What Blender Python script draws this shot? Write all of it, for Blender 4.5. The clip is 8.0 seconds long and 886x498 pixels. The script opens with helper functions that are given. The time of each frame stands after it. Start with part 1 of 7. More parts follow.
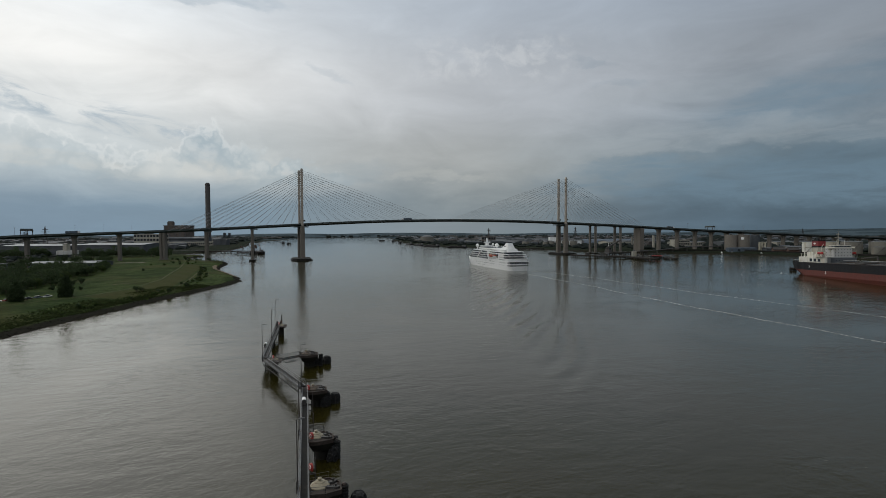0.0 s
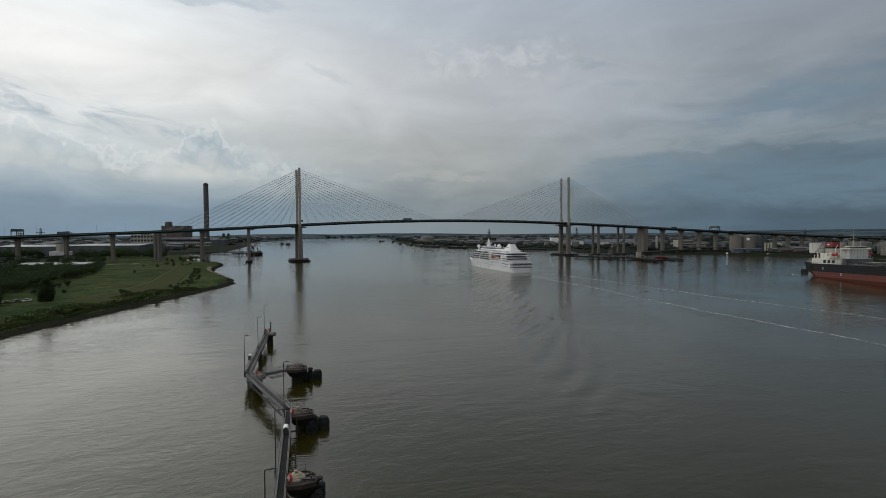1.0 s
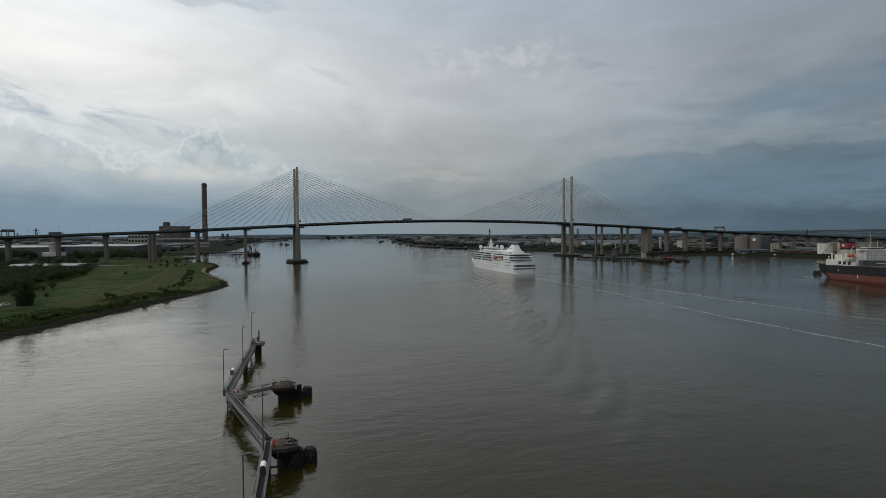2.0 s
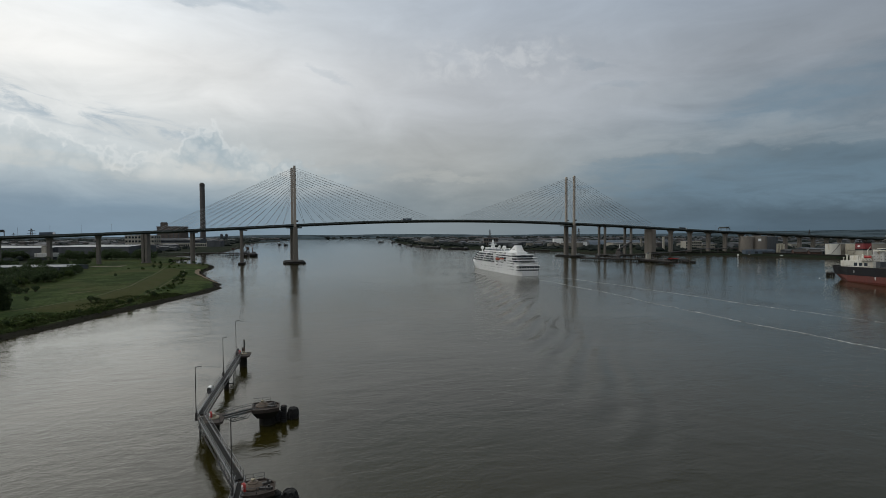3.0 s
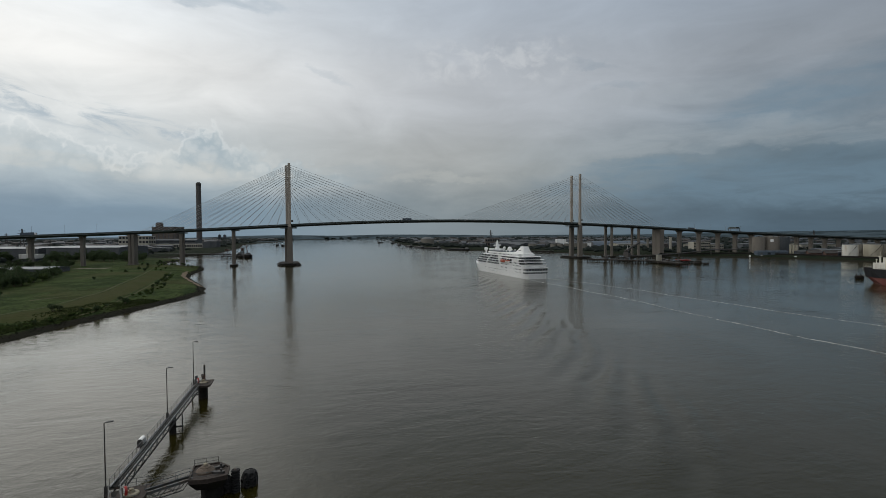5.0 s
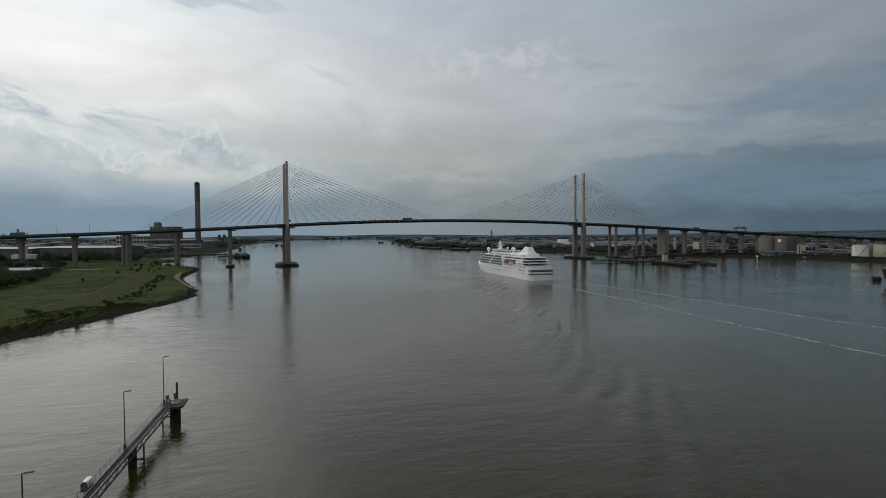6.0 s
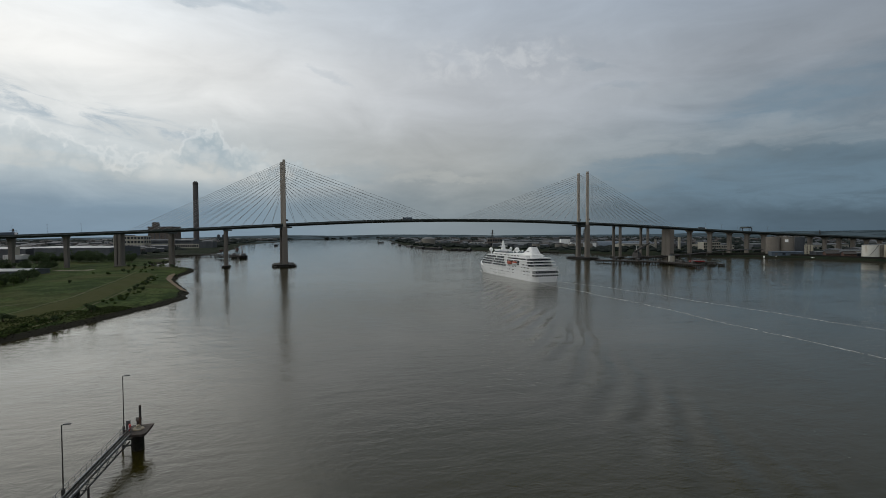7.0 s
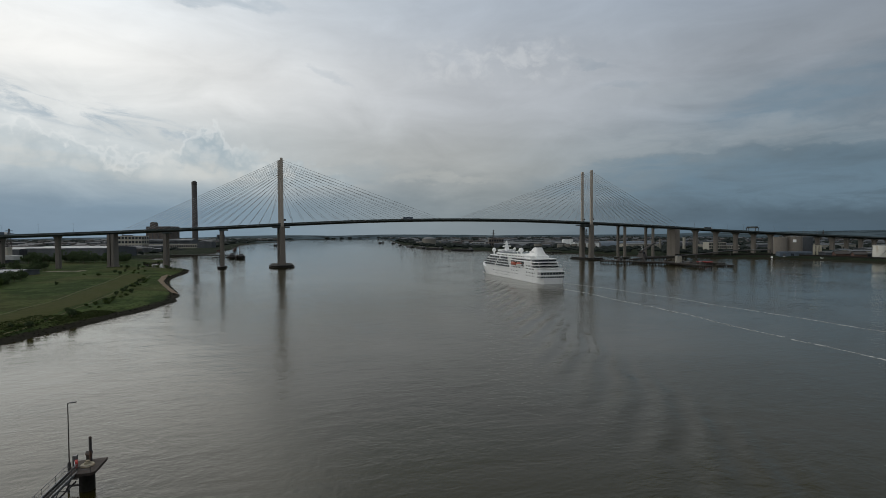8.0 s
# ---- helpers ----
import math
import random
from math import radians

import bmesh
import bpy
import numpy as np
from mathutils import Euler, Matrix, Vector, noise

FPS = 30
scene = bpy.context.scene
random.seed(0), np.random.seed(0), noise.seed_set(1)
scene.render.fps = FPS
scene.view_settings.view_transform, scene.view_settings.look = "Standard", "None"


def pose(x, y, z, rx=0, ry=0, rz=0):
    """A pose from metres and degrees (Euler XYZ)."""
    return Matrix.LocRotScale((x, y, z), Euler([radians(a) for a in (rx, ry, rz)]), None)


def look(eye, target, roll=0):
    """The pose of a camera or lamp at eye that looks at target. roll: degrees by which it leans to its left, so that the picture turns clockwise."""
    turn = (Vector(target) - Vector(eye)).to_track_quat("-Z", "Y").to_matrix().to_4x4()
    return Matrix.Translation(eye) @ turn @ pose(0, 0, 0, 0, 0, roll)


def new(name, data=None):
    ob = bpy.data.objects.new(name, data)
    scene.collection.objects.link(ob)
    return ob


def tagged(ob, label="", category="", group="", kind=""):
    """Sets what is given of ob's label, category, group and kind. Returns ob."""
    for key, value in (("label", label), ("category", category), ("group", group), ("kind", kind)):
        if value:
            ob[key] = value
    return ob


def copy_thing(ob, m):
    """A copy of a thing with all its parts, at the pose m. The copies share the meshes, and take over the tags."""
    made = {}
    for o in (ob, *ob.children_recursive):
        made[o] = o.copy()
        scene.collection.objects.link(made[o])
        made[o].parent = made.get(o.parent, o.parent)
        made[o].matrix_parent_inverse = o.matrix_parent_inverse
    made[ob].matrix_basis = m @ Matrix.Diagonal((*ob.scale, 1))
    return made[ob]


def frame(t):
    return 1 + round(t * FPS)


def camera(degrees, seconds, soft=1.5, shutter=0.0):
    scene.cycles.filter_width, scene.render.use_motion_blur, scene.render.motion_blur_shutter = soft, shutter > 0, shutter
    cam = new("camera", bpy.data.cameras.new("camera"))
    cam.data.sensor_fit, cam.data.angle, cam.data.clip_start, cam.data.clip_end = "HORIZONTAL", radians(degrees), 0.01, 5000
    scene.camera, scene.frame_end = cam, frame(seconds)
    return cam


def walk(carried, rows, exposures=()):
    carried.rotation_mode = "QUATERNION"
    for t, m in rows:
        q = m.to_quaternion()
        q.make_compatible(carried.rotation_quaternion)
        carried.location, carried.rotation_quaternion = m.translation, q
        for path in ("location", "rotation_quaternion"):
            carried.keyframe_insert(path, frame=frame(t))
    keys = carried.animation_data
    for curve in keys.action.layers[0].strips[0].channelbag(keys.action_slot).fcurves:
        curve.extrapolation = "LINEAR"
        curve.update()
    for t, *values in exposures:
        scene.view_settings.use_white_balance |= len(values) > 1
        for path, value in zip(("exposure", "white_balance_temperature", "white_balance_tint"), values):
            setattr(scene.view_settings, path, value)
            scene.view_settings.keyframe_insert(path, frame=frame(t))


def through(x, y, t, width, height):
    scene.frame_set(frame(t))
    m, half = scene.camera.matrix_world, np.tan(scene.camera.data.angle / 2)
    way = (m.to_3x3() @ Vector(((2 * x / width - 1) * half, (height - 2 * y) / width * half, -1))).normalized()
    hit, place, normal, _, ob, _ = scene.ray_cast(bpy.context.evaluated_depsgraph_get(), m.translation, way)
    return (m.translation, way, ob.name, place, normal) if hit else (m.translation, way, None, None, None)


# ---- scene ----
cam = camera(82.4, 8.0, soft=0.6)
PATH = [
    (0, (1.507, 0.596, 42.56), (2.139, 2.492, 42.492), -0.3),
    (0.5, (3.595, 7.999, 42.556), (4.228, 9.895, 42.489), -0.3),
    (1, (5.608, 15.425, 42.562), (6.24, 17.321, 42.496), -0.3),
    (1.5, (7.462, 22.864, 42.557), (8.094, 24.76, 42.492), -0.3),
    (3, (13.18, 45.148, 42.505), (13.813, 47.044, 42.442), -0.3),
    (3.5, (15.145, 52.434, 42.456), (15.779, 54.33, 42.394), -0.3),
    (4, (17.114, 59.673, 42.404), (17.748, 61.569, 42.343), -0.3),
    (4.5, (19.06, 66.968, 42.362), (19.694, 68.864, 42.301), -0.3),
    (6, (24.906, 89.279, 42.277), (25.538, 91.176, 42.216), -0.3),
    (6.5, (26.896, 96.737, 42.236), (27.528, 98.634, 42.176), -0.3),
    (7, (28.895, 104.168, 42.16), (29.526, 106.065, 42.099), -0.3),
    (7.5, (30.916, 111.613, 42.116), (31.546, 113.51, 42.056), -0.3),
    (8, (32.813, 118.983, 42.091), (33.442, 120.881, 42.03), -0.3),
]
walk(cam, [(t, look(eye, target, roll)) for t, eye, target, roll in PATH])

# ---- sky and sun ----
SUN_EL, SUN_AZ = 40.0, -61.0          # degrees; azimuth from +y towards +x
sun_dir = Vector((math.sin(radians(SUN_AZ)) * math.cos(radians(SUN_EL)),
                  math.cos(radians(SUN_AZ)) * math.cos(radians(SUN_EL)), math.sin(radians(SUN_EL))))
sun = new("sun", bpy.data.lights.new("sun", "SUN"))
sun.data.energy, sun.data.angle, sun.data.color = 0.82, radians(110), (1.0, 0.96, 0.86)
sun.matrix_world = look(sun_dir * 100, (0, 0, 0))


class Nodes:
    """Short hand for building a node tree."""

    def __init__(self, tree):
        self.t = tree
        tree.nodes.clear()

    def n(self, kind, ins=(), **props):
        nd = self.t.nodes.new(kind)
        if "operation" in props:
            nd.operation = props["operation"]
        if "blend" in props:
            nd.data_type, nd.blend_type = "RGBA", props["blend"]
        for key, v in dict(ins).items():
            self.put(nd.inputs[key], v)
        return nd

    def put(self, socket, v):
        if isinstance(v, bpy.types.NodeSocket):
            self.t.links.new(v, socket)
        else:
            socket.default_value = v

    def m(self, op, a, b=0.0, c=0.0):
        return self.n("ShaderNodeMath", {0: a, 1: b, 2: c}, operation=op).outputs[0]

    def smooth(self, v, lo, hi):
        nd = self.n("ShaderNodeMapRange", {"Value": v, "From Min": lo, "From Max": hi})
        nd.interpolation_type = "SMOOTHSTEP"
        return nd.outputs[0]

    def mix(self, f, a, b, blend="MIX"):
        nd = self.n("ShaderNodeMix", {0: f, 6: a, 7: b}, blend=blend)
        return nd.outputs[2]

    def noise(self, vec, scale, detail=4.0, rough=0.55, warp=0.0):
        nd = self.n("ShaderNodeTexNoise", {"Vector": vec, "Scale": scale, "Detail": detail, "Roughness": rough, "Distortion": warp})
        return nd.outputs[0]

    def scaled(self, vec, s, off=(0, 0, 0)):
        nd = self.n("ShaderNodeMapping", {"Vector": vec, "Scale": s, "Location": off})
        return nd.outputs[0]


def build_sky():
    world = bpy.data.worlds.new("world")
    scene.world = world
    world.use_nodes = True
    k = Nodes(world.node_tree)
    sky = k.n("ShaderNodeTexSky")
    sky.sky_type, sky.sun_disc = "NISHITA", False
    sky.sun_elevation, sky.sun_rotation = radians(SUN_EL), radians(SUN_AZ)
    sky.air_density, sky.dust_density = 1.2, 2.0
    d = k.n("ShaderNodeVectorMath", {0: k.n("ShaderNodeTexCoord").outputs["Generated"]}, operation="NORMALIZE").outputs[0]
    sep = k.n("ShaderNodeSeparateXYZ", {0: d})
    x, y, z = sep.outputs
    # azimuth from the river's line, and elevation, in radians
    f = k.m("ADD", k.m("MULTIPLY", x, 0.316), k.m("MULTIPLY", y, 0.949))
    r = k.m("SUBTRACT", k.m("MULTIPLY", x, 0.949), k.m("MULTIPLY", y, 0.316))
    az = k.m("ARCTAN2", r, f)
    el = k.m("ARCSINE", z)
    ae = k.n("ShaderNodeCombineXYZ", {0: az, 1: el, 2: 0.0}).outputs[0]
    # cloud sheets: streaks that flatten towards the horizon
    sheet = k.noise(k.scaled(ae, (1.6, 6.5, 1.0), (3.1, 0.7, 0)), 1.0, 6.0, 0.5, 0.5)
    fine = k.noise(k.scaled(ae, (6.0, 15.0, 1.0), (0.3, 4.2, 2)), 1.0, 8.0, 0.58, 0.7)
    puff = k.noise(k.scaled(ae, (7.0, 11.0, 1.0), (7.7, 1.3, 5)), 1.0, 9.0, 0.55, 0.3)
    ripple = k.noise(k.scaled(ae, (26.0, 34.0, 1.0), (1.7, 2.3, 1)), 1.0, 5.0, 0.6, 0.4)
    turn = k.m("ADD", k.m("MULTIPLY", az, 0.5 / math.pi), 0.5)

    def ramp(stops):
        nd = k.n("ShaderNodeValToRGB", {0: turn})
        nd.color_ramp.interpolation = "B_SPLINE"
        while len(nd.color_ramp.elements) < len(stops):
            nd.color_ramp.elements.new(0.5)
        for e, (a, c) in zip(nd.color_ramp.elements, stops):
            e.position, e.color = a / (2 * math.pi) + 0.5, (*c, 1)
        return nd.outputs[0]

    # overcast by azimuth at three heights: bright towards the veiled sun, heavy to the north-east
    low = ramp([(-3.14, (0.22, 0.25, 0.28)), (-1.6, (0.16, 0.20, 0.24)), (-0.75, (0.205, 0.30, 0.405)), (-0.35, (0.20, 0.29, 0.372)), (-0.1, (0.25, 0.30, 0.335)),
                (0.15, (0.19, 0.23, 0.255)), (0.42, (0.088, 0.143, 0.198)), (0.8, (0.064, 0.10, 0.134)), (1.6, (0.12, 0.15, 0.18)), (3.14, (0.22, 0.25, 0.28))])
    mid = ramp([(-3.14, (0.36, 0.38, 0.41)), (-1.6, (0.38, 0.42, 0.46)), (-0.75, (0.46, 0.545, 0.60)), (-0.35, (0.47, 0.515, 0.535)), (-0.1, (0.435, 0.458, 0.465)),
                (0.15, (0.355, 0.38, 0.385)), (0.45, (0.165, 0.232, 0.29)), (0.8, (0.105, 0.158, 0.205)), (1.6, (0.20, 0.23, 0.26)), (3.14, (0.36, 0.38, 0.41))])
    high = ramp([(-3.14, (0.46, 0.48, 0.51)), (-1.6, (0.58, 0.60, 0.62)), (-0.85, (1.06, 1.06, 1.04)), (-0.4, (0.77, 0.79, 0.80)), (-0.1, (0.515, 0.548, 0.588)),
                 (0.15, (0.44, 0.472, 0.515)), (0.45, (0.345, 0.388, 0.442)), (0.8, (0.23, 0.265, 0.31)), (1.6, (0.30, 0.33, 0.365)), (3.14, (0.46, 0.48, 0.51))])
    wob = k.m("MULTIPLY", k.m("SUBTRACT", sheet, 0.5), 0.12)
    elw = k.m("ADD", k.m("ADD", el, wob), k.m("MULTIPLY", k.m("SUBTRACT", fine, 0.5), 0.04))
    col = k.mix(k.smooth(elw, 0.035, 0.13), low, mid)
    col = k.mix(k.smooth(elw, 0.10, 0.29), col, high)
    zen = ramp([(-3.14, (0.40, 0.42, 0.45)), (-1.6, (0.95, 0.96, 0.96)), (-0.85, (1.85, 1.84, 1.78)), (-0.4, (1.25, 1.25, 1.22)), (-0.1, (0.52, 0.53, 0.53)),
                (0.15, (0.30, 0.305, 0.29)), (0.45, (0.13, 0.133, 0.13)), (0.8, (0.068, 0.07, 0.07)), (1.6, (0.18, 0.20, 0.22)), (3.14, (0.40, 0.42, 0.45))])
    col = k.mix(k.smooth(el, 0.47, 0.8), col, zen)
    col = k.mix(k.smooth(el, 0.8, 1.3), col, (0.64, 0.64, 0.61, 1))
    streak = k.noise(k.scaled(ae, (3.4, 15.0, 1.0), (5.2, 0.4, 3)), 1.0, 8.0, 0.58, 1.1)
    shade = k.m("ADD", 1.0, k.m("ADD", k.m("MULTIPLY", k.m("SUBTRACT", sheet, 0.5), 0.30), k.m("MULTIPLY", k.m("SUBTRACT", fine, 0.5), 0.32)))
    away = k.m("MULTIPLY", k.smooth(az, 0.1, 0.5), k.smooth(el, 0.42, 0.1))
    shade = k.m("ADD", shade, k.m("MULTIPLY", k.m("SUBTRACT", streak, 0.5), k.m("ADD", 0.12, k.m("MULTIPLY", away, 0.55))))
    col = k.mix(1.0, col, k.n("ShaderNodeCombineColor", {0: shade, 1: shade, 2: shade}).outputs[0], "MULTIPLY")
    # colder towards the top of the cover
    col = k.mix(k.smooth(el, 0.27, 0.44), col, k.mix(1.0, col, (0.93, 0.985, 1.05, 1), "MULTIPLY"))
    # single cloud pieces with frayed edges: azimuth, elevation, half width, half height, tilt, colour, cover
    warp = k.n("ShaderNodeTexNoise", {"Vector": k.scaled(ae, (1.0, 2.2, 1.0)), "Scale": 9.0, "Detail": 7.0, "Roughness": 0.62}).outputs[1]
    pushed = k.n("ShaderNodeVectorMath", {0: k.n("ShaderNodeVectorMath", {0: warp, 1: (0.5, 0.5, 0.5)}, operation="SUBTRACT").outputs[0], 1: (0.16, 0.075, 0.0)}, operation="MULTIPLY").outputs[0]
    moved = k.n("ShaderNodeSeparateXYZ", {0: k.n("ShaderNodeVectorMath", {0: ae, 1: pushed}, operation="ADD").outputs[0]})
    fray = k.noise(k.scaled(ae, (9.0, 40.0, 1.0), (4.4, 1.9, 6)), 1.0, 8.0, 0.62, 0.6)
    blue, dark, pale, cream = (0.145, 0.228, 0.305, 1), (0.115, 0.178, 0.238, 1), (0.37, 0.415, 0.45, 1), (0.60, 0.61, 0.59, 1)
    for ca, ce, wa, we, tilt, tone, cover in (
            (0.58, 0.082, 0.40, 0.046, -0.02, blue, 0.7), (0.36, 0.122, 0.12, 0.014, 0.03, blue, 0.4), (0.80, 0.118, 0.22, 0.030, 0.05, dark, 0.35),
            (0.62, 0.205, 0.17, 0.042, 0.10, blue, 0.55), (0.78, 0.255, 0.13, 0.035, 0.0, dark, 0.4), (0.70, 0.395, 0.10, 0.030, -0.15, dark, 0.45),
            (0.42, 0.162, 0.28, 0.022, 0.03, pale, 0.42), (0.66, 0.148, 0.20, 0.010, 0.02, pale, 0.25), (0.40, 0.245, 0.16, 0.018, -0.05, pale, 0.22),
            (0.33, 0.263, 0.045, 0.008, -0.12, blue, 0.15), (0.285, 0.315, 0.035, 0.012, -0.3, blue, 0.2), (-0.215, 0.292, 0.035, 0.011, -0.3, (0.36, 0.43, 0.50, 1), 0.25),
            (-0.46, 0.402, 0.16, 0.015, 0.0, (0.40, 0.48, 0.56, 1), 0.7), (-0.40, 0.112, 0.22, 0.020, 0.0, cream, 0.55), (-0.70, 0.118, 0.14, 0.016, 0.0, cream, 0.5),
            (-0.28, 0.098, 0.16, 0.014, 0.05, (0.30, 0.38, 0.44, 1), 0.6), (-0.19, 0.120, 0.10, 0.016, 0.1, (0.33, 0.39, 0.43, 1), 0.5), (0.0, 0.108, 0.12, 0.010, 0.0, (0.47, 0.49, 0.48, 1), 0.4)):
        da = k.m("SUBTRACT", moved.outputs[0], ca)
        de = k.m("SUBTRACT", k.m("SUBTRACT", moved.outputs[1], ce), k.m("MULTIPLY", da, tilt))
        far_out = k.m("ADD", k.m("POWER", k.m("DIVIDE", da, wa), 2.0), k.m("POWER", k.m("DIVIDE", de, we), 2.0))
        body_of = k.m("MULTIPLY", k.smooth(far_out, 1.5, 0.1), k.m("ADD", 0.45, k.m("MULTIPLY", k.smooth(fray, 0.36, 0.62), 0.55)))
        col = k.mix(k.m("MULTIPLY", body_of, cover), col, tone)
    # grey flecked wisps in front of the glow, sinking away from the sun
    line = k.m("ADD", el, k.m("MULTIPLY", az, 0.16))
    fleck = k.noise(k.scaled(k.n("ShaderNodeCombineXYZ", {0: az, 1: line, 2: 0.0}).outputs[0], (9.0, 34.0, 1.0), (2.2, 0.9, 7)), 1.0, 7.0, 0.62, 0.5)
    wisp = k.m("MULTIPLY", k.m("MULTIPLY", k.smooth(az, -0.36, -0.52), k.smooth(fleck, 0.43, 0.62)), k.m("MULTIPLY", k.smooth(line, 0.062, 0.082), k.smooth(line, 0.128, 0.102)))
    col = k.mix(k.m("MULTIPLY", wisp, 0.9), col, (0.42, 0.50, 0.57, 1))
    # heaped clouds over the sunward bank: knobbly crest, thin bright rim, grey-blue body that fades below
    crest = k.n("ShaderNodeValToRGB", {0: turn})
    crest.color_ramp.interpolation = "EASE"
    heads = [(-1.5, 0.08), (-0.80, 0.14), (-0.74, 0.175), (-0.67, 0.172), (-0.61, 0.150), (-0.55, 0.128), (-0.50, 0.14), (-0.465, 0.17), (-0.432, 0.205), (-0.405, 0.185),
             (-0.392, 0.155), (-0.372, 0.165), (-0.345, 0.14), (-0.27, 0.14), (-0.22, 0.115), (-0.1, 0.08), (0.1, 0.0)]
    while len(crest.color_ramp.elements) < len(heads):
        crest.color_ramp.elements.new(0.5)
    for e, (a, h) in zip(crest.color_ramp.elements, heads):
        e.position, e.color = a / (2 * math.pi) + 0.5, (h, h, h, 1)
    top = k.n("ShaderNodeSeparateColor", {0: crest.outputs[0]}).outputs[0]
    drift = k.n("ShaderNodeTexNoise", {"Vector": ae, "Scale": 22.0, "Detail": 5.0, "Roughness": 0.6}).outputs[1]
    bent = k.n("ShaderNodeVectorMath", {0: ae, 1: k.n("ShaderNodeVectorMath", {0: drift, 3: 0.045}, operation="SCALE").outputs[0]}, operation="ADD").outputs[0]
    knob = k.n("ShaderNodeTexVoronoi", {"Vector": bent, "Scale": 30.0}).outputs[0]
    knob2 = k.n("ShaderNodeTexVoronoi", {"Vector": bent, "Scale": 75.0}).outputs[0]
    billow = k.m("SUBTRACT", 1.0, k.m("ADD", k.m("MULTIPLY", knob, 0.75), k.m("MULTIPLY", knob2, 0.4)))
    q = k.m("ADD", k.m("SUBTRACT", top, el), k.m("MULTIPLY", k.m("SUBTRACT", billow, 0.45), 0.06))
    seen = k.m("MULTIPLY", k.smooth(az, -0.14, -0.30), k.smooth(el, 0.07, 0.12))
    body = k.m("MULTIPLY", k.m("MULTIPLY", k.smooth(q, -0.008, 0.018), k.smooth(q, 0.085, 0.025)), seen)
    rim = k.m("MULTIPLY", k.m("MULTIPLY", k.smooth(q, -0.008, 0.004), k.smooth(q, 0.020, 0.004)), k.m("MULTIPLY", seen, k.smooth(az, -0.33, -0.42)))
    inner = k.mix(k.smooth(billow, 0.25, 0.8), (0.35, 0.44, 0.50, 1), (0.56, 0.62, 0.65, 1))
    col = k.mix(k.m("MULTIPLY", body, k.m("ADD", 0.34, k.m("MULTIPLY", k.smooth(az, -0.62, -0.48), 0.34))), col, inner)
    col = k.mix(k.m("MULTIPLY", rim, 0.3), col, (0.90, 0.92, 0.92, 1))
    # paler ragged heaps lower down
    heap = k.m("MULTIPLY", k.m("MULTIPLY", k.smooth(az, -0.12, -0.35), k.smooth(puff, 0.46, 0.66)), k.m("MULTIPLY", k.smooth(el, 0.075, 0.11), k.smooth(el, 0.17, 0.13)))
    col = k.mix(k.m("MULTIPLY", heap, 0.6), col, (0.66, 0.69, 0.69, 1))
    # a rippled patch high over the river
    pat = k.m("MULTIPLY", k.m("MULTIPLY", k.smooth(az, -0.14, 0.02), k.smooth(az, 0.32, 0.16)), k.m("MULTIPLY", k.smooth(el, 0.27, 0.305), k.smooth(el, 0.375, 0.335)))
    col = k.mix(k.m("MULTIPLY", pat, k.m("MULTIPLY", k.smooth(ripple, 0.42, 0.68), 0.45)), col, (0.64, 0.67, 0.70, 1))
    col = k.mix(1.0, col, (1.012, 1.0, 0.98, 1), "MULTIPLY")
    # clear air of the sky model shows weakly through the cover
    bg = k.n("ShaderNodeBackground", {"Color": col, "Strength": 1.0})
    clear = k.n("ShaderNodeBackground", {"Color": sky.outputs[0], "Strength": 0.06})
    mixed = k.n("ShaderNodeMixShader", {0: 0.95, 1: clear.outputs[0], 2: bg.outputs[0]})
    k.n("ShaderNodeOutputWorld", {0: mixed.outputs[0]})


build_sky()

# ---- materials ----
def material(name, c1, c2, rough=0.7, metal=0.0, grain=2.0, stain=0.15, bump=0.15, c3=None, streak=False, spec=0.5, rnd=0.0):
    """Two colours mixed by fine grain, a third (or a darker first) by large stains."""
    mt = bpy.data.materials.new(name)
    mt.use_nodes = True
    k = Nodes(mt.node_tree)
    co = k.n("ShaderNodeTexCoord").outputs["Object"]
    g = k.noise(co, grain, 6.0, 0.6)
    st_co = k.scaled(co, (1, 1, 0.12)) if streak else co
    st = k.noise(st_co, stain, 5.0, 0.6, 0.3)
    col = k.mix(k.smooth(g, 0.32, 0.68), (*c1, 1), (*c2, 1))
    third = c3 or tuple(0.6 * v for v in c1)
    col = k.mix(k.smooth(st, 0.5, 0.72), col, (*third, 1))
    if rnd:
        o = k.n("ShaderNodeObjectInfo").outputs["Random"]
        col = k.mix(k.m("MULTIPLY", o, rnd), col, (*third, 1))
    bp = k.n("ShaderNodeBump", {"Height": g, "Strength": bump, "Distance": 0.3 / max(grain, 0.2)})
    rg = k.m("ADD", k.m("MULTIPLY", k.m("SUBTRACT", st, 0.5), 0.25), rough)
    p = k.n("ShaderNodeBsdfPrincipled", {"Base Color": col, "Roughness": rg, "Metallic": metal, "Normal": bp.outputs[0], "Specular IOR Level": spec})
    k.n("ShaderNodeOutputMaterial", {0: p.outputs[0]})
    return mt


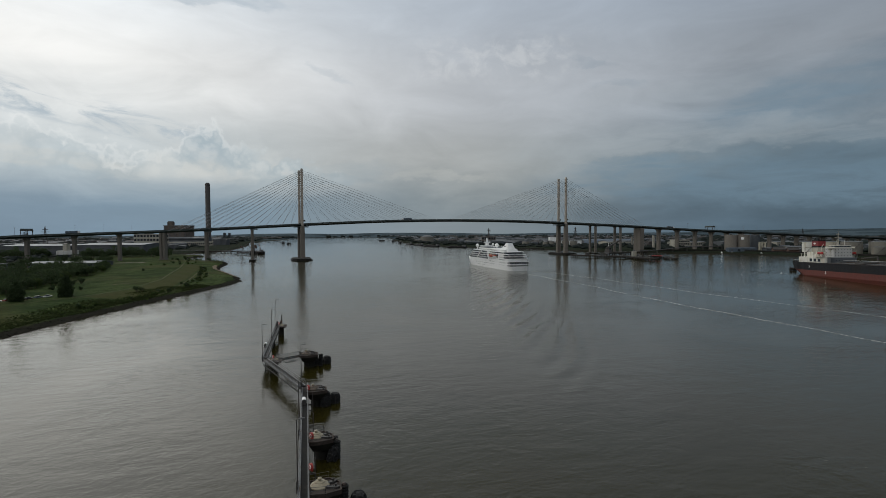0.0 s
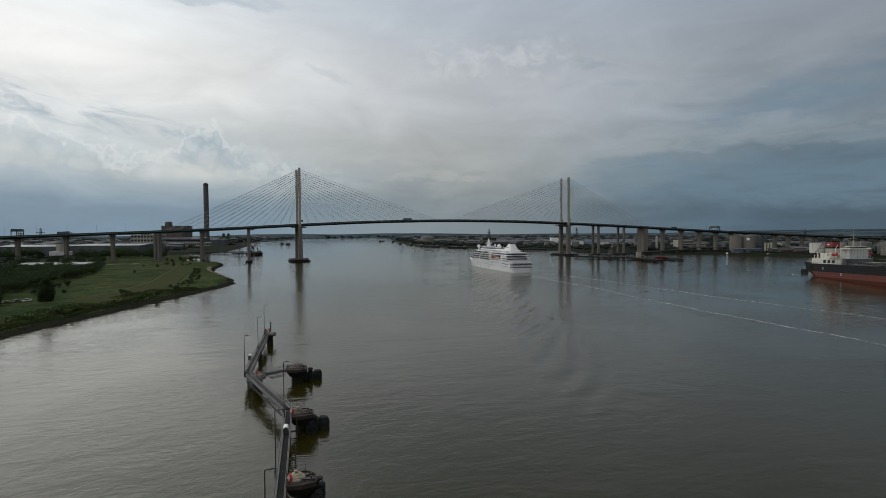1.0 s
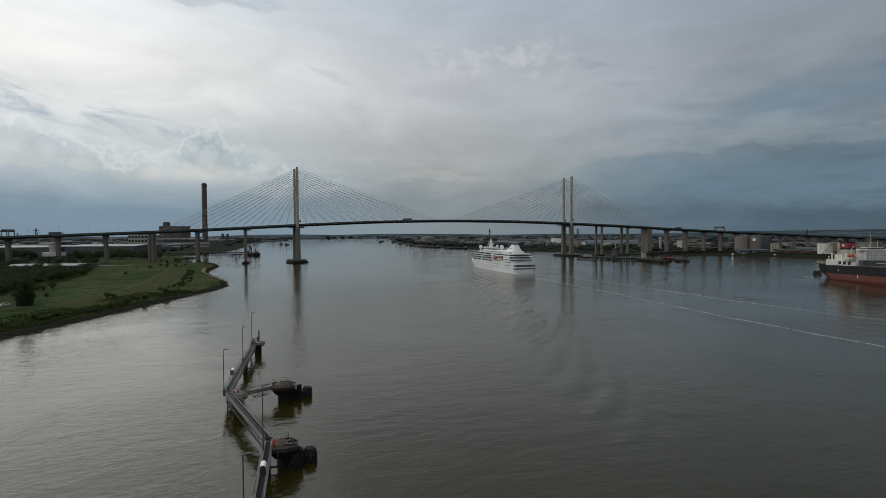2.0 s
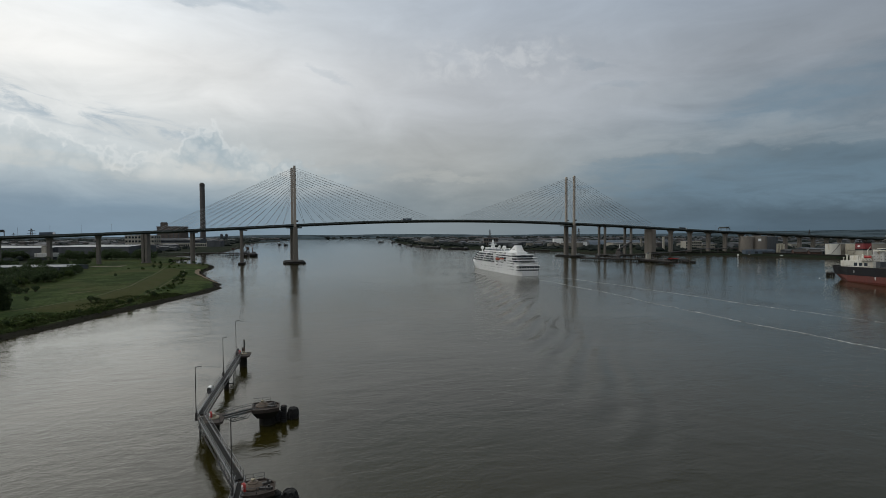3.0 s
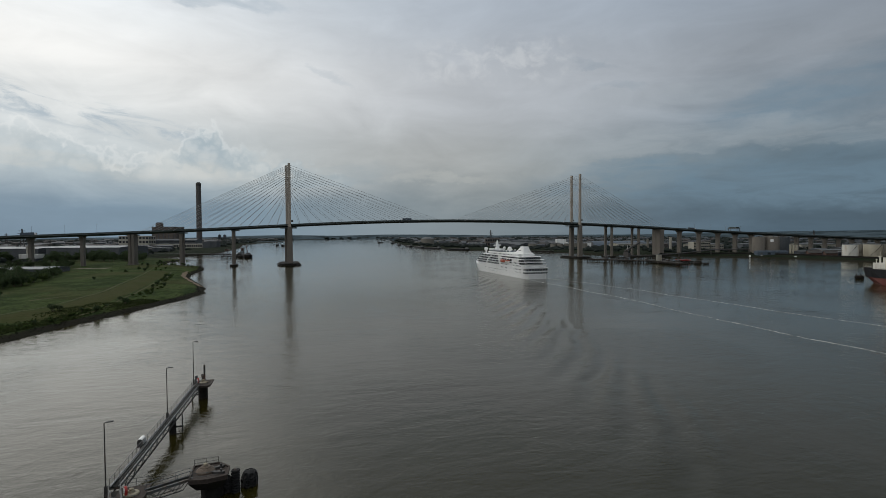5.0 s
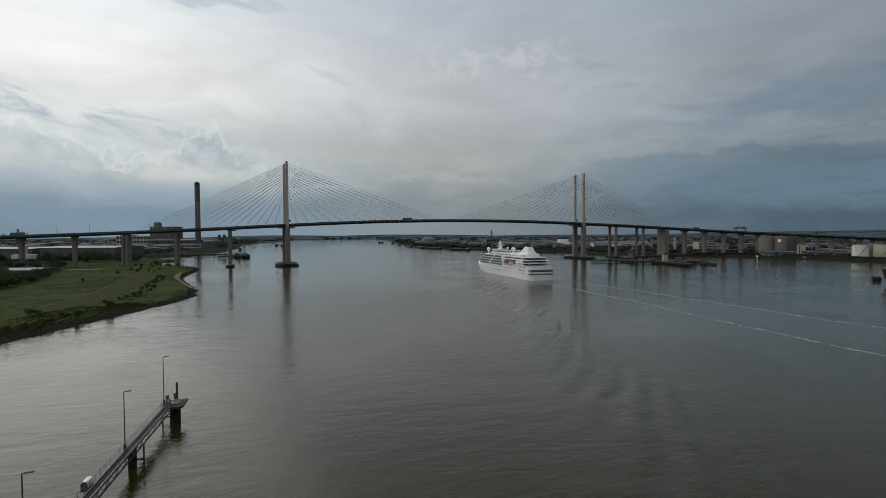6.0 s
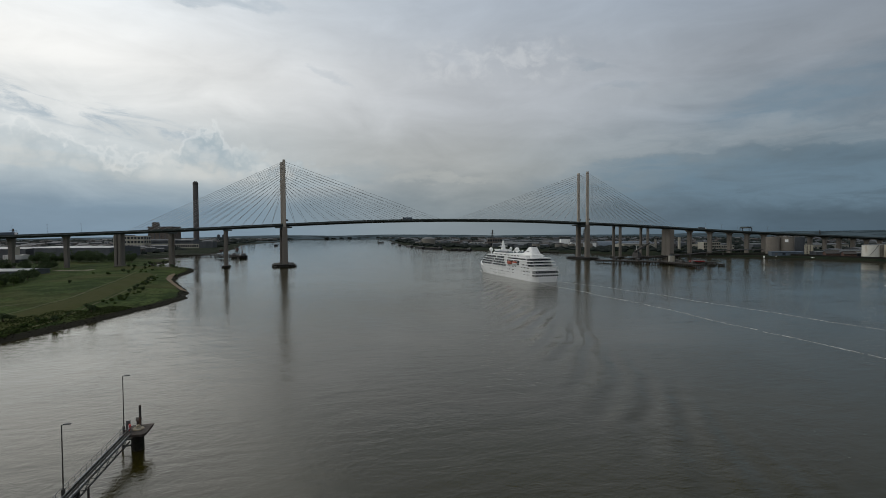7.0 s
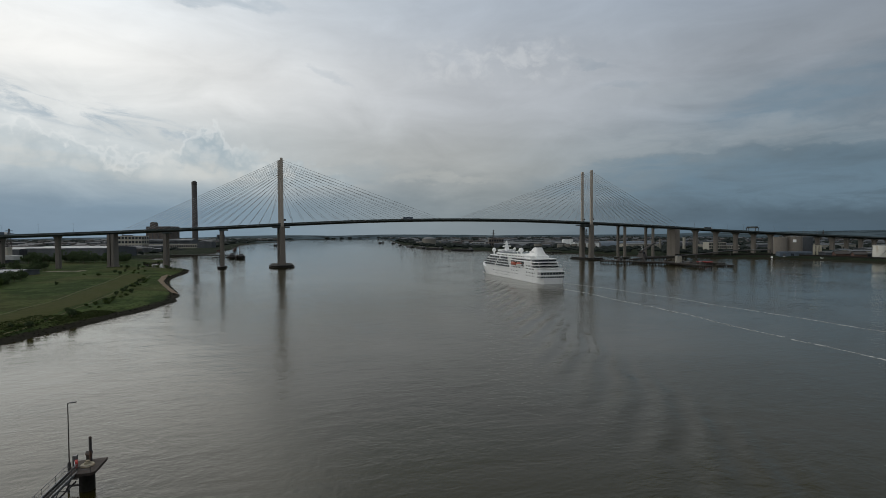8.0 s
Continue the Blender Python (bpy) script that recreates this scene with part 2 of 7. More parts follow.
def water_material():
    mt = bpy.data.materials.new("river_water")
    mt.use_nodes = True
    k = Nodes(mt.node_tree)
    co = k.n("ShaderNodeTexCoord").outputs["Object"]
    silt = k.noise(co, 0.012, 5.0, 0.6, 0.8)
    col = k.mix(k.smooth(silt, 0.35, 0.7), (0.0222, 0.0192, 0.0036, 1), (0.0268, 0.0226, 0.0050, 1))
    rot = k.n("ShaderNodeMapping", {"Vector": co, "Rotation": (0, 0, radians(-30)), "Scale": (0.85, 1.0, 1.0)}).outputs[0]
    chop = k.noise(rot, 1.25, 4.0, 0.64, 0.8)
    mid = k.noise(rot, 0.42, 3.0, 0.55, 1.0)
    wave = k.noise(rot, 0.13, 3.0, 0.55, 0.6)
    patch = k.smooth(k.noise(co, 0.013, 4.0, 0.55, 0.8), 0.36, 0.64)
    # spreading wash of the passing ship: short crests along the edge of its wake
    sep = k.n("ShaderNodeSeparateXYZ", {0: co})
    u = k.m("SUBTRACT", k.m("MULTIPLY", sep.outputs[0], 0.77), k.m("MULTIPLY", sep.outputs[1], 0.64))
    v = k.m("ADD", k.m("MULTIPLY", sep.outputs[0], 0.64), k.m("MULTIPLY", sep.outputs[1], 0.77))
    edge = k.m("SUBTRACT", 250.0, k.m("MULTIPLY", k.m("ADD", u, 55.0), 2.25))
    off = k.m("SUBTRACT", v, edge)
    sway = k.m("ADD", k.m("MULTIPLY", k.noise(co, 0.025, 3.0, 0.5), 11.0), k.m("MULTIPLY", k.m("POWER", k.m("DIVIDE", off, 40.0), 2.0), 2.5))
    crest = k.m("SINE", k.m("MULTIPLY", k.m("ADD", u, sway), 2 * math.pi / 8.6))
    along = k.m("MULTIPLY", k.smooth(u, -215.0, -150.0), k.smooth(u, -2.0, -30.0))
    zone = k.m("MULTIPLY", along, k.m("MULTIPLY", k.smooth(off, -46.0, -12.0), k.smooth(off, 50.0, 14.0)))
    wash = k.m("MULTIPLY", crest, zone)
    swell = k.noise(k.n("ShaderNodeMapping", {"Vector": co, "Rotation": (0, 0, radians(18)), "Scale": (0.35, 1.0, 1.0)}).outputs[0], 0.16, 3.0, 0.6, 0.5)
    h = k.m("ADD", k.m("MULTIPLY", chop, 0.12), k.m("ADD", k.m("MULTIPLY", mid, 0.30), k.m("MULTIPLY", wave, 0.46)))
    h = k.m("MULTIPLY", h, k.m("ADD", k.m("ADD", 0.42, k.m("MULTIPLY", wash, 0.22)), k.m("MULTIPLY", patch, 0.62)))
    h = k.m("ADD", k.m("ADD", h, k.m("MULTIPLY", swell, 0.42)), k.m("MULTIPLY", wash, 0.46))
    bp = k.n("ShaderNodeBump", {"Height": h, "Strength": 0.8, "Distance": 0.5})
    p = k.n("ShaderNodeBsdfPrincipled", {"Base Color": col, "Roughness": 0.03, "IOR": 1.333, "Normal": bp.outputs[0], "Specular IOR Level": 0.52})
    k.n("ShaderNodeOutputMaterial", {0: p.outputs[0]})
    return mt


def ground_material():
    """Mud at the waterline, grass and scrub above, darker worked land further off, haze painted into the far plain."""
    mt = bpy.data.materials.new("ground")
    mt.use_nodes = True
    k = Nodes(mt.node_tree)
    geo = k.n("ShaderNodeNewGeometry").outputs["Position"]
    sep = k.n("ShaderNodeSeparateXYZ", {0: geo})
    x, y, z = sep.outputs
    a = k.noise(geo, 0.05, 7.0, 0.62, 0.5)
    b = k.noise(geo, 0.55, 6.0, 0.68)
    c = k.noise(geo, 0.013, 4.0, 0.5, 0.3)
    grass = k.mix(k.smooth(a, 0.40, 0.60), (0.025, 0.044, 0.013, 1), (0.062, 0.086, 0.027, 1))
    grass = k.mix(k.smooth(b, 0.44, 0.62), grass, (0.020, 0.032, 0.012, 1))
    grass = k.mix(k.m("MULTIPLY", k.smooth(c, 0.5, 0.64), 0.45), grass, (0.070, 0.062, 0.027, 1))
    yard = k.mix(k.smooth(a, 0.4, 0.62), (0.009, 0.015, 0.008, 1), (0.020, 0.024, 0.014, 1))
    far = k.m("MAXIMUM", k.smooth(y, 880.0, 1100.0), k.m("MAXIMUM", k.smooth(x, 300.0, 430.0), k.smooth(x, -220.0, -330.0)))
    land = k.mix(far, grass, yard)
    # distance haze put into the colour: bluer land past 2200 m, noise for fields
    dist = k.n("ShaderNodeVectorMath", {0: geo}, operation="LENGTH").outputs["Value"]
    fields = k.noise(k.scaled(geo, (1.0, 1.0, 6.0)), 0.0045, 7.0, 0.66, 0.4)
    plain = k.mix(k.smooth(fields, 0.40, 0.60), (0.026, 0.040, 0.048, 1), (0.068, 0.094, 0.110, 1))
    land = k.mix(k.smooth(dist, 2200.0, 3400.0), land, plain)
    mud = k.mix(b, (0.013, 0.013, 0.010, 1), (0.028, 0.026, 0.019, 1))
    zz = k.m("ADD", z, k.m("MULTIPLY", k.m("SUBTRACT", b, 0.5), 2.2))
    col = k.mix(k.smooth(zz, 2.6, 3.2), mud, land)
    bp = k.n("ShaderNodeBump", {"Height": b, "Strength": 0.8, "Distance": 1.0})
    p = k.n("ShaderNodeBsdfPrincipled", {"Base Color": col, "Roughness": 0.95, "Normal": bp.outputs[0], "Specular IOR Level": 0.03})
    k.n("ShaderNodeOutputMaterial", {0: p.outputs[0]})
    return mt


def leaf_material(name, c1, c2, through=0.45):
    """Thin leaves that let part of the light through."""
    mt = bpy.data.materials.new(name)
    mt.use_nodes = True
    k = Nodes(mt.node_tree)
    isl = k.n("ShaderNodeNewGeometry").outputs["Random Per Island"]
    o = k.n("ShaderNodeObjectInfo").outputs["Random"]
    col = k.mix(isl, (*c1, 1), (*c2, 1))
    col = k.mix(k.m("MULTIPLY", o, 0.45), col, tuple(0.6 * v for v in c1) + (1,))
    p = k.n("ShaderNodeBsdfPrincipled", {"Base Color": col, "Roughness": 0.75, "Specular IOR Level": 0.2})
    tl = k.n("ShaderNodeBsdfTranslucent", {"Color": col})
    mx = k.n("ShaderNodeMixShader", {0: through, 1: p.outputs[0], 2: tl.outputs[0]})
    k.n("ShaderNodeOutputMaterial", {0: mx.outputs[0]})
    return mt


WATER = water_material()
GROUND = ground_material()
CONCRETE = material("concrete", (0.138, 0.122, 0.103), (0.178, 0.158, 0.133), 0.85, grain=1.2, stain=0.12, c3=(0.125, 0.112, 0.095), streak=True)
CONCRETE_DARK = material("wet_concrete", (0.009, 0.0083, 0.007), (0.020, 0.018, 0.0155), 0.8, grain=1.5, stain=0.3, c3=(0.02, 0.021, 0.014), streak=True, spec=0.2)
MAST_PAINT = material("mast_paint", (0.34, 0.295, 0.245), (0.38, 0.335, 0.28), 0.55, grain=0.6, stain=0.1, streak=True, c3=(0.34, 0.30, 0.25))
DECK_STEEL = material("deck_steel", (0.035, 0.048, 0.047), (0.05, 0.064, 0.062), 0.6, grain=0.8, stain=0.1)
ASPHALT = material("asphalt", (0.05, 0.05, 0.052), (0.065, 0.065, 0.066), 0.9, grain=3.0)
CABLE = material("cable_sheath", (0.32, 0.33, 0.335), (0.38, 0.39, 0.395), 0.5, grain=1.0)
WHITE = material("white_paint", (0.80, 0.80, 0.78), (0.84, 0.84, 0.82), 0.45, grain=0.7, stain=0.15, c3=(0.64, 0.63, 0.59), streak=True)
CREAM = material("cream_paint", (0.30, 0.285, 0.235), (0.35, 0.33, 0.28), 0.55, grain=0.9, stain=0.2, c3=(0.27, 0.24, 0.18), streak=True)
GLASS = material("dark_glass", (0.014, 0.019, 0.024), (0.03, 0.036, 0.042), 0.12, grain=0.4, bump=0.0)
BLACK = material("black_paint", (0.008, 0.008, 0.010), (0.013, 0.013, 0.015), 0.5, grain=0.6, stain=0.1, c3=(0.016, 0.013, 0.012), streak=True, spec=0.2)
RED_HULL = material("red_oxide", (0.10, 0.021, 0.014), (0.13, 0.028, 0.018), 0.6, grain=0.7, stain=0.12, c3=(0.10, 0.03, 0.022), streak=True)
RED = material("red_paint", (0.30, 0.022, 0.020), (0.36, 0.032, 0.024), 0.5, grain=2.0)
FUNNEL_RED = material("funnel_red", (0.17, 0.016, 0.018), (0.21, 0.022, 0.022), 0.5, grain=1.0, stain=0.3, c3=(0.12, 0.014, 0.015), streak=True)
BOAT_RED = material("lifeboat_paint", (0.34, 0.075, 0.04), (0.40, 0.095, 0.05), 0.5, grain=1.0)
STEEL = material("galvanised_steel", (0.12, 0.124, 0.128), (0.18, 0.185, 0.19), 0.5, metal=0.5, grain=4.0, stain=0.6, c3=(0.14, 0.11, 0.085))
STEEL_DARK = material("dark_steel", (0.045, 0.043, 0.042), (0.075, 0.07, 0.066), 0.6, metal=0.3, grain=3.0, stain=0.7, c3=(0.09, 0.05, 0.033))
GRATING = material("walkway_grating", (0.011, 0.011, 0.0105), (0.019, 0.019, 0.018), 0.75, metal=0.0, grain=6.0, stain=0.5, c3=(0.034, 0.031, 0.027), spec=0.12)
RUBBER = material("tyre_rubber", (0.007, 0.007, 0.007), (0.016, 0.016, 0.016), 0.85, grain=5.0, stain=1.0)
DOLPHIN_DECK = material("dolphin_deck", (0.030, 0.022, 0.018), (0.052, 0.037, 0.029), 0.85, grain=2.5, stain=0.6, c3=(0.032, 0.026, 0.022))
RUST_CAPSTAN = material("rusty_capstan", (0.085, 0.062, 0.045), (0.13, 0.10, 0.075), 0.75, grain=3.0, stain=0.8, c3=(0.07, 0.04, 0.028))
CAPSTAN = material("capstan_paint", (0.26, 0.23, 0.16), (0.32, 0.28, 0.20), 0.6, grain=3.0, stain=0.8, c3=(0.22, 0.16, 0.10))
SHED_GREY = material("grey_cladding", (0.062, 0.07, 0.08), (0.088, 0.096, 0.105), 0.6, grain=0.4, stain=0.05, streak=True, rnd=0.5)
SHED_ROOF = material("pale_roof", (0.075, 0.082, 0.085), (0.125, 0.132, 0.135), 0.6, grain=0.3, stain=0.04, rnd=0.6)
WHITE_ROOF = material("white_sheet_roof", (0.15, 0.165, 0.175), (0.23, 0.245, 0.255), 0.5, grain=0.2, stain=0.03, c3=(0.17, 0.18, 0.19))
SHED_BLUE = material("blue_cladding", (0.06, 0.085, 0.115), (0.08, 0.105, 0.135), 0.6, grain=0.5)
BRICK_RED = material("red_brick", (0.08, 0.046, 0.036), (0.11, 0.062, 0.047), 0.9, grain=1.0, rnd=0.4)
TILE_ROOF = material("brown_roof", (0.055, 0.050, 0.048), (0.085, 0.077, 0.072), 0.85, grain=0.8, rnd=0.5)
BROWN_CLAD = material("brown_cladding", (0.095, 0.078, 0.066), (0.125, 0.105, 0.09), 0.8, grain=0.3, stain=0.05)
TANK = material("tank_paint", (0.155, 0.145, 0.12), (0.19, 0.178, 0.15), 0.6, grain=0.5, stain=0.1, streak=True, c3=(0.16, 0.135, 0.10))
SILO = material("silo_concrete", (0.165, 0.145, 0.122), (0.20, 0.178, 0.15), 0.85, grain=0.5, stain=0.06, streak=True, c3=(0.14, 0.122, 0.10))
CHIMNEY = material("chimney_concrete", (0.085, 0.078, 0.075), (0.11, 0.10, 0.096), 0.85, grain=0.3, stain=0.04, streak=True, c3=(0.075, 0.068, 0.065))
SOIL = material("bare_soil", (0.066, 0.066, 0.030), (0.095, 0.090, 0.045), 0.95, grain=1.0, stain=0.2, spec=0.1)
PALE_SOIL = material("pale_sandy_ground", (0.14, 0.125, 0.095), (0.20, 0.178, 0.14), 0.95, grain=0.6, stain=0.12, c3=(0.07, 0.066, 0.04), spec=0.1)
SAND = material("beach_sand", (0.15, 0.115, 0.08), (0.20, 0.155, 0.11), 0.95, grain=1.5, stain=0.3, spec=0.1)
SHIP_WHITE = material("ship_white", (0.70, 0.70, 0.69), (0.75, 0.75, 0.74), 0.4, grain=0.7, stain=0.15, c3=(0.60, 0.60, 0.58), streak=True)
BALUSTRADE = material("tinted_balustrade", (0.16, 0.18, 0.19), (0.21, 0.23, 0.24), 0.2, grain=0.5, bump=0.0)
WEED_STONE = material("weedy_stone", (0.008, 0.008, 0.006), (0.020, 0.018, 0.013), 1.0, grain=1.5, stain=0.3, spec=0.05)
DRY_GRASS = material("dry_grass", (0.056, 0.056, 0.022), (0.040, 0.048, 0.017), 1.0, grain=0.5, stain=0.03, c3=(0.042, 0.056, 0.017), spec=0.03)
TANK_CREAM = material("cream_tank_paint", (0.40, 0.365, 0.28), (0.46, 0.42, 0.33), 0.55, grain=0.5, stain=0.1, streak=True, c3=(0.34, 0.29, 0.21))
HOUSE_CREAM = material("deckhouse_paint", (0.58, 0.565, 0.50), (0.64, 0.62, 0.56), 0.5, grain=0.9, stain=0.3, c3=(0.45, 0.38, 0.28), streak=True)
# white house paint greyed to its tone in shade; the shade is in the colour
HOUSE_GREY = material("shaded_house_paint", (0.47, 0.47, 0.45), (0.52, 0.52, 0.50), 0.5, grain=0.9, stain=0.3, c3=(0.30, 0.27, 0.22), streak=True)
FOAM = material("foam", (0.36, 0.36, 0.34), (0.52, 0.52, 0.50), 0.9, grain=2.0)
TIMBER = material("weathered_timber", (0.020, 0.018, 0.016), (0.042, 0.037, 0.032), 0.9, grain=2.0, stain=0.4, c3=(0.05, 0.034, 0.026), spec=0.2)
BARK = material("bark", (0.08, 0.06, 0.045), (0.12, 0.09, 0.065), 0.95, grain=4.0)
LEAF_A = leaf_material("leaves_dark", (0.036, 0.058, 0.028), (0.066, 0.092, 0.038))
LEAF_B = leaf_material("leaves_light", (0.044, 0.074, 0.020), (0.080, 0.108, 0.032))
FAR_WOOD = leaf_material("far_woods", (0.018, 0.027, 0.024), (0.034, 0.045, 0.040))
TUFT = leaf_material("rough_grass", (0.030, 0.046, 0.014), (0.058, 0.070, 0.024))
JETTY_STEEL = material("weathered_jetty_steel", (0.055, 0.056, 0.057), (0.095, 0.096, 0.097), 0.55, metal=0.4, grain=4.0, stain=0.6, c3=(0.075, 0.055, 0.042))


# ---- mesh helpers ----
class Mesh:
    """Collects vertices and faces in plain lists."""

    def __init__(self):
        self.v, self.f = [], []

    def add(self, vs, fs):
        o = len(self.v)
        self.v += [tuple(p) for p in vs]
        self.f += [tuple(i + o for i in q) for q in fs]
        return self

    def prism(self, pts, z0, z1, top=None):
        """Upright prism on a counter-clockwise outline; top: outline of the upper face."""
        n, up = len(pts), top or pts
        vs = [(x, y, z0) for x, y in pts] + [(x, y, z1) for x, y in up]
        fs = [(i, (i + 1) % n, n + (i + 1) % n, n + i) for i in range(n)]
        return self.add(vs, fs + [tuple(range(n))[::-1], tuple(range(n, 2 * n))])

    def box(self, x0, x1, y0, y1, z0, z1, c=0.0):
        """Box with upright edges chamfered by c."""
        if c <= 0:
            return self.prism([(x0, y0), (x1, y0), (x1, y1), (x0, y1)], z0, z1)
        return self.prism([(x0 + c, y0), (x1 - c, y0), (x1, y0 + c), (x1, y1 - c), (x1 - c, y1), (x0 + c, y1), (x0, y1 - c), (x0, y0 + c)], z0, z1)

    def tube(self, a, b, r0, r1=None, n=8, cap=True):
        a, b = Vector(a), Vector(b)
        r1 = r0 if r1 is None else r1
        q = (b - a).to_track_quat("Z", "Y")
        ring = [Vector((math.cos(2 * math.pi * i / n), math.sin(2 * math.pi * i / n), 0)) for i in range(n)]
        vs = [a + q @ (p * r0) for p in ring] + [b + q @ (p * r1) for p in ring]
        fs = [(i, (i + 1) % n, n + (i + 1) % n, n + i) for i in range(n)]
        if cap:
            fs += [tuple(range(n))[::-1], tuple(range(n, 2 * n))]
        return self.add(vs, fs)

    def beam(self, a, b, w, h):
        """Square bar from a to b."""
        a, b = Vector(a), Vector(b)
        d = (b - a).normalized()
        s = d.cross(Vector((0, 0, 1)))
        s = s.normalized() if s.length > 1e-4 else Vector((1, 0, 0))
        u = s.cross(d)
        vs = [p + s * (w / 2 * i) + u * (h / 2 * j) for p in (a, b) for i, j in ((-1, -1), (1, -1), (1, 1), (-1, 1))]
        return self.add(vs, [(0, 1, 5, 4), (1, 2, 6, 5), (2, 3, 7, 6), (3, 0, 4, 7), (3, 2, 1, 0), (4, 5, 6, 7)])

    def lathe(self, prof, n=20, c=(0, 0, 0)):
        """Turned body from (radius, height) pairs, bottom to top."""
        o = Vector(c)
        vs = [o + Vector((r * math.cos(2 * math.pi * i / n), r * math.sin(2 * math.pi * i / n), z)) for r, z in prof for i in range(n)]
        fs = [(j * n + i, j * n + (i + 1) % n, (j + 1) * n + (i + 1) % n, (j + 1) * n + i) for j in range(len(prof) - 1) for i in range(n)]
        fs += [tuple(range(n))[::-1], tuple(range((len(prof) - 1) * n, len(prof) * n))]
        return self.add(vs, fs)

    def loft(self, rings, close=True):
        """Skin over rings of equal length."""
        n = len(rings[0])
        vs = [p for r in rings for p in r]
        fs = []
        for j in range(len(rings) - 1):
            for i in range(n if close else n - 1):
                fs.append((j * n + i, j * n + (i + 1) % n, (j + 1) * n + (i + 1) % n, (j + 1) * n + i))
        fs += [tuple(range(n))[::-1], tuple(range((len(rings) - 1) * n, len(rings) * n))]
        return self.add(vs, fs)

    def torus(self, c, axis, R, r, n=14, m=6):
        q = Vector(axis).to_track_quat("Z", "Y")
        o = Vector(c)
        vs = []
        for i in range(n):
            a = 2 * math.pi * i / n
            for j in range(m):
                b = 2 * math.pi * j / m
                vs.append(o + q @ Vector(((R + r * math.cos(b)) * math.cos(a), (R + r * math.cos(b)) * math.sin(a), r * math.sin(b))))
        fs = [(i * m + j, ((i + 1) % n) * m + j, ((i + 1) % n) * m + (j + 1) % m, i * m + (j + 1) % m) for i in range(n) for j in range(m)]
        return self.add(vs, fs)

    def gable(self, x0, x1, y0, y1, z0, ze, zr, over=0.0):
        """Body with a gabled top, ridge along x."""
        ym = (y0 + y1) / 2
        vs = [(x0, y0, z0), (x1, y0, z0), (x1, y1, z0), (x0, y1, z0), (x0, y0, ze), (x1, y0, ze), (x1, y1, ze), (x0, y1, ze), (x0, ym, zr), (x1, ym, zr)]
        return self.add(vs, [(3, 2, 1, 0), (0, 1, 5, 4), (2, 3, 7, 6), (1, 2, 6, 9, 5), (3, 0, 4, 8, 7), (4, 5, 9, 8), (6, 7, 8, 9)])

    def roof(self, x0, x1, y0, y1, ze, zr, t=0.3, o=0.5):
        """Two roof slabs of thickness t with overhang o, ridge along x."""
        ym = (y0 + y1) / 2
        k = (zr - ze) / (ym - y0)
        for s in (-1, 1):
            e = ym + s * (ym - y0 + o)
            ez = ze - k * o
            vs = [(x, yy, zz + dz) for dz in (0.02, t) for x, yy, zz in ((x0 - o, e, ez), (x1 + o, e, ez), (x1 + o, ym, zr), (x0 - o, ym, zr))]
            self.add(vs, [(0, 1, 5, 4), (1, 2, 6, 5), (2, 3, 7, 6), (3, 0, 4, 7), (3, 2, 1, 0), (4, 5, 6, 7)])
        return self

    def data(self, name, mt, smooth=False):
        me = bpy.data.meshes.new(name)
        me.from_pydata(self.v, [], self.f)
        me.materials.append(mt)
        me.validate()
        bm = bmesh.new()
        bm.from_mesh(me)
        bmesh.ops.recalc_face_normals(bm, faces=bm.faces)
        bm.to_mesh(me)
        bm.free()
        if smooth:
            me.shade_smooth()
        return me


def thing(name, m, label, category, group="", kind=""):
    """An Empty at the base of a thing."""
    ob = new(name)
    ob.empty_display_size = 0.5
    ob.matrix_basis = m
    return tagged(ob, label, category, group, kind)


def part(name, mesh, mt, parent, label="", smooth=False):
    ob = new(name, mesh.data(name, mt, smooth))
    ob.parent = parent
    return tagged(ob, label)


def solid(name, mesh, mt, label="", category="", group="", kind="", m=None, smooth=False):
    ob = new(name, mesh.data(name, mt, smooth))
    if m is not None:
        ob.matrix_basis = m
    return tagged(ob, label, category, group, kind)


rng = random.Random(7)

# ---- river and land ----
TIDE = 1.3
SOUTH_BANK = [(-420, -4500), (-230, -900), (-150, 60), (-114, 205), (-101, 246), (-91, 279), (-81, 303), (-72, 330), (-62, 356), (-49, 388), (-36, 422),
              (-25, 461), (-30, 502), (-43, 553), (-57, 615), (-60, 656), (-56, 704), (-59, 735), (-63, 770), (-86, 788), (-108, 815), (-124, 866), (-133, 905), (-118, 950), (-116, 990), (-160, 1037),
              (-175, 1080), (-150, 1130), (-112, 1180), (-92, 1300), (-75, 1700), (-100, 2300), (40, 2900), (120, 3500), (220, 4100)]
NORTH_BANK = [(800, 4250), (750, 3400), (565, 2450), (445, 1750), (430, 1420), (480, 1190), (565, 1010), (600, 900), (640, 800), (690, 738), (745, 702),
              (762, 650), (772, 560), (785, 400), (810, 100), (850, -900), (900, -4500)]
RIVER = np.array(SOUTH_BANK + NORTH_BANK, float)


def bank_distance(px, py):
    """Signed distance to the waterline: positive on land."""
    best = np.full(px.shape, 1e9)
    inside = np.zeros(px.shape, bool)
    n = len(RIVER)
    for i in range(n):
        (ax, ay), (bx, by) = RIVER[i], RIVER[(i + 1) % n]
        ex, ey = bx - ax, by - ay
        u = np.clip(((px - ax) * ex + (py - ay) * ey) / (ex * ex + ey * ey), 0, 1)
        best = np.minimum(best, np.hypot(px - ax - u * ex, py - ay - u * ey))
        if ay != by:
            cross = (ay > py) != (by > py)
            inside ^= cross & (px < ax + (py - ay) * ex / ey)
    return np.where(inside, -best, best)


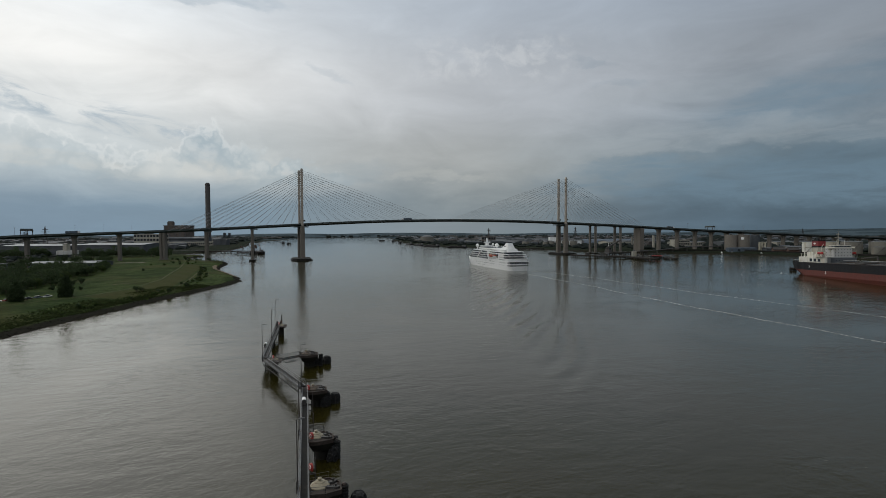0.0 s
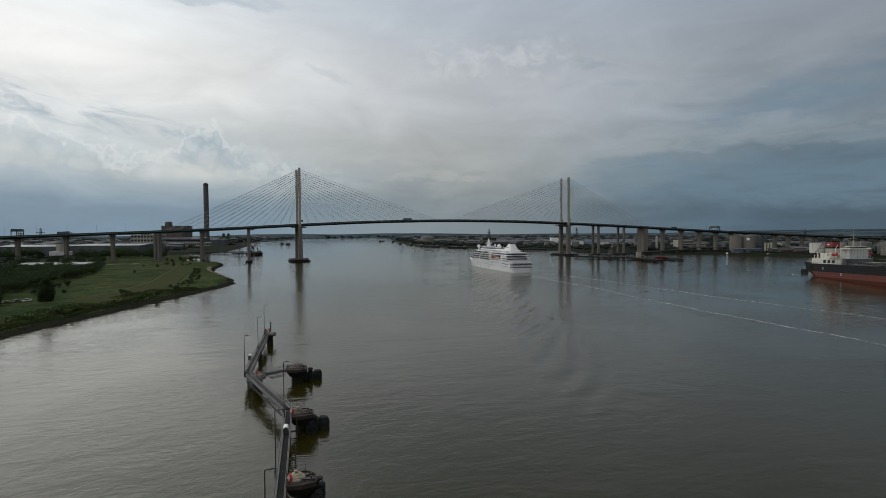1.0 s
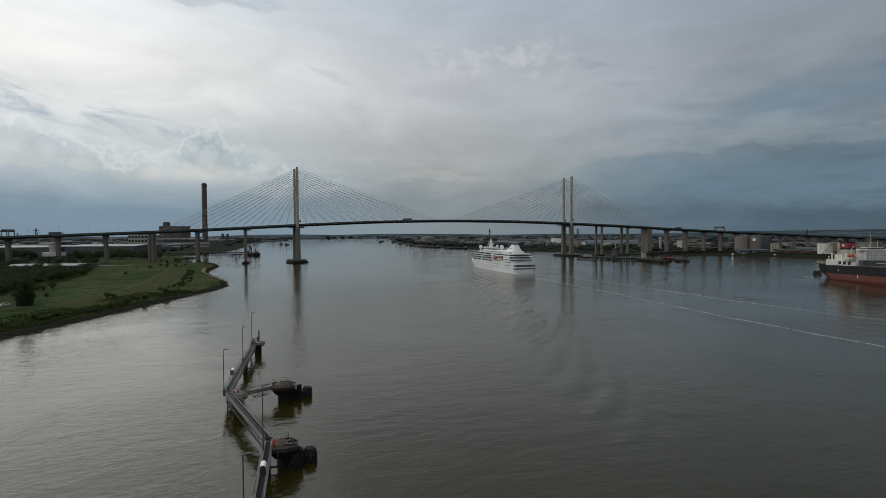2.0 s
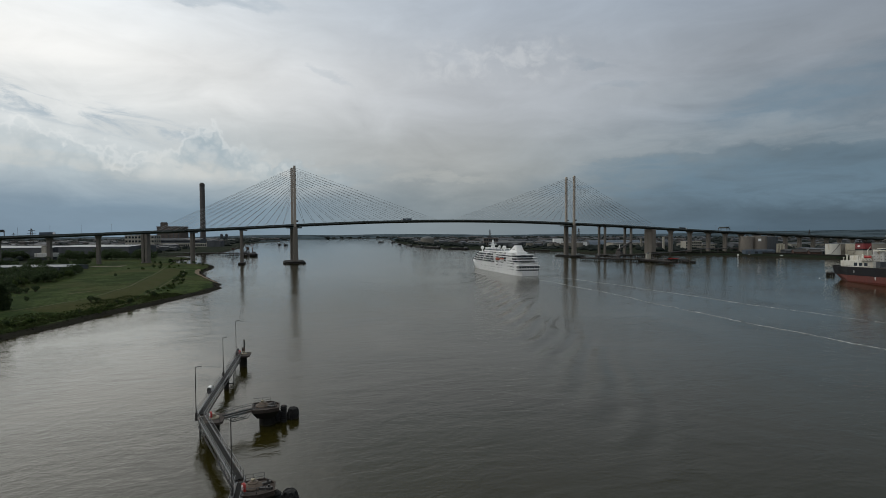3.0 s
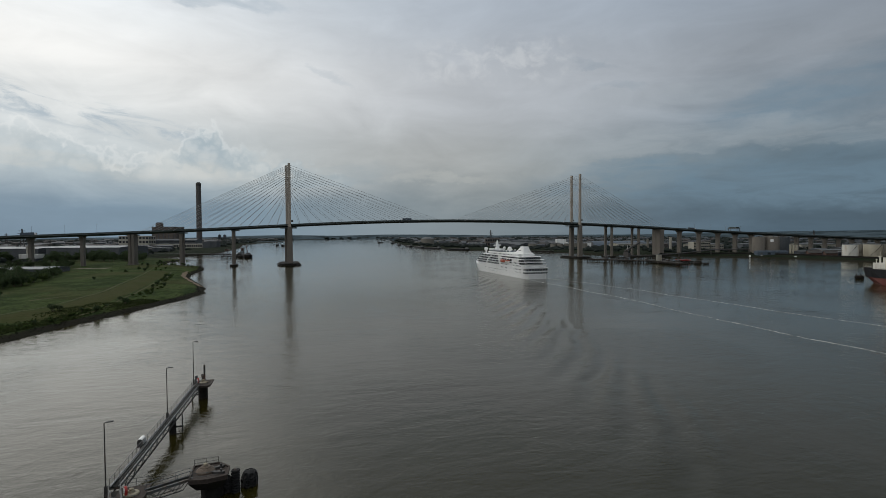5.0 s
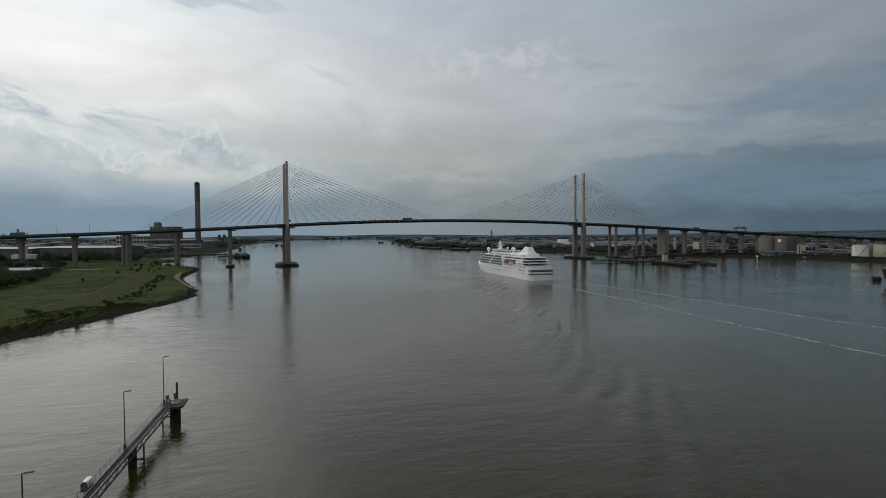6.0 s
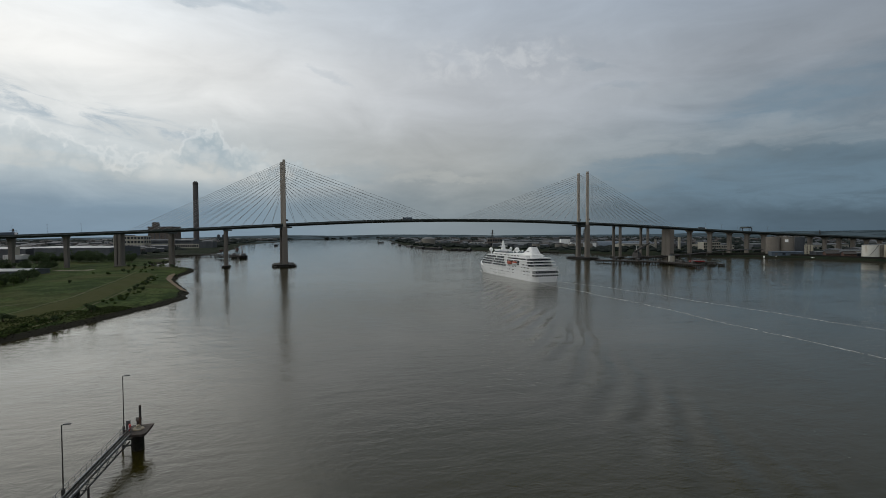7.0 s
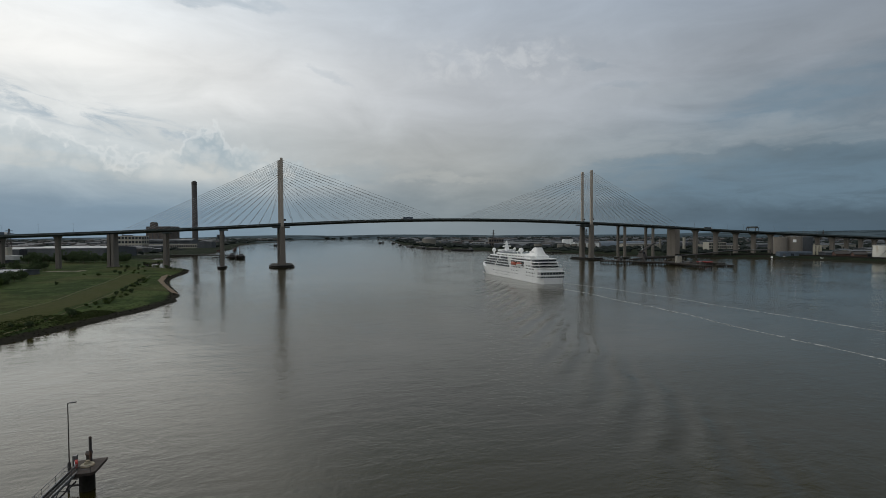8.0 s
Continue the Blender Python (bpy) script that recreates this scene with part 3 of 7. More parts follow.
def ground_height(px, py):
    px, py = np.asarray(px, float), np.asarray(py, float)
    d = bank_distance(px, py)
    wob = 0.5 * np.sin(px * 0.11 + py * 0.07) + 0.45 * np.sin(py * 0.19 - px * 0.05) + 0.35 * np.sin(px * 0.43 + py * 0.31)
    d = np.where((py > 150) & (py < 1000), d + wob, d)
    z = np.interp(d, [-30, -4, 0, 5, 9, 16, 30, 60, 120, 400], [-4, 0.3, 1.3, 2.9, 3.9, 4.3, 5.4, 6.0, 5.0, 5.0])
    z = z + np.where(d > 12, 0.35 * np.sin(px * 0.05 + 1.0) * np.sin(py * 0.043) + 0.12 * np.sin(px * 0.31 + py * 0.17), 0)
    return z


def steps(*spans):
    out = []
    for a, b, s in spans:
        out += list(np.arange(a, b, s))
    return np.array(out + [spans[-1][1]])


def build_ground():
    gx = steps((-4800, -1600, 200), (-1600, -320, 40), (-320, 20, 4), (20, 420, 25), (420, 880, 8), (880, 1700, 40), (1700, 4800, 200))
    gy = steps((-4500, -300, 200), (-300, 150, 25), (150, 820, 4), (820, 1300, 12), (1300, 2600, 40), (2600, 4900, 100))
    X, Y = np.meshgrid(gx, gy)
    Z = ground_height(X, Y)
    # low hills at the edge of sight, higher to the north-east
    far = np.hypot(X, Y)
    rise = np.clip((far - 3300) / 1300, 0, 1) ** 1.5
    Z = Z + np.where(bank_distance(X, Y) > 50, rise * (21 + 6 * np.sin(X * 0.0016 + 0.5) + 5 * np.sin(X * 0.0051 + Y * 0.003)
                     + 16 * np.clip((X - 0.9 * Y) / 2200, 0, 1)), 0)
    ny, nx = X.shape
    me = bpy.data.meshes.new("ground")
    vs = np.stack([X.ravel(), Y.ravel(), Z.ravel()], 1)
    idx = np.arange(nx * ny).reshape(ny, nx)
    fs = np.stack([idx[:-1, :-1].ravel(), idx[:-1, 1:].ravel(), idx[1:, 1:].ravel(), idx[1:, :-1].ravel()], 1)
    me.from_pydata(vs.tolist(), [], fs.tolist())
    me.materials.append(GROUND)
    me.shade_smooth()
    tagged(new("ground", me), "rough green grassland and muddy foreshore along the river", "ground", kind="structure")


build_ground()


SEGS = [(*RIVER[i].tolist(), *RIVER[(i + 1) % len(RIVER)].tolist()) for i in range(len(RIVER))]


def bank_at(x, y):
    """Signed distance to the waterline at one place."""
    best, inside = 1e18, False
    for ax, ay, bx, by in SEGS:
        ex, ey = bx - ax, by - ay
        u = ((x - ax) * ex + (y - ay) * ey) / (ex * ex + ey * ey)
        u = 0.0 if u < 0 else 1.0 if u > 1 else u
        dx, dy = x - ax - u * ex, y - ay - u * ey
        q = dx * dx + dy * dy
        if q < best:
            best = q
        if (ay > y) != (by > y) and x < ax + (y - ay) * ex / ey:
            inside = not inside
    return -math.sqrt(best) if inside else math.sqrt(best)


SHORE = [(-30, -4), (-4, 0.3), (0, 1.3), (5, 2.9), (9, 3.9), (16, 4.3), (30, 5.4), (60, 6.0), (120, 5.0), (400, 5.0)]


def gz(x, y):
    """Height of the land at one place."""
    d = bank_at(x, y)
    if 150 < y < 1000:
        d += 0.5 * math.sin(x * 0.11 + y * 0.07) + 0.45 * math.sin(y * 0.19 - x * 0.05) + 0.35 * math.sin(x * 0.43 + y * 0.31)
    if d <= -30:
        return -4.0
    z = 5.0
    for (a, za), (b, zb) in zip(SHORE, SHORE[1:]):
        if d <= b:
            z = za + (zb - za) * (d - a) / (b - a)
            break
    if d > 12:
        z += 0.35 * math.sin(x * 0.05 + 1.0) * math.sin(y * 0.043) + 0.12 * math.sin(x * 0.31 + y * 0.17)
    return z


def build_water():
    mesh = Mesh().add([(-4800, -4500, TIDE), (4800, -4500, TIDE), (4800, 4900, TIDE), (-4800, 4900, TIDE)], [(0, 1, 2, 3)])
    solid("water", mesh, WATER, "brown-grey tidal river with small ripples", "river", kind="structure")


build_water()

# ---- cable-stayed bridge along x ----
AXIS, HALF = 792.0, 9.8
DECK_X = [-900, -600, -300, -250, -198, -145, -90, -29, 40, 150, 265, 385, 490, 554, 608, 656, 702, 746, 790, 870, 1000, 1128, 1400, 1800]
DECK_Z = [18, 28, 40.2, 42.0, 43.8, 45.8, 48.2, 51.2, 55.0, 60.0, 62.2, 61.3, 57.8, 55.1, 52.9, 50.4, 48.0, 45.9, 43.9, 40.6, 35.4, 30.6, 21, 12]


def deck_z(x):
    z = np.interp([x - 40, x - 20, x, x + 20, x + 40], DECK_X, DECK_Z)
    return float(z.mean())


bridge = thing("cable_stayed_bridge", pose(0, AXIS, 0), "cable-stayed road bridge with dark deck and four pale masts", "bridge")


def deck_section(x0, x1, name, mt, section, label=""):
    xs = np.arange(x0, x1 + 0.1, 12.0)
    rings = [[(x, y, deck_z(x) + z) for y, z in section] for x in xs]
    part(name, Mesh().loft(rings), mt, bridge, label)


deck_section(-900, 1800, "deck", DECK_STEEL, [(-HALF, -0.3), (-HALF - 0.6, -0.8), (-HALF, -1.3), (-6.5, -2.9), (6.5, -2.9), (HALF, -1.3), (HALF + 0.6, -0.8), (HALF, -0.3)], "dark green steel and concrete deck")
deck_section(-900, 1800, "road_surface", ASPHALT, [(-HALF + 0.5, -0.296), (HALF - 0.5, -0.296), (HALF - 0.5, 0.0), (-HALF + 0.5, 0.0)])
for s in (-1, 1):
    deck_section(-900, 1800, "parapet", DECK_STEEL, [(s * (HALF - 0.15), -0.3), (s * (HALF + 0.15), -0.3), (s * (HALF + 0.1), 1.25), (s * (HALF - 0.1), 1.25)])

MAST_Y = 12.1
TOWER_X = (40.0, 490.0)
SKEW = {40.0: 1.4, 490.0: 0.0}          # the western pair stands slightly askew
for tower_x in TOWER_X:
    tx = tower_x
    zd = deck_z(tx)
    foot = Mesh()
    foot.prism([(-9, -33), (9, -33), (15, -24), (15, 24), (9, 33), (-9, 33), (-15, 24), (-15, -24)], -6, 2.6)
    foot.prism([(-8, -30), (8, -30), (13, -22), (13, 22), (8, 30), (-8, 30), (-13, 22), (-13, -22)], 2.6, 4.2)
    foot.v = [(x + tx, y, z) for x, y, z in foot.v]
    base = part("caisson", foot, CONCRETE_DARK, bridge, "dark wet concrete caisson at the waterline")
    for sx in (-12.6, 12.6):
        for yy in range(-18, 19, 6):
            part("rail_post", Mesh().tube((tx + sx, yy, 4.2), (tx + sx, yy, 5.4), 0.08, n=5), STEEL, base)
        part("guard_rail", Mesh().tube((tx + sx, -18, 5.4), (tx + sx, 18, 5.4), 0.06, n=5), STEEL, base)
    for sy in (-1, 1):
        part("light_post", Mesh().tube((tx + 7, sy * 24, 4.2), (tx + 7, sy * 24, 7.6), 0.18, n=6), STEEL, base)
    for sy in (-1, 1):
        y = sy * MAST_Y
        tx = tower_x - sy * SKEW[tower_x]
        leg = Mesh().loft([[(tx + a * w, y + b * d, z) for a, b in ((-1, -0.75), (-0.75, -1), (0.75, -1), (1, -0.75), (1, 0.75), (0.75, 1), (-0.75, 1), (-1, 0.75))]
                           for z, w, d in ((3.2, 3.5, 3.4), (zd - 4.5, 3.1, 3.0), (zd - 3.0, 3.1, 3.0))])
        part("tower_leg", leg, CONCRETE, bridge, "tall concrete tower leg")
        mast = Mesh().loft([[(tx + a * w, y + b * d, z) for a, b in ((-1, -0.85), (-0.85, -1), (0.85, -1), (1, -0.85), (1, 0.85), (0.85, 1), (-0.85, 1), (-1, 0.85))]
                            for z, w, d in ((zd - 3.0, 1.75, 1.75), (zd + 30, 1.7, 1.7), (136.2, 1.6, 1.65), (137.0, 1.4, 1.45))])
        m_ob = part("mast", mast, MAST_PAINT, bridge, "pale painted steel mast")
        for i in range(14):
            z = 96 + 38 * (i / 13) ** 0.9
            part("cable_anchor", Mesh().box(tx - 2.1, tx + 2.1, y - 0.4, y + 0.4, z - 0.5, z + 0.5), MAST_PAINT, m_ob)
        cab = Mesh()
        cab.box(tx + 1.75, tx + 4.4, y - 0.8, y + 0.8, zd + 4.0, zd + 6.4)
        part("access_cabin", cab, STEEL_DARK, m_ob, "dark access cabin on the mast")
    tx = tower_x
    head = Mesh()
    head.box(tx - 10.5, tx + 10.5, -MAST_Y - 2.4, MAST_Y + 2.4, zd - 4.6, zd - 3.0, 0.6)
    head.box(tx - 3.4, tx + 3.4, -MAST_Y, MAST_Y, zd - 6.6, zd - 4.6)
    part("crosshead", head, DECK_STEEL, bridge)
    # fourteen stays each way on every mast
    for sy in (-1, 1):
        for way in (-1, 1):
            for i in range(14):
                reach = 15.0 + i * (15.3 if (way > 0) == (tx < 100) else 12.4)
                ax = tx + way * reach
                zt = 96 + 38 * (i / 13) ** 0.9
                c = Mesh().tube((tx + way * 1.9 - sy * SKEW[tower_x], sy * MAST_Y, zt), (ax, sy * (HALF + 0.4), deck_z(ax) - 0.4), 0.18, n=6)
                part("stay_cable", c, CABLE, bridge)


def twin_pier(x):
    zd, g = deck_z(x), min(gz(x, AXIS), 4)
    for sy in (-1, 1):
        me = Mesh().box(x - 1.7, x + 1.7, sy * 8.3 - 1.7, sy * 8.3 + 1.7, g - 3 if g > 0 else -4, zd - 4.2, 0.3)
        me.loft([[(x + a * w, sy * 8.3 + b * w, z) for a, b in ((-1, -1), (1, -1), (1, 1), (-1, 1))] for z, w in ((zd - 4.2, 1.7), (zd - 2.9, 2.3))])
        part("pier_column", me, CONCRETE, bridge, "slender square concrete pier column")
    if g < 1:
        fo = Mesh().box(x - 4.5, x + 4.5, -14, 14, -5, 3.4, 1.5)
        part("pier_footing", fo, CONCRETE_DARK, bridge)
    cap = Mesh().box(x - 2.0, x + 8.0, -11.4, -9.6, deck_z(x) - 4.4, deck_z(x) - 2.9)
    part("maintenance_cradle", cap, DECK_STEEL, bridge)


def box_pier(x, paired):
    zd, g = deck_z(x), gz(x, AXIS)
    if paired:
        for sx in (-1, 1):
            part("anchor_pier", Mesh().box(x + sx * 1.95 - 1.45, x + sx * 1.95 + 1.45, -9.5, 9.5, g - 2, zd - 2.8, 0.3), CONCRETE, bridge, "broad concrete anchor pier wall")
        part("anchor_web", Mesh().box(x - 0.55, x + 0.55, -7.6, 8.6, g - 2, zd - 3.4), CONCRETE, bridge)
        part("pier_footing", Mesh().box(x - 4.2, x + 4.2, -9.9, 9.9, g - 2, g + 1.2, 0.3), CONCRETE, bridge)
    else:
        me = Mesh().box(x - 4.6, x + 4.6, -9.5, 9.5, g - 2, zd - 2.8, 0.3)
        me.box(x - 4.9, x + 4.9, -9.8, 9.8, g - 2, g + 1.2, 0.3)
        part("anchor_pier", me, CONCRETE, bridge, "broad concrete anchor pier")


def flared_pier(x):
    zd, g = deck_z(x), gz(x, AXIS)
    prof = [(g - 2, 3.8), (zd - 9.0, 3.8), (zd - 6.5, 4.4), (zd - 4.8, 5.8), (zd - 3.6, 7.8), (zd - 2.8, 8.6)]
    me = Mesh().loft([[(x + a * 1.8, b * w, z) for a, b in ((-1, -0.96), (-0.9, -1), (0.9, -1), (1, -0.96), (1, 0.96), (0.9, 1), (-0.9, 1), (-1, 0.96))] for z, w in prof])
    part("viaduct_pier", me, CONCRETE, bridge, "concrete viaduct pier flaring under the deck")


for px in (-90, -29, 554, 608):
    twin_pier(px)
box_pier(-145, True)
box_pier(656, False)
for px in [-198 - 52 * i for i in range(10)] + [702, 746, 790, 831] + [871 + 39 * i for i in range(18)]:
    flared_pier(px)

# sign gantries and lamp columns on the deck
for gx_ in (-302, 828):
    zd = deck_z(gx_)
    me = Mesh()
    for sy in (-1, 1):
        for sx in (-2.8, 2.8):
            me.box(gx_ + sx - 0.35, gx_ + sx + 0.35, sy * 9.2 - 0.35, sy * 9.2 + 0.35, zd, zd + 6.2)
    me.box(gx_ - 3.5, gx_ + 3.5, -10.2, 10.2, zd + 6.2, zd + 7.4)
    g_ob = part("sign_gantry", me, STEEL_DARK, bridge, "dark steel gantry across the road")
    pl = Mesh().box(gx_ - 3.6, gx_ + 3.6, -8.5, 8.5, zd + 7.4, zd + 9.3, 0.2)
    part("control_cabin", pl, DECK_STEEL, g_ob)
for lx in list(range(-480, -150, 33)) + list(range(700, 1000, 36)):
    zd = deck_z(lx)
    me = Mesh().tube((lx, 0, zd), (lx, 0, zd + 11), 0.14, 0.07, n=6)
    for sy in (-1, 1):
        me.tube((lx, 0, zd + 11), (lx, sy * 1.8, zd + 11.5), 0.06, n=5)
        me.box(lx - 0.15, lx + 0.15, sy * 1.8 - 0.4, sy * 1.8 + 0.4, zd + 11.4, zd + 11.6)
    part("lamp_column", me, STEEL, bridge)

# ---- mooring jetty in the foreground ----
DECK = 5.2


def site(x, y):
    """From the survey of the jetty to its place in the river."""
    return (x + float(np.interp(y, [44, 120, 155, 185, 210], [0.0, 0.13, 0.0, -0.35, -0.45])),
            y + float(np.interp(y, [44, 75, 120, 155, 185, 210], [1.0, 1.4, 2.4, 2.6, 2.7, 2.8])))



def flat_yaw(a, b):
    return math.degrees(math.atan2(b[1] - a[1], b[0] - a[0]))


def shared(name, me, parent, m, label=""):
    ob = new(name, me)
    ob.parent = parent
    ob.matrix_basis = m
    return tagged(ob, label)


POST_ME = Mesh().tube((0, 0, 0), (0, 0, 1.15), 0.035, n=6).data("rail_post", JETTY_STEEL)


def walkway(name, a, b, w, depth, label, trussed=True):
    """Straight walkway from a to b with side girders, deck grating and handrails."""
    a, b = site(*a), site(*b)
    L = math.hypot(b[0] - a[0], b[1] - a[1])
    ob = thing(name, pose(a[0], a[1], DECK, 0, 0, flat_yaw(a, b)), label, "jetty walkway", "jetty walkways")
    part("deck_plate", Mesh().box(0, L, -w / 2 + 0.12, w / 2 - 0.12, -0.12, 0.0), GRATING, ob, "dark open grating")
    n = max(3, round(L / 1.9))
    brace = None
    for s in (-1, 1):
        y = s * w / 2
        part("edge_beam", Mesh().box(0, L, y - 0.12, y + 0.12, -0.3, 0.12), STEEL, ob)
        if trussed:
            part("bottom_chord", Mesh().box(0.6, L - 0.6, y - 0.1, y + 0.1, -depth - 0.1, -depth + 0.1), JETTY_STEEL, ob)
            if brace is None:
                step = L / n
                brace = [Mesh().beam((0, 0, -0.3), (step, 0, -depth + 0.1), 0.09, 0.09).data("brace", JETTY_STEEL),
                         Mesh().beam((0, 0, -depth + 0.1), (step, 0, -0.3), 0.09, 0.09).data("brace", JETTY_STEEL)]
            for i in range(n):
                shared("brace", brace[i % 2], ob, pose(i * L / n, y, 0))
                if i % 2:
                    shared("brace", brace[0], ob, pose(i * L / n, y * 0.995, 0))
        for i in range(n + 1):
            shared("rail_post", POST_ME, ob, pose(i * L / n, y, 0.1))
        part("handrail", Mesh().tube((0, y, 1.22), (L, y, 1.22), 0.045, n=6), STEEL, ob)
        part("mid_rail", Mesh().tube((0, y, 0.68), (L, y, 0.68), 0.03, n=6), STEEL, ob)
    for i in range(0, n + 1, 2):
        part("cross_bearer", Mesh().box(i * L / n - 0.08, i * L / n + 0.08, -w / 2, w / 2, -0.34, -0.13), STEEL_DARK, ob)
    # service pipe beside the deck
    part("service_pipe", Mesh().tube((0, w / 2 - 0.22, 0.16), (L, w / 2 - 0.22, 0.16), 0.08, n=8), STEEL, ob)
    return ob


walkway("jetty_walkway", (3.2, 44.0), (7.75, 123.4), 1.4, 1.2, "straight grey steel jetty walkway with handrails above the water", trussed=False)
walkway("jetty_walkway", (7.4, 124.6), (-1.45, 155.4), 1.45, 1.6, "lattice-sided steel footbridge on the jetty")
walkway("jetty_walkway", (-1.85, 157.0), (2.75, 208.3), 1.25, 1.3, "narrow lattice-sided steel walkway with handrails on the jetty")
spur = walkway("jetty_walkway", (2.8, 153.9), (8.5, 156.6), 1.1, 1.3, "short steel footbridge out to a mooring dolphin", trussed=False)
for s in (-0.5, 0.5):
    part("bottom_chord", Mesh().beam((1.6, s, -1.35), (4.9, s, -1.35), 0.12, 0.14), JETTY_STEEL, spur)
    for xa, za, xb, zb in ((0.4, -0.3, 1.6, -1.35), (1.6, -1.35, 2.7, -0.3), (2.7, -0.3, 3.8, -1.35), (3.8, -1.35, 4.6, -0.3), (4.9, -1.35, 5.8, -0.3)):
        part("brace", Mesh().beam((xa, s, za), (xb, s, zb), 0.09, 0.09), JETTY_STEEL, spur)


def pile(name, x, y, r, top, label, square=False):
    ob = thing(name, pose(*site(x, y), 0), label, "jetty pile", "jetty piles")
    m = Mesh().box(-r, r, -r, r, -6, top, 0.15) if square else Mesh().lathe([(r, -6), (r, top - 0.3), (r * 1.12, top - 0.3), (r * 1.12, top)], 16)
    part("shaft", m, CONCRETE_DARK, ob, "dark wet pile with weed")
    for s in (-0.22, 0.22):
        part("fender_pile", Mesh().tube((r + 1.2, s, -2), (r + 1.2, s, top + 0.4), 0.09, n=6), STEEL_DARK, ob)
    for dz in (2.0, 3.5):
        part("waling", Mesh().box(r - 0.1, r + 1.2, -0.12, 0.12, top - dz - 0.3, top - dz), STEEL_DARK, ob)
    return ob


pile("jetty_pile", 1.0, 187.3, 0.6, DECK - 0.34, "dark square pile under the jetty walkway", True)
for yy in (52.0, 64.0, 84.0, 105.0, 118.0):
    pile("jetty_pile", 3.2 + (yy - 44) * 0.0573, yy, 0.6, DECK - 0.34, "dark round pile under the jetty walkway")

OCT = [(-2.8, -2.4), (-0.2, -2.9), (2.6, -2.3), (2.7, 0.8), (1.0, 2.9), (-2.7, 2.7)]


def lifebuoy_box(x, y, z, yaw=0):
    ob = thing("lifebuoy_cabinet", pose(*site(x, y), z, 0, 0, yaw), "red round lifebuoy cabinet on a grey post", "lifebuoy cabinet", "lifebuoy cabinets")
    part("post", Mesh().tube((0, 0, 0), (0, 0, 0.9), 0.05, n=6), JETTY_STEEL, ob)
    part("case", Mesh().tube((-0.17, 0, 1.05), (0.17, 0, 1.05), 0.56, n=16).box(-0.15, 0.15, -0.56, 0.56, 0.5, 1.05), RED, ob, "bright red plastic case")
    part("ring", Mesh().torus((0.18, 0, 1.05), (1, 0, 0), 0.3, 0.06, 12, 5), WHITE, ob, "white ring on the case")


def railing(parent, pts, z):
    """Posts and rails round an edge."""
    for (ax, ay), (bx, by) in zip(pts, pts[1:]):
        L = math.hypot(bx - ax, by - ay)
        n = max(1, round(L / 1.6))
        for i in range(n + 1):
            shared("rail_post", POST_ME, parent, pose(ax + (bx - ax) * i / n, ay + (by - ay) * i / n, z))
        for h in (0.6, 1.15):
            part("handrail", Mesh().tube((ax, ay, z + h), (bx, by, z + h), 0.035, n=5), JETTY_STEEL, parent)


def dolphin(x, y, size, label, cream=True):
    top = DECK + 0.05
    ob = thing("mooring_dolphin", pose(*site(x, y), 0), label, "mooring dolphin", "mooring dolphins")
    pts = [(a * size, b * size) for a, b in OCT]
    inner = [(a * size * 0.66, b * size * 0.66) for a, b in OCT]
    slab = Mesh().prism(pts, top - 0.5, top - 0.08).prism([(a * 0.97, b * 0.97) for a, b in pts], top - 0.08, top)
    sl = part("platform", slab, DOLPHIN_DECK, ob, "stained concrete platform")
    part("kerb", Mesh().loft([[(p[0], p[1], top - 1.9) for p in inner], [(p[0], p[1], top - 0.5) for p in pts]]), CONCRETE_DARK, sl)
    part("column", Mesh().lathe([(1.72 * size, -6), (1.72 * size, 2.6), (1.66 * size, 2.7), (1.66 * size, top - 1.0)], 20, (0.2, 0.7, 0)), CONCRETE_DARK, ob, "thick dark concrete column with tide marks")
    drum = part("capstan", Mesh().lathe([(1.42, 0), (1.46, 0.12), (1.38, 0.26), (0.92, 0.56), (0.78, 0.62), (0.74, 0.74), (0.45, 0.82)], 26, (-0.75, 0.55, top)), CAPSTAN if cream else RUST_CAPSTAN, ob, "cream domed capstan" if cream else "rusty brown capstan", smooth=False)
    part("bollard_head", Mesh().lathe([(0.22, 0.78), (0.20, 1.0), (0.33, 1.05), (0.33, 1.2), (0.12, 1.3)], 12, (-0.75, 0.55, top)), CAPSTAN, drum)
    rim_pts = [(p[0] * 0.98, p[1] * 0.98) for p in pts]
    for (ax, ay), (bx, by) in zip(rim_pts, rim_pts[1:] + rim_pts[:1]):
        part("edge_kerb", Mesh().beam((ax, ay, top + 0.1), (bx, by, top + 0.1), 0.24, 0.24), DOLPHIN_DECK, ob)
    for i, (hx, hy, rot) in enumerate(((1.0, 0.9, 20), (1.2, -0.9, -15))):
        h = Mesh().prism([(-0.9, -0.25), (0.7, -0.3), (1.0, 0), (0.7, 0.3), (-0.9, 0.25)], 0, 0.35)
        h.tube((0.45, 0, 0.35), (0.45, 0, 0.7), 0.16, n=10)
        shared("mooring_hook", h.data("mooring_hook", STEEL_DARK), ob, pose(hx * size, hy * size, top, 0, 0, rot))
    railing(ob, [(-2.7 * size, -2.3 * size), (-0.2 * size, -2.75 * size), (1.2 * size, -2.5 * size)], top)
    railing(ob, [(-2.6 * size, 2.6 * size), (0.9 * size, 2.75 * size)], top)
    return ob


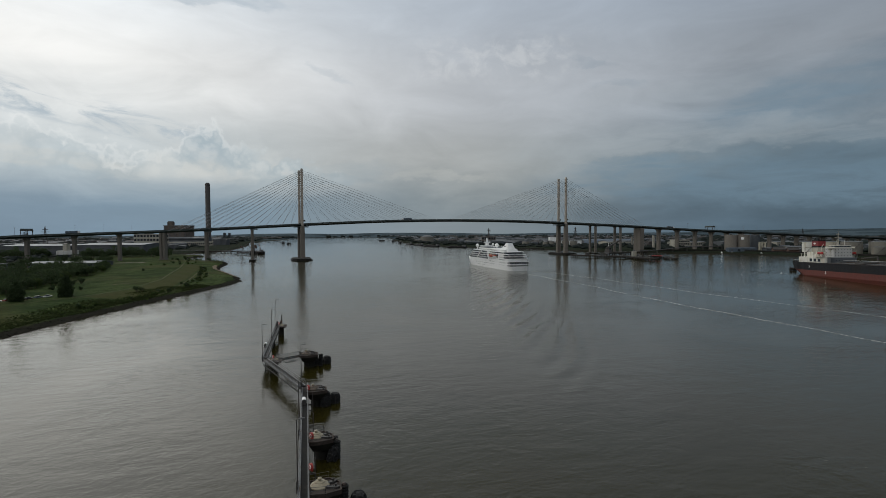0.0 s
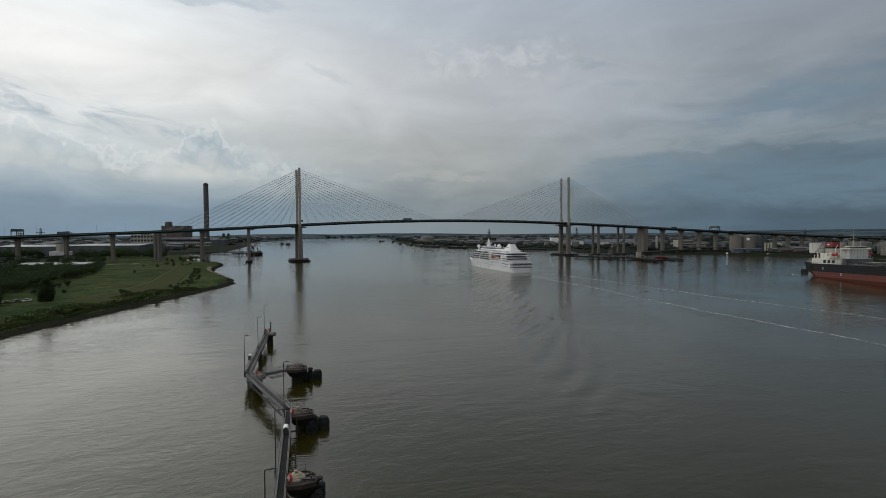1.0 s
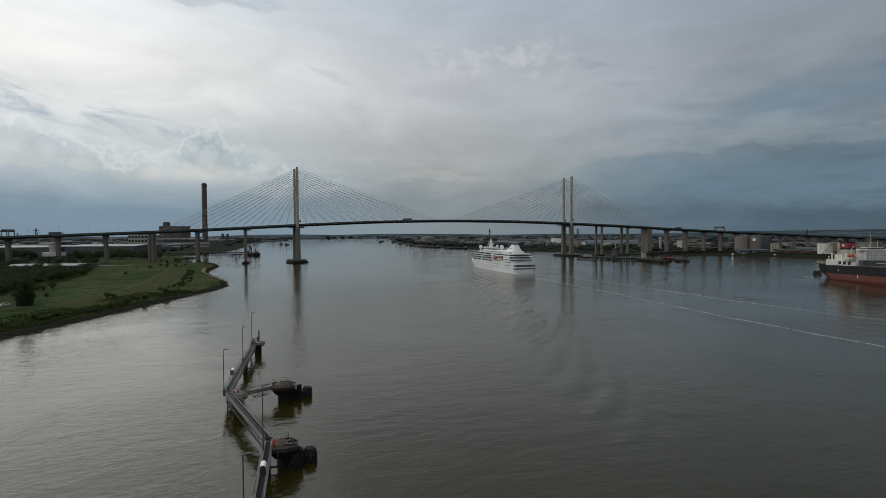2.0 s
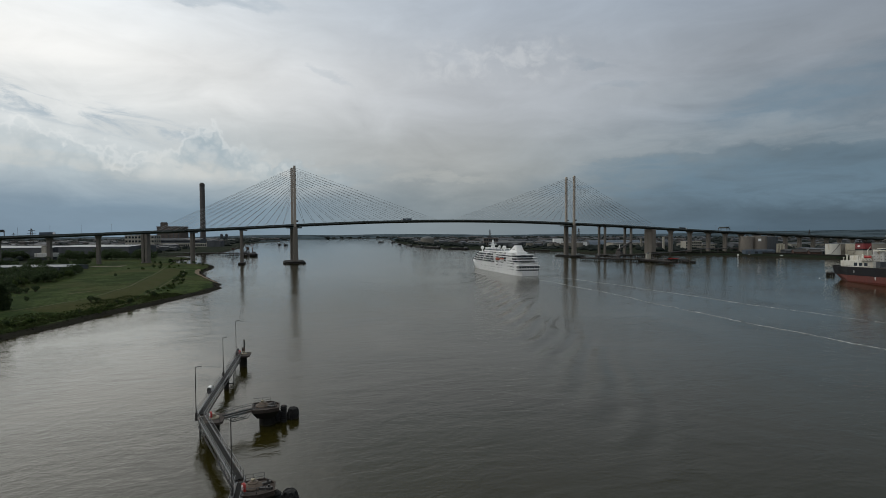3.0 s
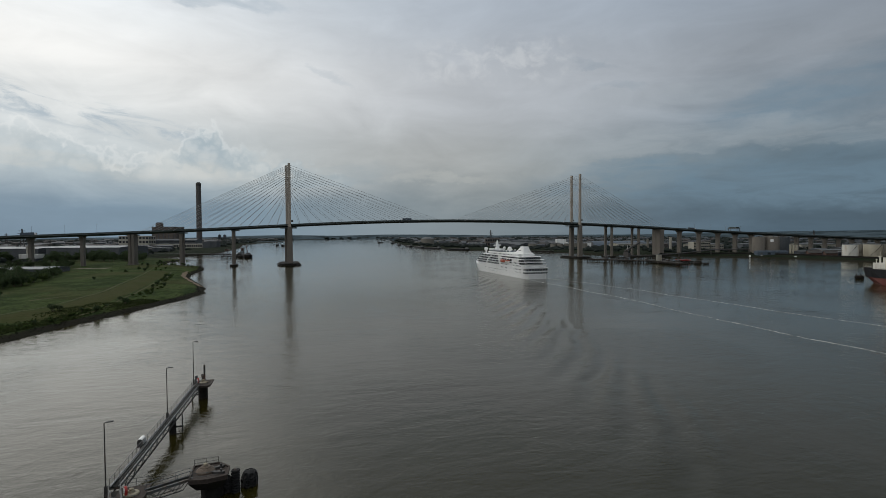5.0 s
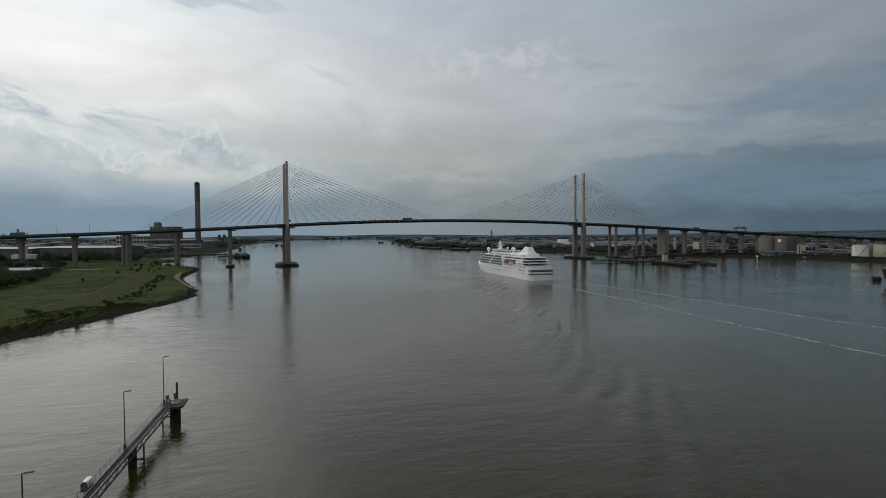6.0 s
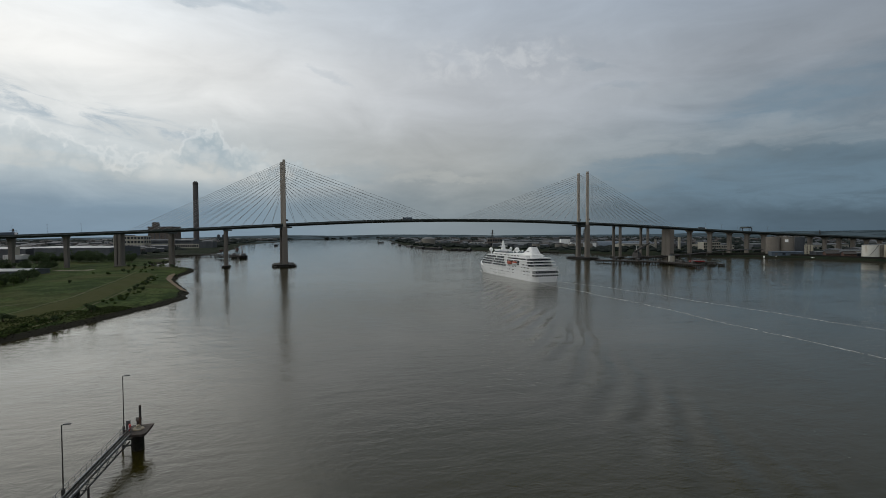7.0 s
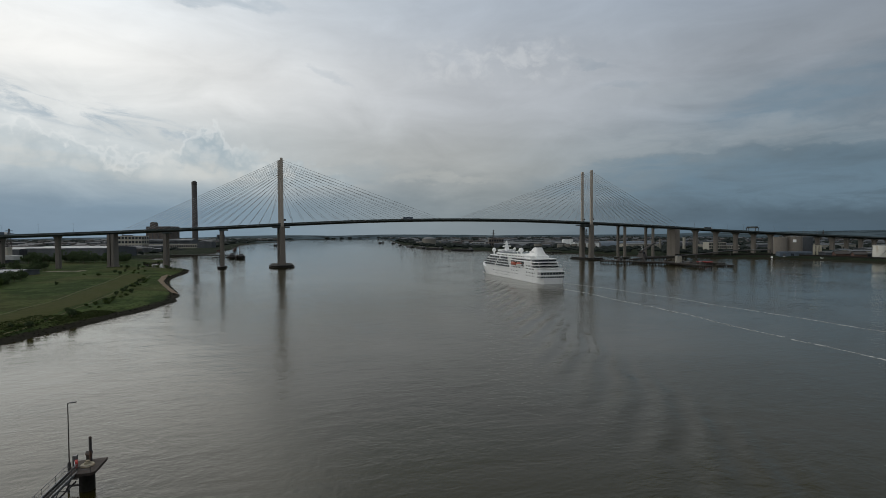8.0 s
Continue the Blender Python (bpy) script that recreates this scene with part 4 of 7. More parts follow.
dolphin(11.1, 157.4, 1.0, "concrete mooring dolphin with rusty deck standing in the river", False)
dolphin(10.35, 120.8, 0.86, "brown-stained concrete mooring dolphin beside the jetty walkway", False)
dolphin(8.9, 92.2, 0.8, "concrete mooring dolphin with cream capstan beside the walkway")
dolphin(8.0, 74.0, 0.82, "concrete mooring dolphin with a large cream capstan beside the walkway")
lifebuoy_box(0.6, 152.9, DECK + 0.05, 200)
lifebuoy_box(8.4, 119.6, DECK + 0.05, 200)
lifebuoy_box(7.2, 91.0, DECK + 0.05, 200)
lifebuoy_box(6.3, 79.0, DECK, 200)
lifebuoy_box(3.1, 208.8, DECK + 0.05, 200)


TYRE_ME = Mesh().torus((0, 0, 0), (1, 0, 0), 0.42, 0.17, 14, 6).data("tyre", RUBBER, True)


def floating_fender(x, y, z, r, h, label, yaw=0, lean=4):
    ob = thing("floating_fender", pose(*site(x, y), z, lean, 3, yaw), label, "fender", "fenders")
    part("body", Mesh().lathe([(r * 0.35, -0.9), (r * 0.75, -0.7), (r * 0.88, -0.2), (r * 0.9, h * 0.55), (r * 0.82, h * 0.78), (r * 0.6, h * 0.93), (r * 0.25, h)], 18), RUBBER, ob, "black rubber body", smooth=True)
    n = max(5, round(2 * math.pi * r / 1.15))
    for j in range(max(1, round(h / 0.95))):
        z_t = 0.15 + j * 0.95
        rr = r * (0.95 if z_t < h * 0.6 else 0.95 - 0.55 * ((z_t - h * 0.6) / (h * 0.4)) ** 1.4)
        for i in range(n):
            a = 2 * math.pi * (i + 0.5 * (j % 2)) / n
            shared("tyre", TYRE_ME, ob, pose(rr * math.cos(a), rr * math.sin(a), z_t, 0, 0, math.degrees(a)) @ pose(0, 0, 0, 0, -22 if z_t > h * 0.6 else 0, 0))
    for i in range(4):
        a = math.pi * i / 2 + 0.4
        part("chain", Mesh().tube((r * 1.12 * math.cos(a), r * 1.12 * math.sin(a), 0.2), (r * 1.1 * math.cos(a), r * 1.1 * math.sin(a), h * 0.62), 0.06, n=5).tube((r * 1.1 * math.cos(a), r * 1.1 * math.sin(a), h * 0.62), (0, 0, h + 0.12), 0.06, n=5), STEEL_DARK, ob)


def tyre_stack(x, y, h, label):
    h = h - 0.8
    ob = thing("tyre_fender", pose(*site(x, y), 0), label, "fender", "tyre fenders")
    part("core", Mesh().lathe([(0.34, -5), (0.34, h), (0.2, h + 0.2)], 12), STEEL_DARK, ob)
    me = Mesh().torus((0, 0, 0), (0, 0, 1), 0.5, 0.2, 14, 6).data("tyre", RUBBER, True)
    for i in range(int((h - 1.0) / 0.42)):
        shared("tyre", me, ob, pose(rng.uniform(-0.04, 0.04), rng.uniform(-0.04, 0.04), 1.3 + i * 0.42))


tyre_stack(14.7, 157.9, 5.6, "tall stack of black tyres on a fender pile")
floating_fender(13.3, 158.6, 1.3, 0.85, 2.4, "black tyre-covered fender hanging against a mooring dolphin", 0, 14)
floating_fender(16.6, 159.6, 1.1, 1.2, 2.6, "barrel-shaped black fender covered in tyres afloat", 30)
tyre_stack(12.9, 120.3, 5.4, "tall stack of black tyres on a fender pile")
floating_fender(12.0, 120.0, 1.3, 0.85, 2.4, "black tyre-covered fender hanging against a mooring dolphin", 0, 14)
floating_fender(14.6, 121.8, 1.1, 1.2, 2.6, "barrel-shaped black fender covered in tyres afloat", 70)
tyre_stack(11.4, 92.9, 5.6, "tall stack of black tyres on a fender pile")
tyre_stack(11.7, 91.7, 5.4, "tall stack of black tyres on a fender pile")
floating_fender(10.75, 91.1, 1.3, 0.85, 2.4, "black tyre-covered fender hanging against a mooring dolphin", 45, 14)
tyre_stack(10.8, 74.6, 5.8, "tall stack of black tyres on a fender pile")
floating_fender(12.7, 74.0, 1.1, 1.2, 2.6, "barrel-shaped black fender covered in tyres afloat", 15)


def platform(x0, x1, y0, y1, cx, cy, r, label, railed=True):
    sx, sy = site(cx, cy)
    ob = thing("jetty_platform", pose(sx - cx, sy - cy, 0), label, "jetty platform", "jetty platforms")
    pts = [(x0, y0 + 0.4), (x1 - 0.5, y0), (x1, y0 + 0.6), (x1 + 0.3, y1), (x0 + 0.2, y1)]
    part("slab", Mesh().prism(pts, DECK - 0.4, DECK + 0.04), DOLPHIN_DECK, ob, "stained platform slab")
    part("column", Mesh().lathe([(r, -6), (r, DECK - 0.4)], 18, (cx, cy + 0.5, 0)), CONCRETE_DARK, ob, "dark wet column")
    part("bracing", Mesh().beam((cx - 2.4, cy, 3.6), (cx, cy, 3.6), 0.2, 0.3).beam((cx - 2.4, cy, 2.4), (cx, cy, 2.4), 0.2, 0.3).tube((cx - 2.4, cy, -3), (cx - 2.4, cy, DECK - 0.4), 0.16, n=8), STEEL_DARK, ob)
    drum = part("capstan", Mesh().lathe([(1.0, 0), (1.05, 0.1), (0.95, 0.25), (0.5, 0.35), (0.42, 0.6)], 20, (cx + 0.2, cy + 0.2, DECK + 0.04)), CAPSTAN, ob, "pale round capstan")
    part("bollard_head", Mesh().lathe([(0.2, 0.55), (0.32, 0.7), (0.32, 0.8), (0.1, 0.9)], 12, (cx + 0.2, cy + 0.2, DECK + 0.04)), CAPSTAN, drum)
    railing(ob, [pts[0], pts[1]], DECK + 0.04)
    if railed:
        railing(ob, [pts[3], pts[4]], DECK + 0.04)
    return ob


platform(-1.0, 2.9, 150.6, 156.2, 0.9, 153.5, 1.2, "brown platform on a dark column at the jetty corner")
end = platform(1.9, 6.0, 207.0, 212.6, 4.0, 209.9, 1.1, "brown platform on a dark column at the jetty end", False)
part("pile_head", Mesh().lathe([(0.22, 0), (0.22, 4.2), (0.1, 4.35)], 10, (4.3, 211.2, DECK)), STEEL_DARK, end, "dark steel post")
part("control_box", Mesh().box(2.3, 2.9, 209.6, 210.3, DECK, DECK + 2.0, 0.05), STEEL, end, "grey control cabinet")
part("locker", Mesh().box(3.6, 4.3, 211.4, 212.1, DECK, DECK + 1.3, 0.05).gable(3.5, 4.4, 211.3, 212.2, DECK + 1.3, DECK + 1.35, DECK + 1.8), STEEL_DARK, end, "dark locker with a pitched lid")


def jetty_lamp(x, y, yaw, h):
    ob = thing("jetty_lamp", pose(*site(x, y), DECK, 0, 0, yaw), "slim dark lamp column on the jetty with flat lantern", "lamp", "jetty lamps")
    part("pole", Mesh().tube((0, 0, -0.4), (0, 0, h), 0.10, 0.07, n=10), STEEL_DARK, ob)
    part("base", Mesh().box(-0.2, 0.2, -0.2, 0.2, -0.2, 1.3, 0.04), STEEL_DARK, ob)
    part("bracket", Mesh().box(-0.2, 1.3, -0.16, 0.16, -0.42, -0.2), JETTY_STEEL, ob)
    part("arm", Mesh().tube((0, 0, h - 0.05), (0.7, 0, h + 0.08), 0.05, n=6), STEEL_DARK, ob)
    part("lantern", Mesh().loft([[(x_, y_ * w, z + h) for x_, y_ in ((0.25, -1), (1.15, -0.8), (1.15, 0.8), (0.25, 1))] for z, w in ((-0.02, 0.16), (0.05, 0.22), (0.14, 0.18))]), JETTY_STEEL, ob, "flat grey lantern")


for lx, ly, tall in ((-2.3, 154.6, 10.5), (0.5, 185.0, 10.4), (2.1, 209.0, 10.7), (6.85, 119.6, 11.3), (5.2, 94.1, 10.4), (4.1, 74.4, 10.4), (2.4, 48.0, 10.4)):
    jetty_lamp(lx, ly, 0, tall)


def barrel_shelter(x, y, yaw, label):
    ob = thing("barrel_shelter", pose(*site(x, y), DECK, 0, 0, yaw), label, "shelter", "shelters")
    arc = [(0.48 * math.cos(math.pi * i / 8), 0.85 + 0.45 * math.sin(math.pi * i / 8)) for i in range(9)]
    ring = [(0.48, 0.3)] + arc + [(-0.48, 0.3)]
    part("hood", Mesh().loft([[(xx, a, b) for a, b in ring] for xx in (-0.9, 0.9)]), WHITE, ob, "white rounded hood")
    part("end_panel", Mesh().loft([[(xx, a * 0.93, b * 0.97) for a, b in ring] for xx in (-0.96, -0.9)]), STEEL_DARK, ob, "dark open end")
    part("stand", Mesh().box(-1.0, 1.0, -0.48, 0.48, -0.2, 0.3), STEEL_DARK, ob)


barrel_shelter(-1.55, 172.8, flat_yaw((-1.95, 157.0), (2.4, 208.3)), "white barrel-hooded shelter beside the jetty walkway")
barrel_shelter(7.0, 111.6, flat_yaw((3.2, 44.0), (7.75, 123.4)), "white barrel-hooded shelter on the jetty walkway")

# ---- cruise ship ----
def outline(x0, x1, hb, rs, bow):
    """Deck outline, counter-clockwise: rounded stern at x0, tapered bow at x1."""
    half = [(x0, 0.0)]
    for i in range(1, 7):
        a = math.pi / 2 * i / 6
        half.append((x0 + rs * (1 - math.cos(a)), hb * (0.78 + 0.22 * math.sin(a)) if i > 1 else hb * 0.7))
    for i in range(1, 9):
        u = i / 8
        half.append((x1 - bow + bow * u, hb * math.sqrt(max(0.0, 1 - u ** 2.2))))
    half[-1] = (x1, 0.0)
    left = [(x, y) for x, y in half]
    right = [(x, -y) for x, y in half[1:-1]]
    return right + left[::-1]


def stern_panes(body, xa, hb, z0, z1, width, gap, rs=5.0):
    """Row of panes following the rounded stern of a deck."""
    edge = [p for p in outline(xa, xa + 60, hb, rs, 26.0) if p[0] < xa + rs * 0.9]
    edge.sort(key=lambda p: p[1])
    for (ax, ay), (bx, by) in zip(edge, edge[1:]):
        d = Vector((bx - ax, by - ay, 0))
        if d.length < 0.5:
            continue
        n = max(1, round(d.length / width))
        out = Vector((-d.y, d.x, 0)).normalized()
        if out.x > 0:
            out = -out
        yaw = math.degrees(math.atan2(d.y, d.x))
        w = d.length / n - gap
        me = Mesh().box(-w / 2, w / 2, -0.1, 0.1, z0, z1, 0.04).data("stern_window", GLASS)
        for i in range(n):
            c = Vector((ax, ay, 0)) + d * ((i + 0.5) / n) + out * 0.02
            shared("stern_window", me, body, pose(c.x, c.y, 0, 0, 0, yaw))


def cruise_ship(m):
    ob = thing("cruise_ship", m, "white cruise ship with dark balcony bands steaming up the river", "cruise ship")
    L, hb = 170.0, 11.8
    rings = []
    for u in (0, 0.012, 0.03, 0.06, 0.15, 0.3, 0.5, 0.65, 0.76, 0.84, 0.9, 0.95, 0.98, 1.0):
        aft = min(1.0, 0.66 + 0.34 * min(1, u / 0.05) ** 0.5)
        full = aft * (1 if u < 0.62 else max(0.02, 1 - ((u - 0.62) / 0.38) ** 2.0))
        deck = min(1.0, 0.72 + 0.28 * min(1, u / 0.04) ** 0.5) * (1 if u < 0.7 else max(0.05, 1 - ((u - 0.7) / 0.3) ** 2.4))
        sheer = 4.2 + 6.2 * max(0, (u - 0.55) / 0.45) ** 1.3
        lean = -7.0 * max(0, (u - 0.84) / 0.16)
        half = [(0, -4.5), (hb * full * 0.7, -4.2), (hb * full * 0.95, -1.5), (hb * full, 0.4), (hb * (full * 0.55 + deck * 0.45), 2.6), (hb * deck, sheer)]
        ring = [(L * u + lean * (1 - max(0, z) / sheer), y, z) for y, z in half]
        rings.append(ring + [(x, -y, z) for x, y, z in reversed(ring) if y > 1e-6])
    hull = part("hull", Mesh().loft(rings), SHIP_WHITE, ob, "white steel hull")
    port = Mesh().box(-0.32, 0.32, -0.06, 0.06, -0.32, 0.32, 0.1).data("porthole", GLASS)
    for s in (-1, 1):
        for z, xa, xb, st in ((2.6, 66, 108, 3.4),):
            for i in range(int((xb - xa) / st)):
                shared("porthole", port, hull, pose(xa + i * st, s * (hb + 0.02), z))
        part("rubbing_strake", Mesh().box(6, 112, s * hb - 0.08, s * hb + 0.08, 1.5, 1.75), WHITE, hull)
    # small ports low in the stern
    for i in range(11):
        shared("porthole", port, hull, pose(0.2, -7.0 + i * 1.4, 2.9, 0, 0, 90))
    # decks: bottom, top, stern, fore end, half width
    tiers = [(6.7, 9.8, 0.9, 150.0, 11.8), (9.8, 12.1, 3.4, 149.0, 11.7), (12.1, 14.5, 6.2, 147.0, 11.7), (14.5, 16.9, 8.4, 143.0, 11.5), (16.9, 19.4, 14.0, 136.0, 11.0), (19.4, 21.4, 24.0, 122.0, 9.2)]
    low = part("deck_house", Mesh().prism(outline(0.4, 150.0, 11.8, 6.0, 30.0), 4.15, 6.45).prism(outline(0.1, 150.6, 12.05, 6.0, 30.0), 6.45, 6.7), SHIP_WHITE, ob, "white lowest superstructure deck")
    stern_panes(low, 0.4, 11.8, 4.7, 6.0, 1.6, 0.4, 6.0)
    for s in (-1, 1):
        for i in range(21):
            shared("porthole", port, low, pose(46 + i * 3.1, s * 11.83, 5.3))
        for i in range(6):
            shared("porthole", port, low, pose(11.5 + i * 3.1, s * 11.83, 5.3))
    win = Mesh().box(-0.7, 0.7, -0.06, 0.06, -0.48, 0.48, 0.08).data("window", GLASS)
    post = Mesh().box(-0.1, 0.1, -0.14, 0.14, -0.9, 0.9).data("balcony_divider", SHIP_WHITE)
    rail_post = Mesh().tube((0, 0, 0), (0, 0, 1.0), 0.05, n=5).data("rail_post", WHITE)
    for k, (z0, z1, xa, xb, w) in enumerate(tiers):
        bow = 30.0
        shell = Mesh()
        if k in (2, 3):
            # open aft deck: the house stands back under a roof slab
            shell.prism(outline(xa + 5.5, xb, w - 0.2, 4.0, bow), z0, z1 - 0.3)
        else:
            shell.prism(outline(xa, xb, w, 5.0, bow), z0, z1 - 0.3)
        shell.prism(outline(xa - 0.8, xb + 0.8, w + 0.4, 5.0, bow), z1 - 0.3, z1 + 0.02)
        body = part("deck_house", shell, SHIP_WHITE, ob, "white superstructure deck")
        if k == 0:
            stern_panes(body, xa, w, z0 + 0.55, z1 - 0.65, 2.6, 0.5)
        if k == 4:
            stern_panes(body, xa, w, z0 + 0.5, z1 - 0.65, 2.4, 0.15)
            for s in (-1, 1):
                part("side_glazing", Mesh().box(20, 62, s * (w + 0.02) - 0.06, s * (w + 0.02) + 0.06, z0 + 0.7, z1 - 0.8), GLASS, body, "dark lounge glazing")
        if k in (2, 3):
            stern_panes(body, xa + 5.5, w - 0.2, z0 + 0.4, z1 - 0.5, 2.4, 0.12, 4.0)
            # canopy edge and rail round the open deck
            for y in np.arange(-8.0, 8.1, 2.0):
                shared("rail_post", rail_post, body, pose(xa + 0.3, float(y), z0 + 0.02))
            part("guard_rail", Mesh().tube((xa + 0.3, -8.0, z0 + 1.05), (xa + 0.3, 8.0, z0 + 1.05), 0.07, n=5), WHITE, body)
            for s in (-1, 1):
                part("deck_post", Mesh().tube((xa + 1.2, s * 8.6, z0), (xa + 1.2, s * 8.6, z1 - 0.3), 0.18, n=6), WHITE, body)
        for s in (-1, 1):
            y = s * (w + 0.06)
            if 1 <= k <= 4:
                fa, fb = 66.0 + 2.0 * (k - 1), xb - 14.0
                split = (fa + fb) / 2 + 5 - 2.5 * k
                for a, b in ((fa, split - 1.5), (split + 1.5, fb)):
                    part("balcony_recess", Mesh().box(a, b, y - 0.14, y + 0.04, z0 + 0.5, z1 - 0.4), GLASS, body, "dark balcony band")
                    part("balcony_rail", Mesh().box(a, b, y - 0.1, y + 0.16, z0 + 0.3, z0 + 0.62), BALUSTRADE, body, "grey glass balustrade")
                    nn = max(2, int((b - a) / 4.2))
                    for i in range(nn + 1):
                        shared("balcony_divider", post, body, pose(a + i * (b - a) / nn, y, (z0 + z1) / 2 + 0.05))
            if k in (0, 1):
                for i in range(6):
                    shared("window", win, body, pose(11.0 + i * 3.1 + k * 1.0, y, z0 + 1.3))
                for i in range(6):
                    if k == 1 or i % 3:
                        shared("window", win, body, pose(42.0 + i * 3.6, y, z0 + 1.3))
            if k == 2:
                for i in range(5):
                    shared("window", win, body, pose(14.5 + i * 3.1, s * (w - 0.14), z0 + 1.3))
            if k == 5:
                for i in range(20):
                    shared("window", win, body, pose(40 + i * 3.6, s * (w + 0.04), z0 + 1.0))
    # lifeboats amidships; a black panel stands in for the shade of their recess
    for s in (-1, 1):
        rec = Mesh().box(34, 62, s * 11.5 - 0.32, s * 11.5 + 0.32, 12.3, 16.6)
        part("boat_recess", rec, BLACK, ob, "black panel painted as the shade of the boat deck")
        part("recess_sill", Mesh().box(34, 62, s * 12.0 - 0.3, s * 12.0 + 0.3, 12.0, 12.8), SHIP_WHITE, ob)
        for i in range(2):
            cx, cy, cz = 41.0 + i * 13.0, s * 12.7, 12.9
            boat = Mesh().loft([[(cx + xx, cy + a * w, cz + b * h) for a, b in ((-1, 1), (-0.8, 0.2), (0, -0.2), (0.8, 0.2), (1, 1))] for xx, w, h in ((-4.6, 0.3, 1.4), (-3.2, 1.4, 1.4), (0, 1.8, 1.4), (3.2, 1.4, 1.4), (4.6, 0.3, 1.4))])
            bt = part("lifeboat", boat, WHITE if i % 2 == 0 else BOAT_RED, ob, "white lifeboat with an orange-red canopy" if i % 2 == 0 else "orange-red tender boat")
            part("canopy", Mesh().loft([[(cx + xx, cy + a * w, cz + 1.4 + b) for a, b in ((-1, 0), (-0.7, 1.2), (0.7, 1.2), (1, 0))] for xx, w in ((-4.0, 0.8), (-2.6, 1.6), (2.6, 1.6), (4.0, 0.8))]), BOAT_RED, bt, "orange canopy")
            for dx in (-3.4, 3.4):
                part("davit", Mesh().beam((cx + dx, s * 11.7, 15.6), (cx + dx, cy, 16.2), 0.3, 0.4).beam((cx + dx, cy, 16.2), (cx + dx, cy, 14.8), 0.14, 0.14), WHITE, bt)
    # funnel with a forward rake, set on a stepped casing
    part("funnel_casing", Mesh().loft([[(x_, y_, z) for x_, y_ in ((xa, -w), (xb, -w), (xb, w), (xa, w))] for z, xa, xb, w in ((19.4, 19.0, 48.0, 5.6), (21.9, 20.0, 46.0, 5.3), (22.6, 21.5, 43.5, 4.9))]), SHIP_WHITE, ob, "white casing below the funnel")
    f = Mesh().loft([[(x_, y_, z) for x_, y_ in ((xa, -w * 0.7), (xa + 1.5, -w), (xb - 2, -w), (xb, -w * 0.5), (xb, w * 0.5), (xb - 2, w), (xa + 1.5, w), (xa, w * 0.7))]
                     for z, xa, xb, w in ((22.6, 22.0, 43.0, 4.8), (25.0, 24.0, 38.0, 4.1), (27.5, 25.5, 34.5, 3.4), (28.6, 26.0, 33.0, 3.1))])
    fu = part("funnel", f, SHIP_WHITE, ob, "white tapered funnel")
    part("funnel_cap", Mesh().box(26.6, 32.6, -2.5, 2.5, 28.6, 29.6, 0.6), BLACK, fu, "dark funnel top")
    for s in (-1, 1):
        part("funnel_emblem", Mesh().box(28.0, 34.0, s * 4.25 - 0.35, s * 4.25 + 0.02, 24.2, 25.0), SHED_GREY, fu, "plain grey emblem bar")
    # sun deck, screens, bridge front
    part("sun_deck", Mesh().prism(outline(46, 118, 8.2, 4, 18), 21.4, 22.3), WHITE, ob)
    part("deck_screen", Mesh().prism(outline(64, 114, 8.5, 3, 14), 22.3, 23.3), BALUSTRADE, ob, "grey glass wind screen")
    part("observation_lounge", Mesh().prism(outline(96, 116, 7.0, 2, 10), 22.3, 24.4).prism(outline(95.5, 116.6, 7.3, 2, 10), 24.4, 24.7), SHIP_WHITE, ob, "white lounge on the top deck")
    part("bridge_windows", Mesh().prism(outline(124.2, 137.3, 11.05, 1.5, 13.0), 17.7, 18.9), GLASS, ob, "dark bridge windows")
    for cx, cy, cz, r in ((54.0, 5.2, 24.2, 2.2), (126.0, 4.6, 22.6, 2.1), (92.0, -4.0, 24.2, 1.5), (112.0, -4.6, 25.6, 1.3)):
        ball = [(max(0.05, r * math.sin(math.pi * i / 8)), cz + 1.5 - r * math.cos(math.pi * i / 8)) for i in range(9)]
        rd = part("radome", Mesh().lathe(ball, 16, (cx, cy, 0)), WHITE, ob, "white radome", smooth=True)
        part("pedestal", Mesh().tube((cx, cy, 19.4), (cx, cy, cz + 0.2), 0.7, 0.5, n=10), WHITE, rd)
    ms = Mesh().loft([[(x_, y_, z) for x_, y_ in ((xa, -w), (xb, -w), (xb, w), (xa, w))] for z, xa, xb, w in ((21.4, 99, 106, 2.4), (27.0, 101, 104.5, 1.3), (33.5, 102.4, 103.6, 0.45))])
    ms.box(101.0, 104.4, -4.0, 4.0, 27.6, 28.1).box(101.6, 104.0, -2.6, 2.6, 30.6, 31.0)
    mo = part("radar_mast", ms, WHITE, ob, "white radar mast")
    part("antenna", Mesh().tube((103, 0, 33.5), (103, 0, 37.5), 0.1, n=6).tube((106, 2.0, 24.4), (106, 2.0, 33), 0.09, n=6).tube((96, -2.0, 24.4), (96, -2.0, 31), 0.09, n=6), STEEL, mo)
    for s in (-1, 1):
        part("radar_scanner", Mesh().box(101.4, 101.9, s * 2.2 - 1.6, s * 2.2 + 1.6, 28.7, 29.1), WHITE, mo)
    part("awning", Mesh().box(9.5, 14.5, -7.5, 7.5, 16.75, 17.2, 1.0), BALUSTRADE, ob, "grey awning over the aft deck")
    for i in range(10):
        part("sun_canopy", Mesh().loft([[(48 + i * 4.6 + a * w, (5.6 if i % 2 else -5.6) + b * w, z) for a, b in ((-1, -1), (1, -1), (1, 1), (-1, 1))] for z, w in ((22.3, 0.15), (24.0, 0.15), (24.05, 1.3), (24.6, 0.2))]), WHITE, ob)
    return ob


cruise_ship(pose(243.6, 475.0, TIDE, 0, 0, 88.0)).scale = (0.9, 1.0, 1.0)


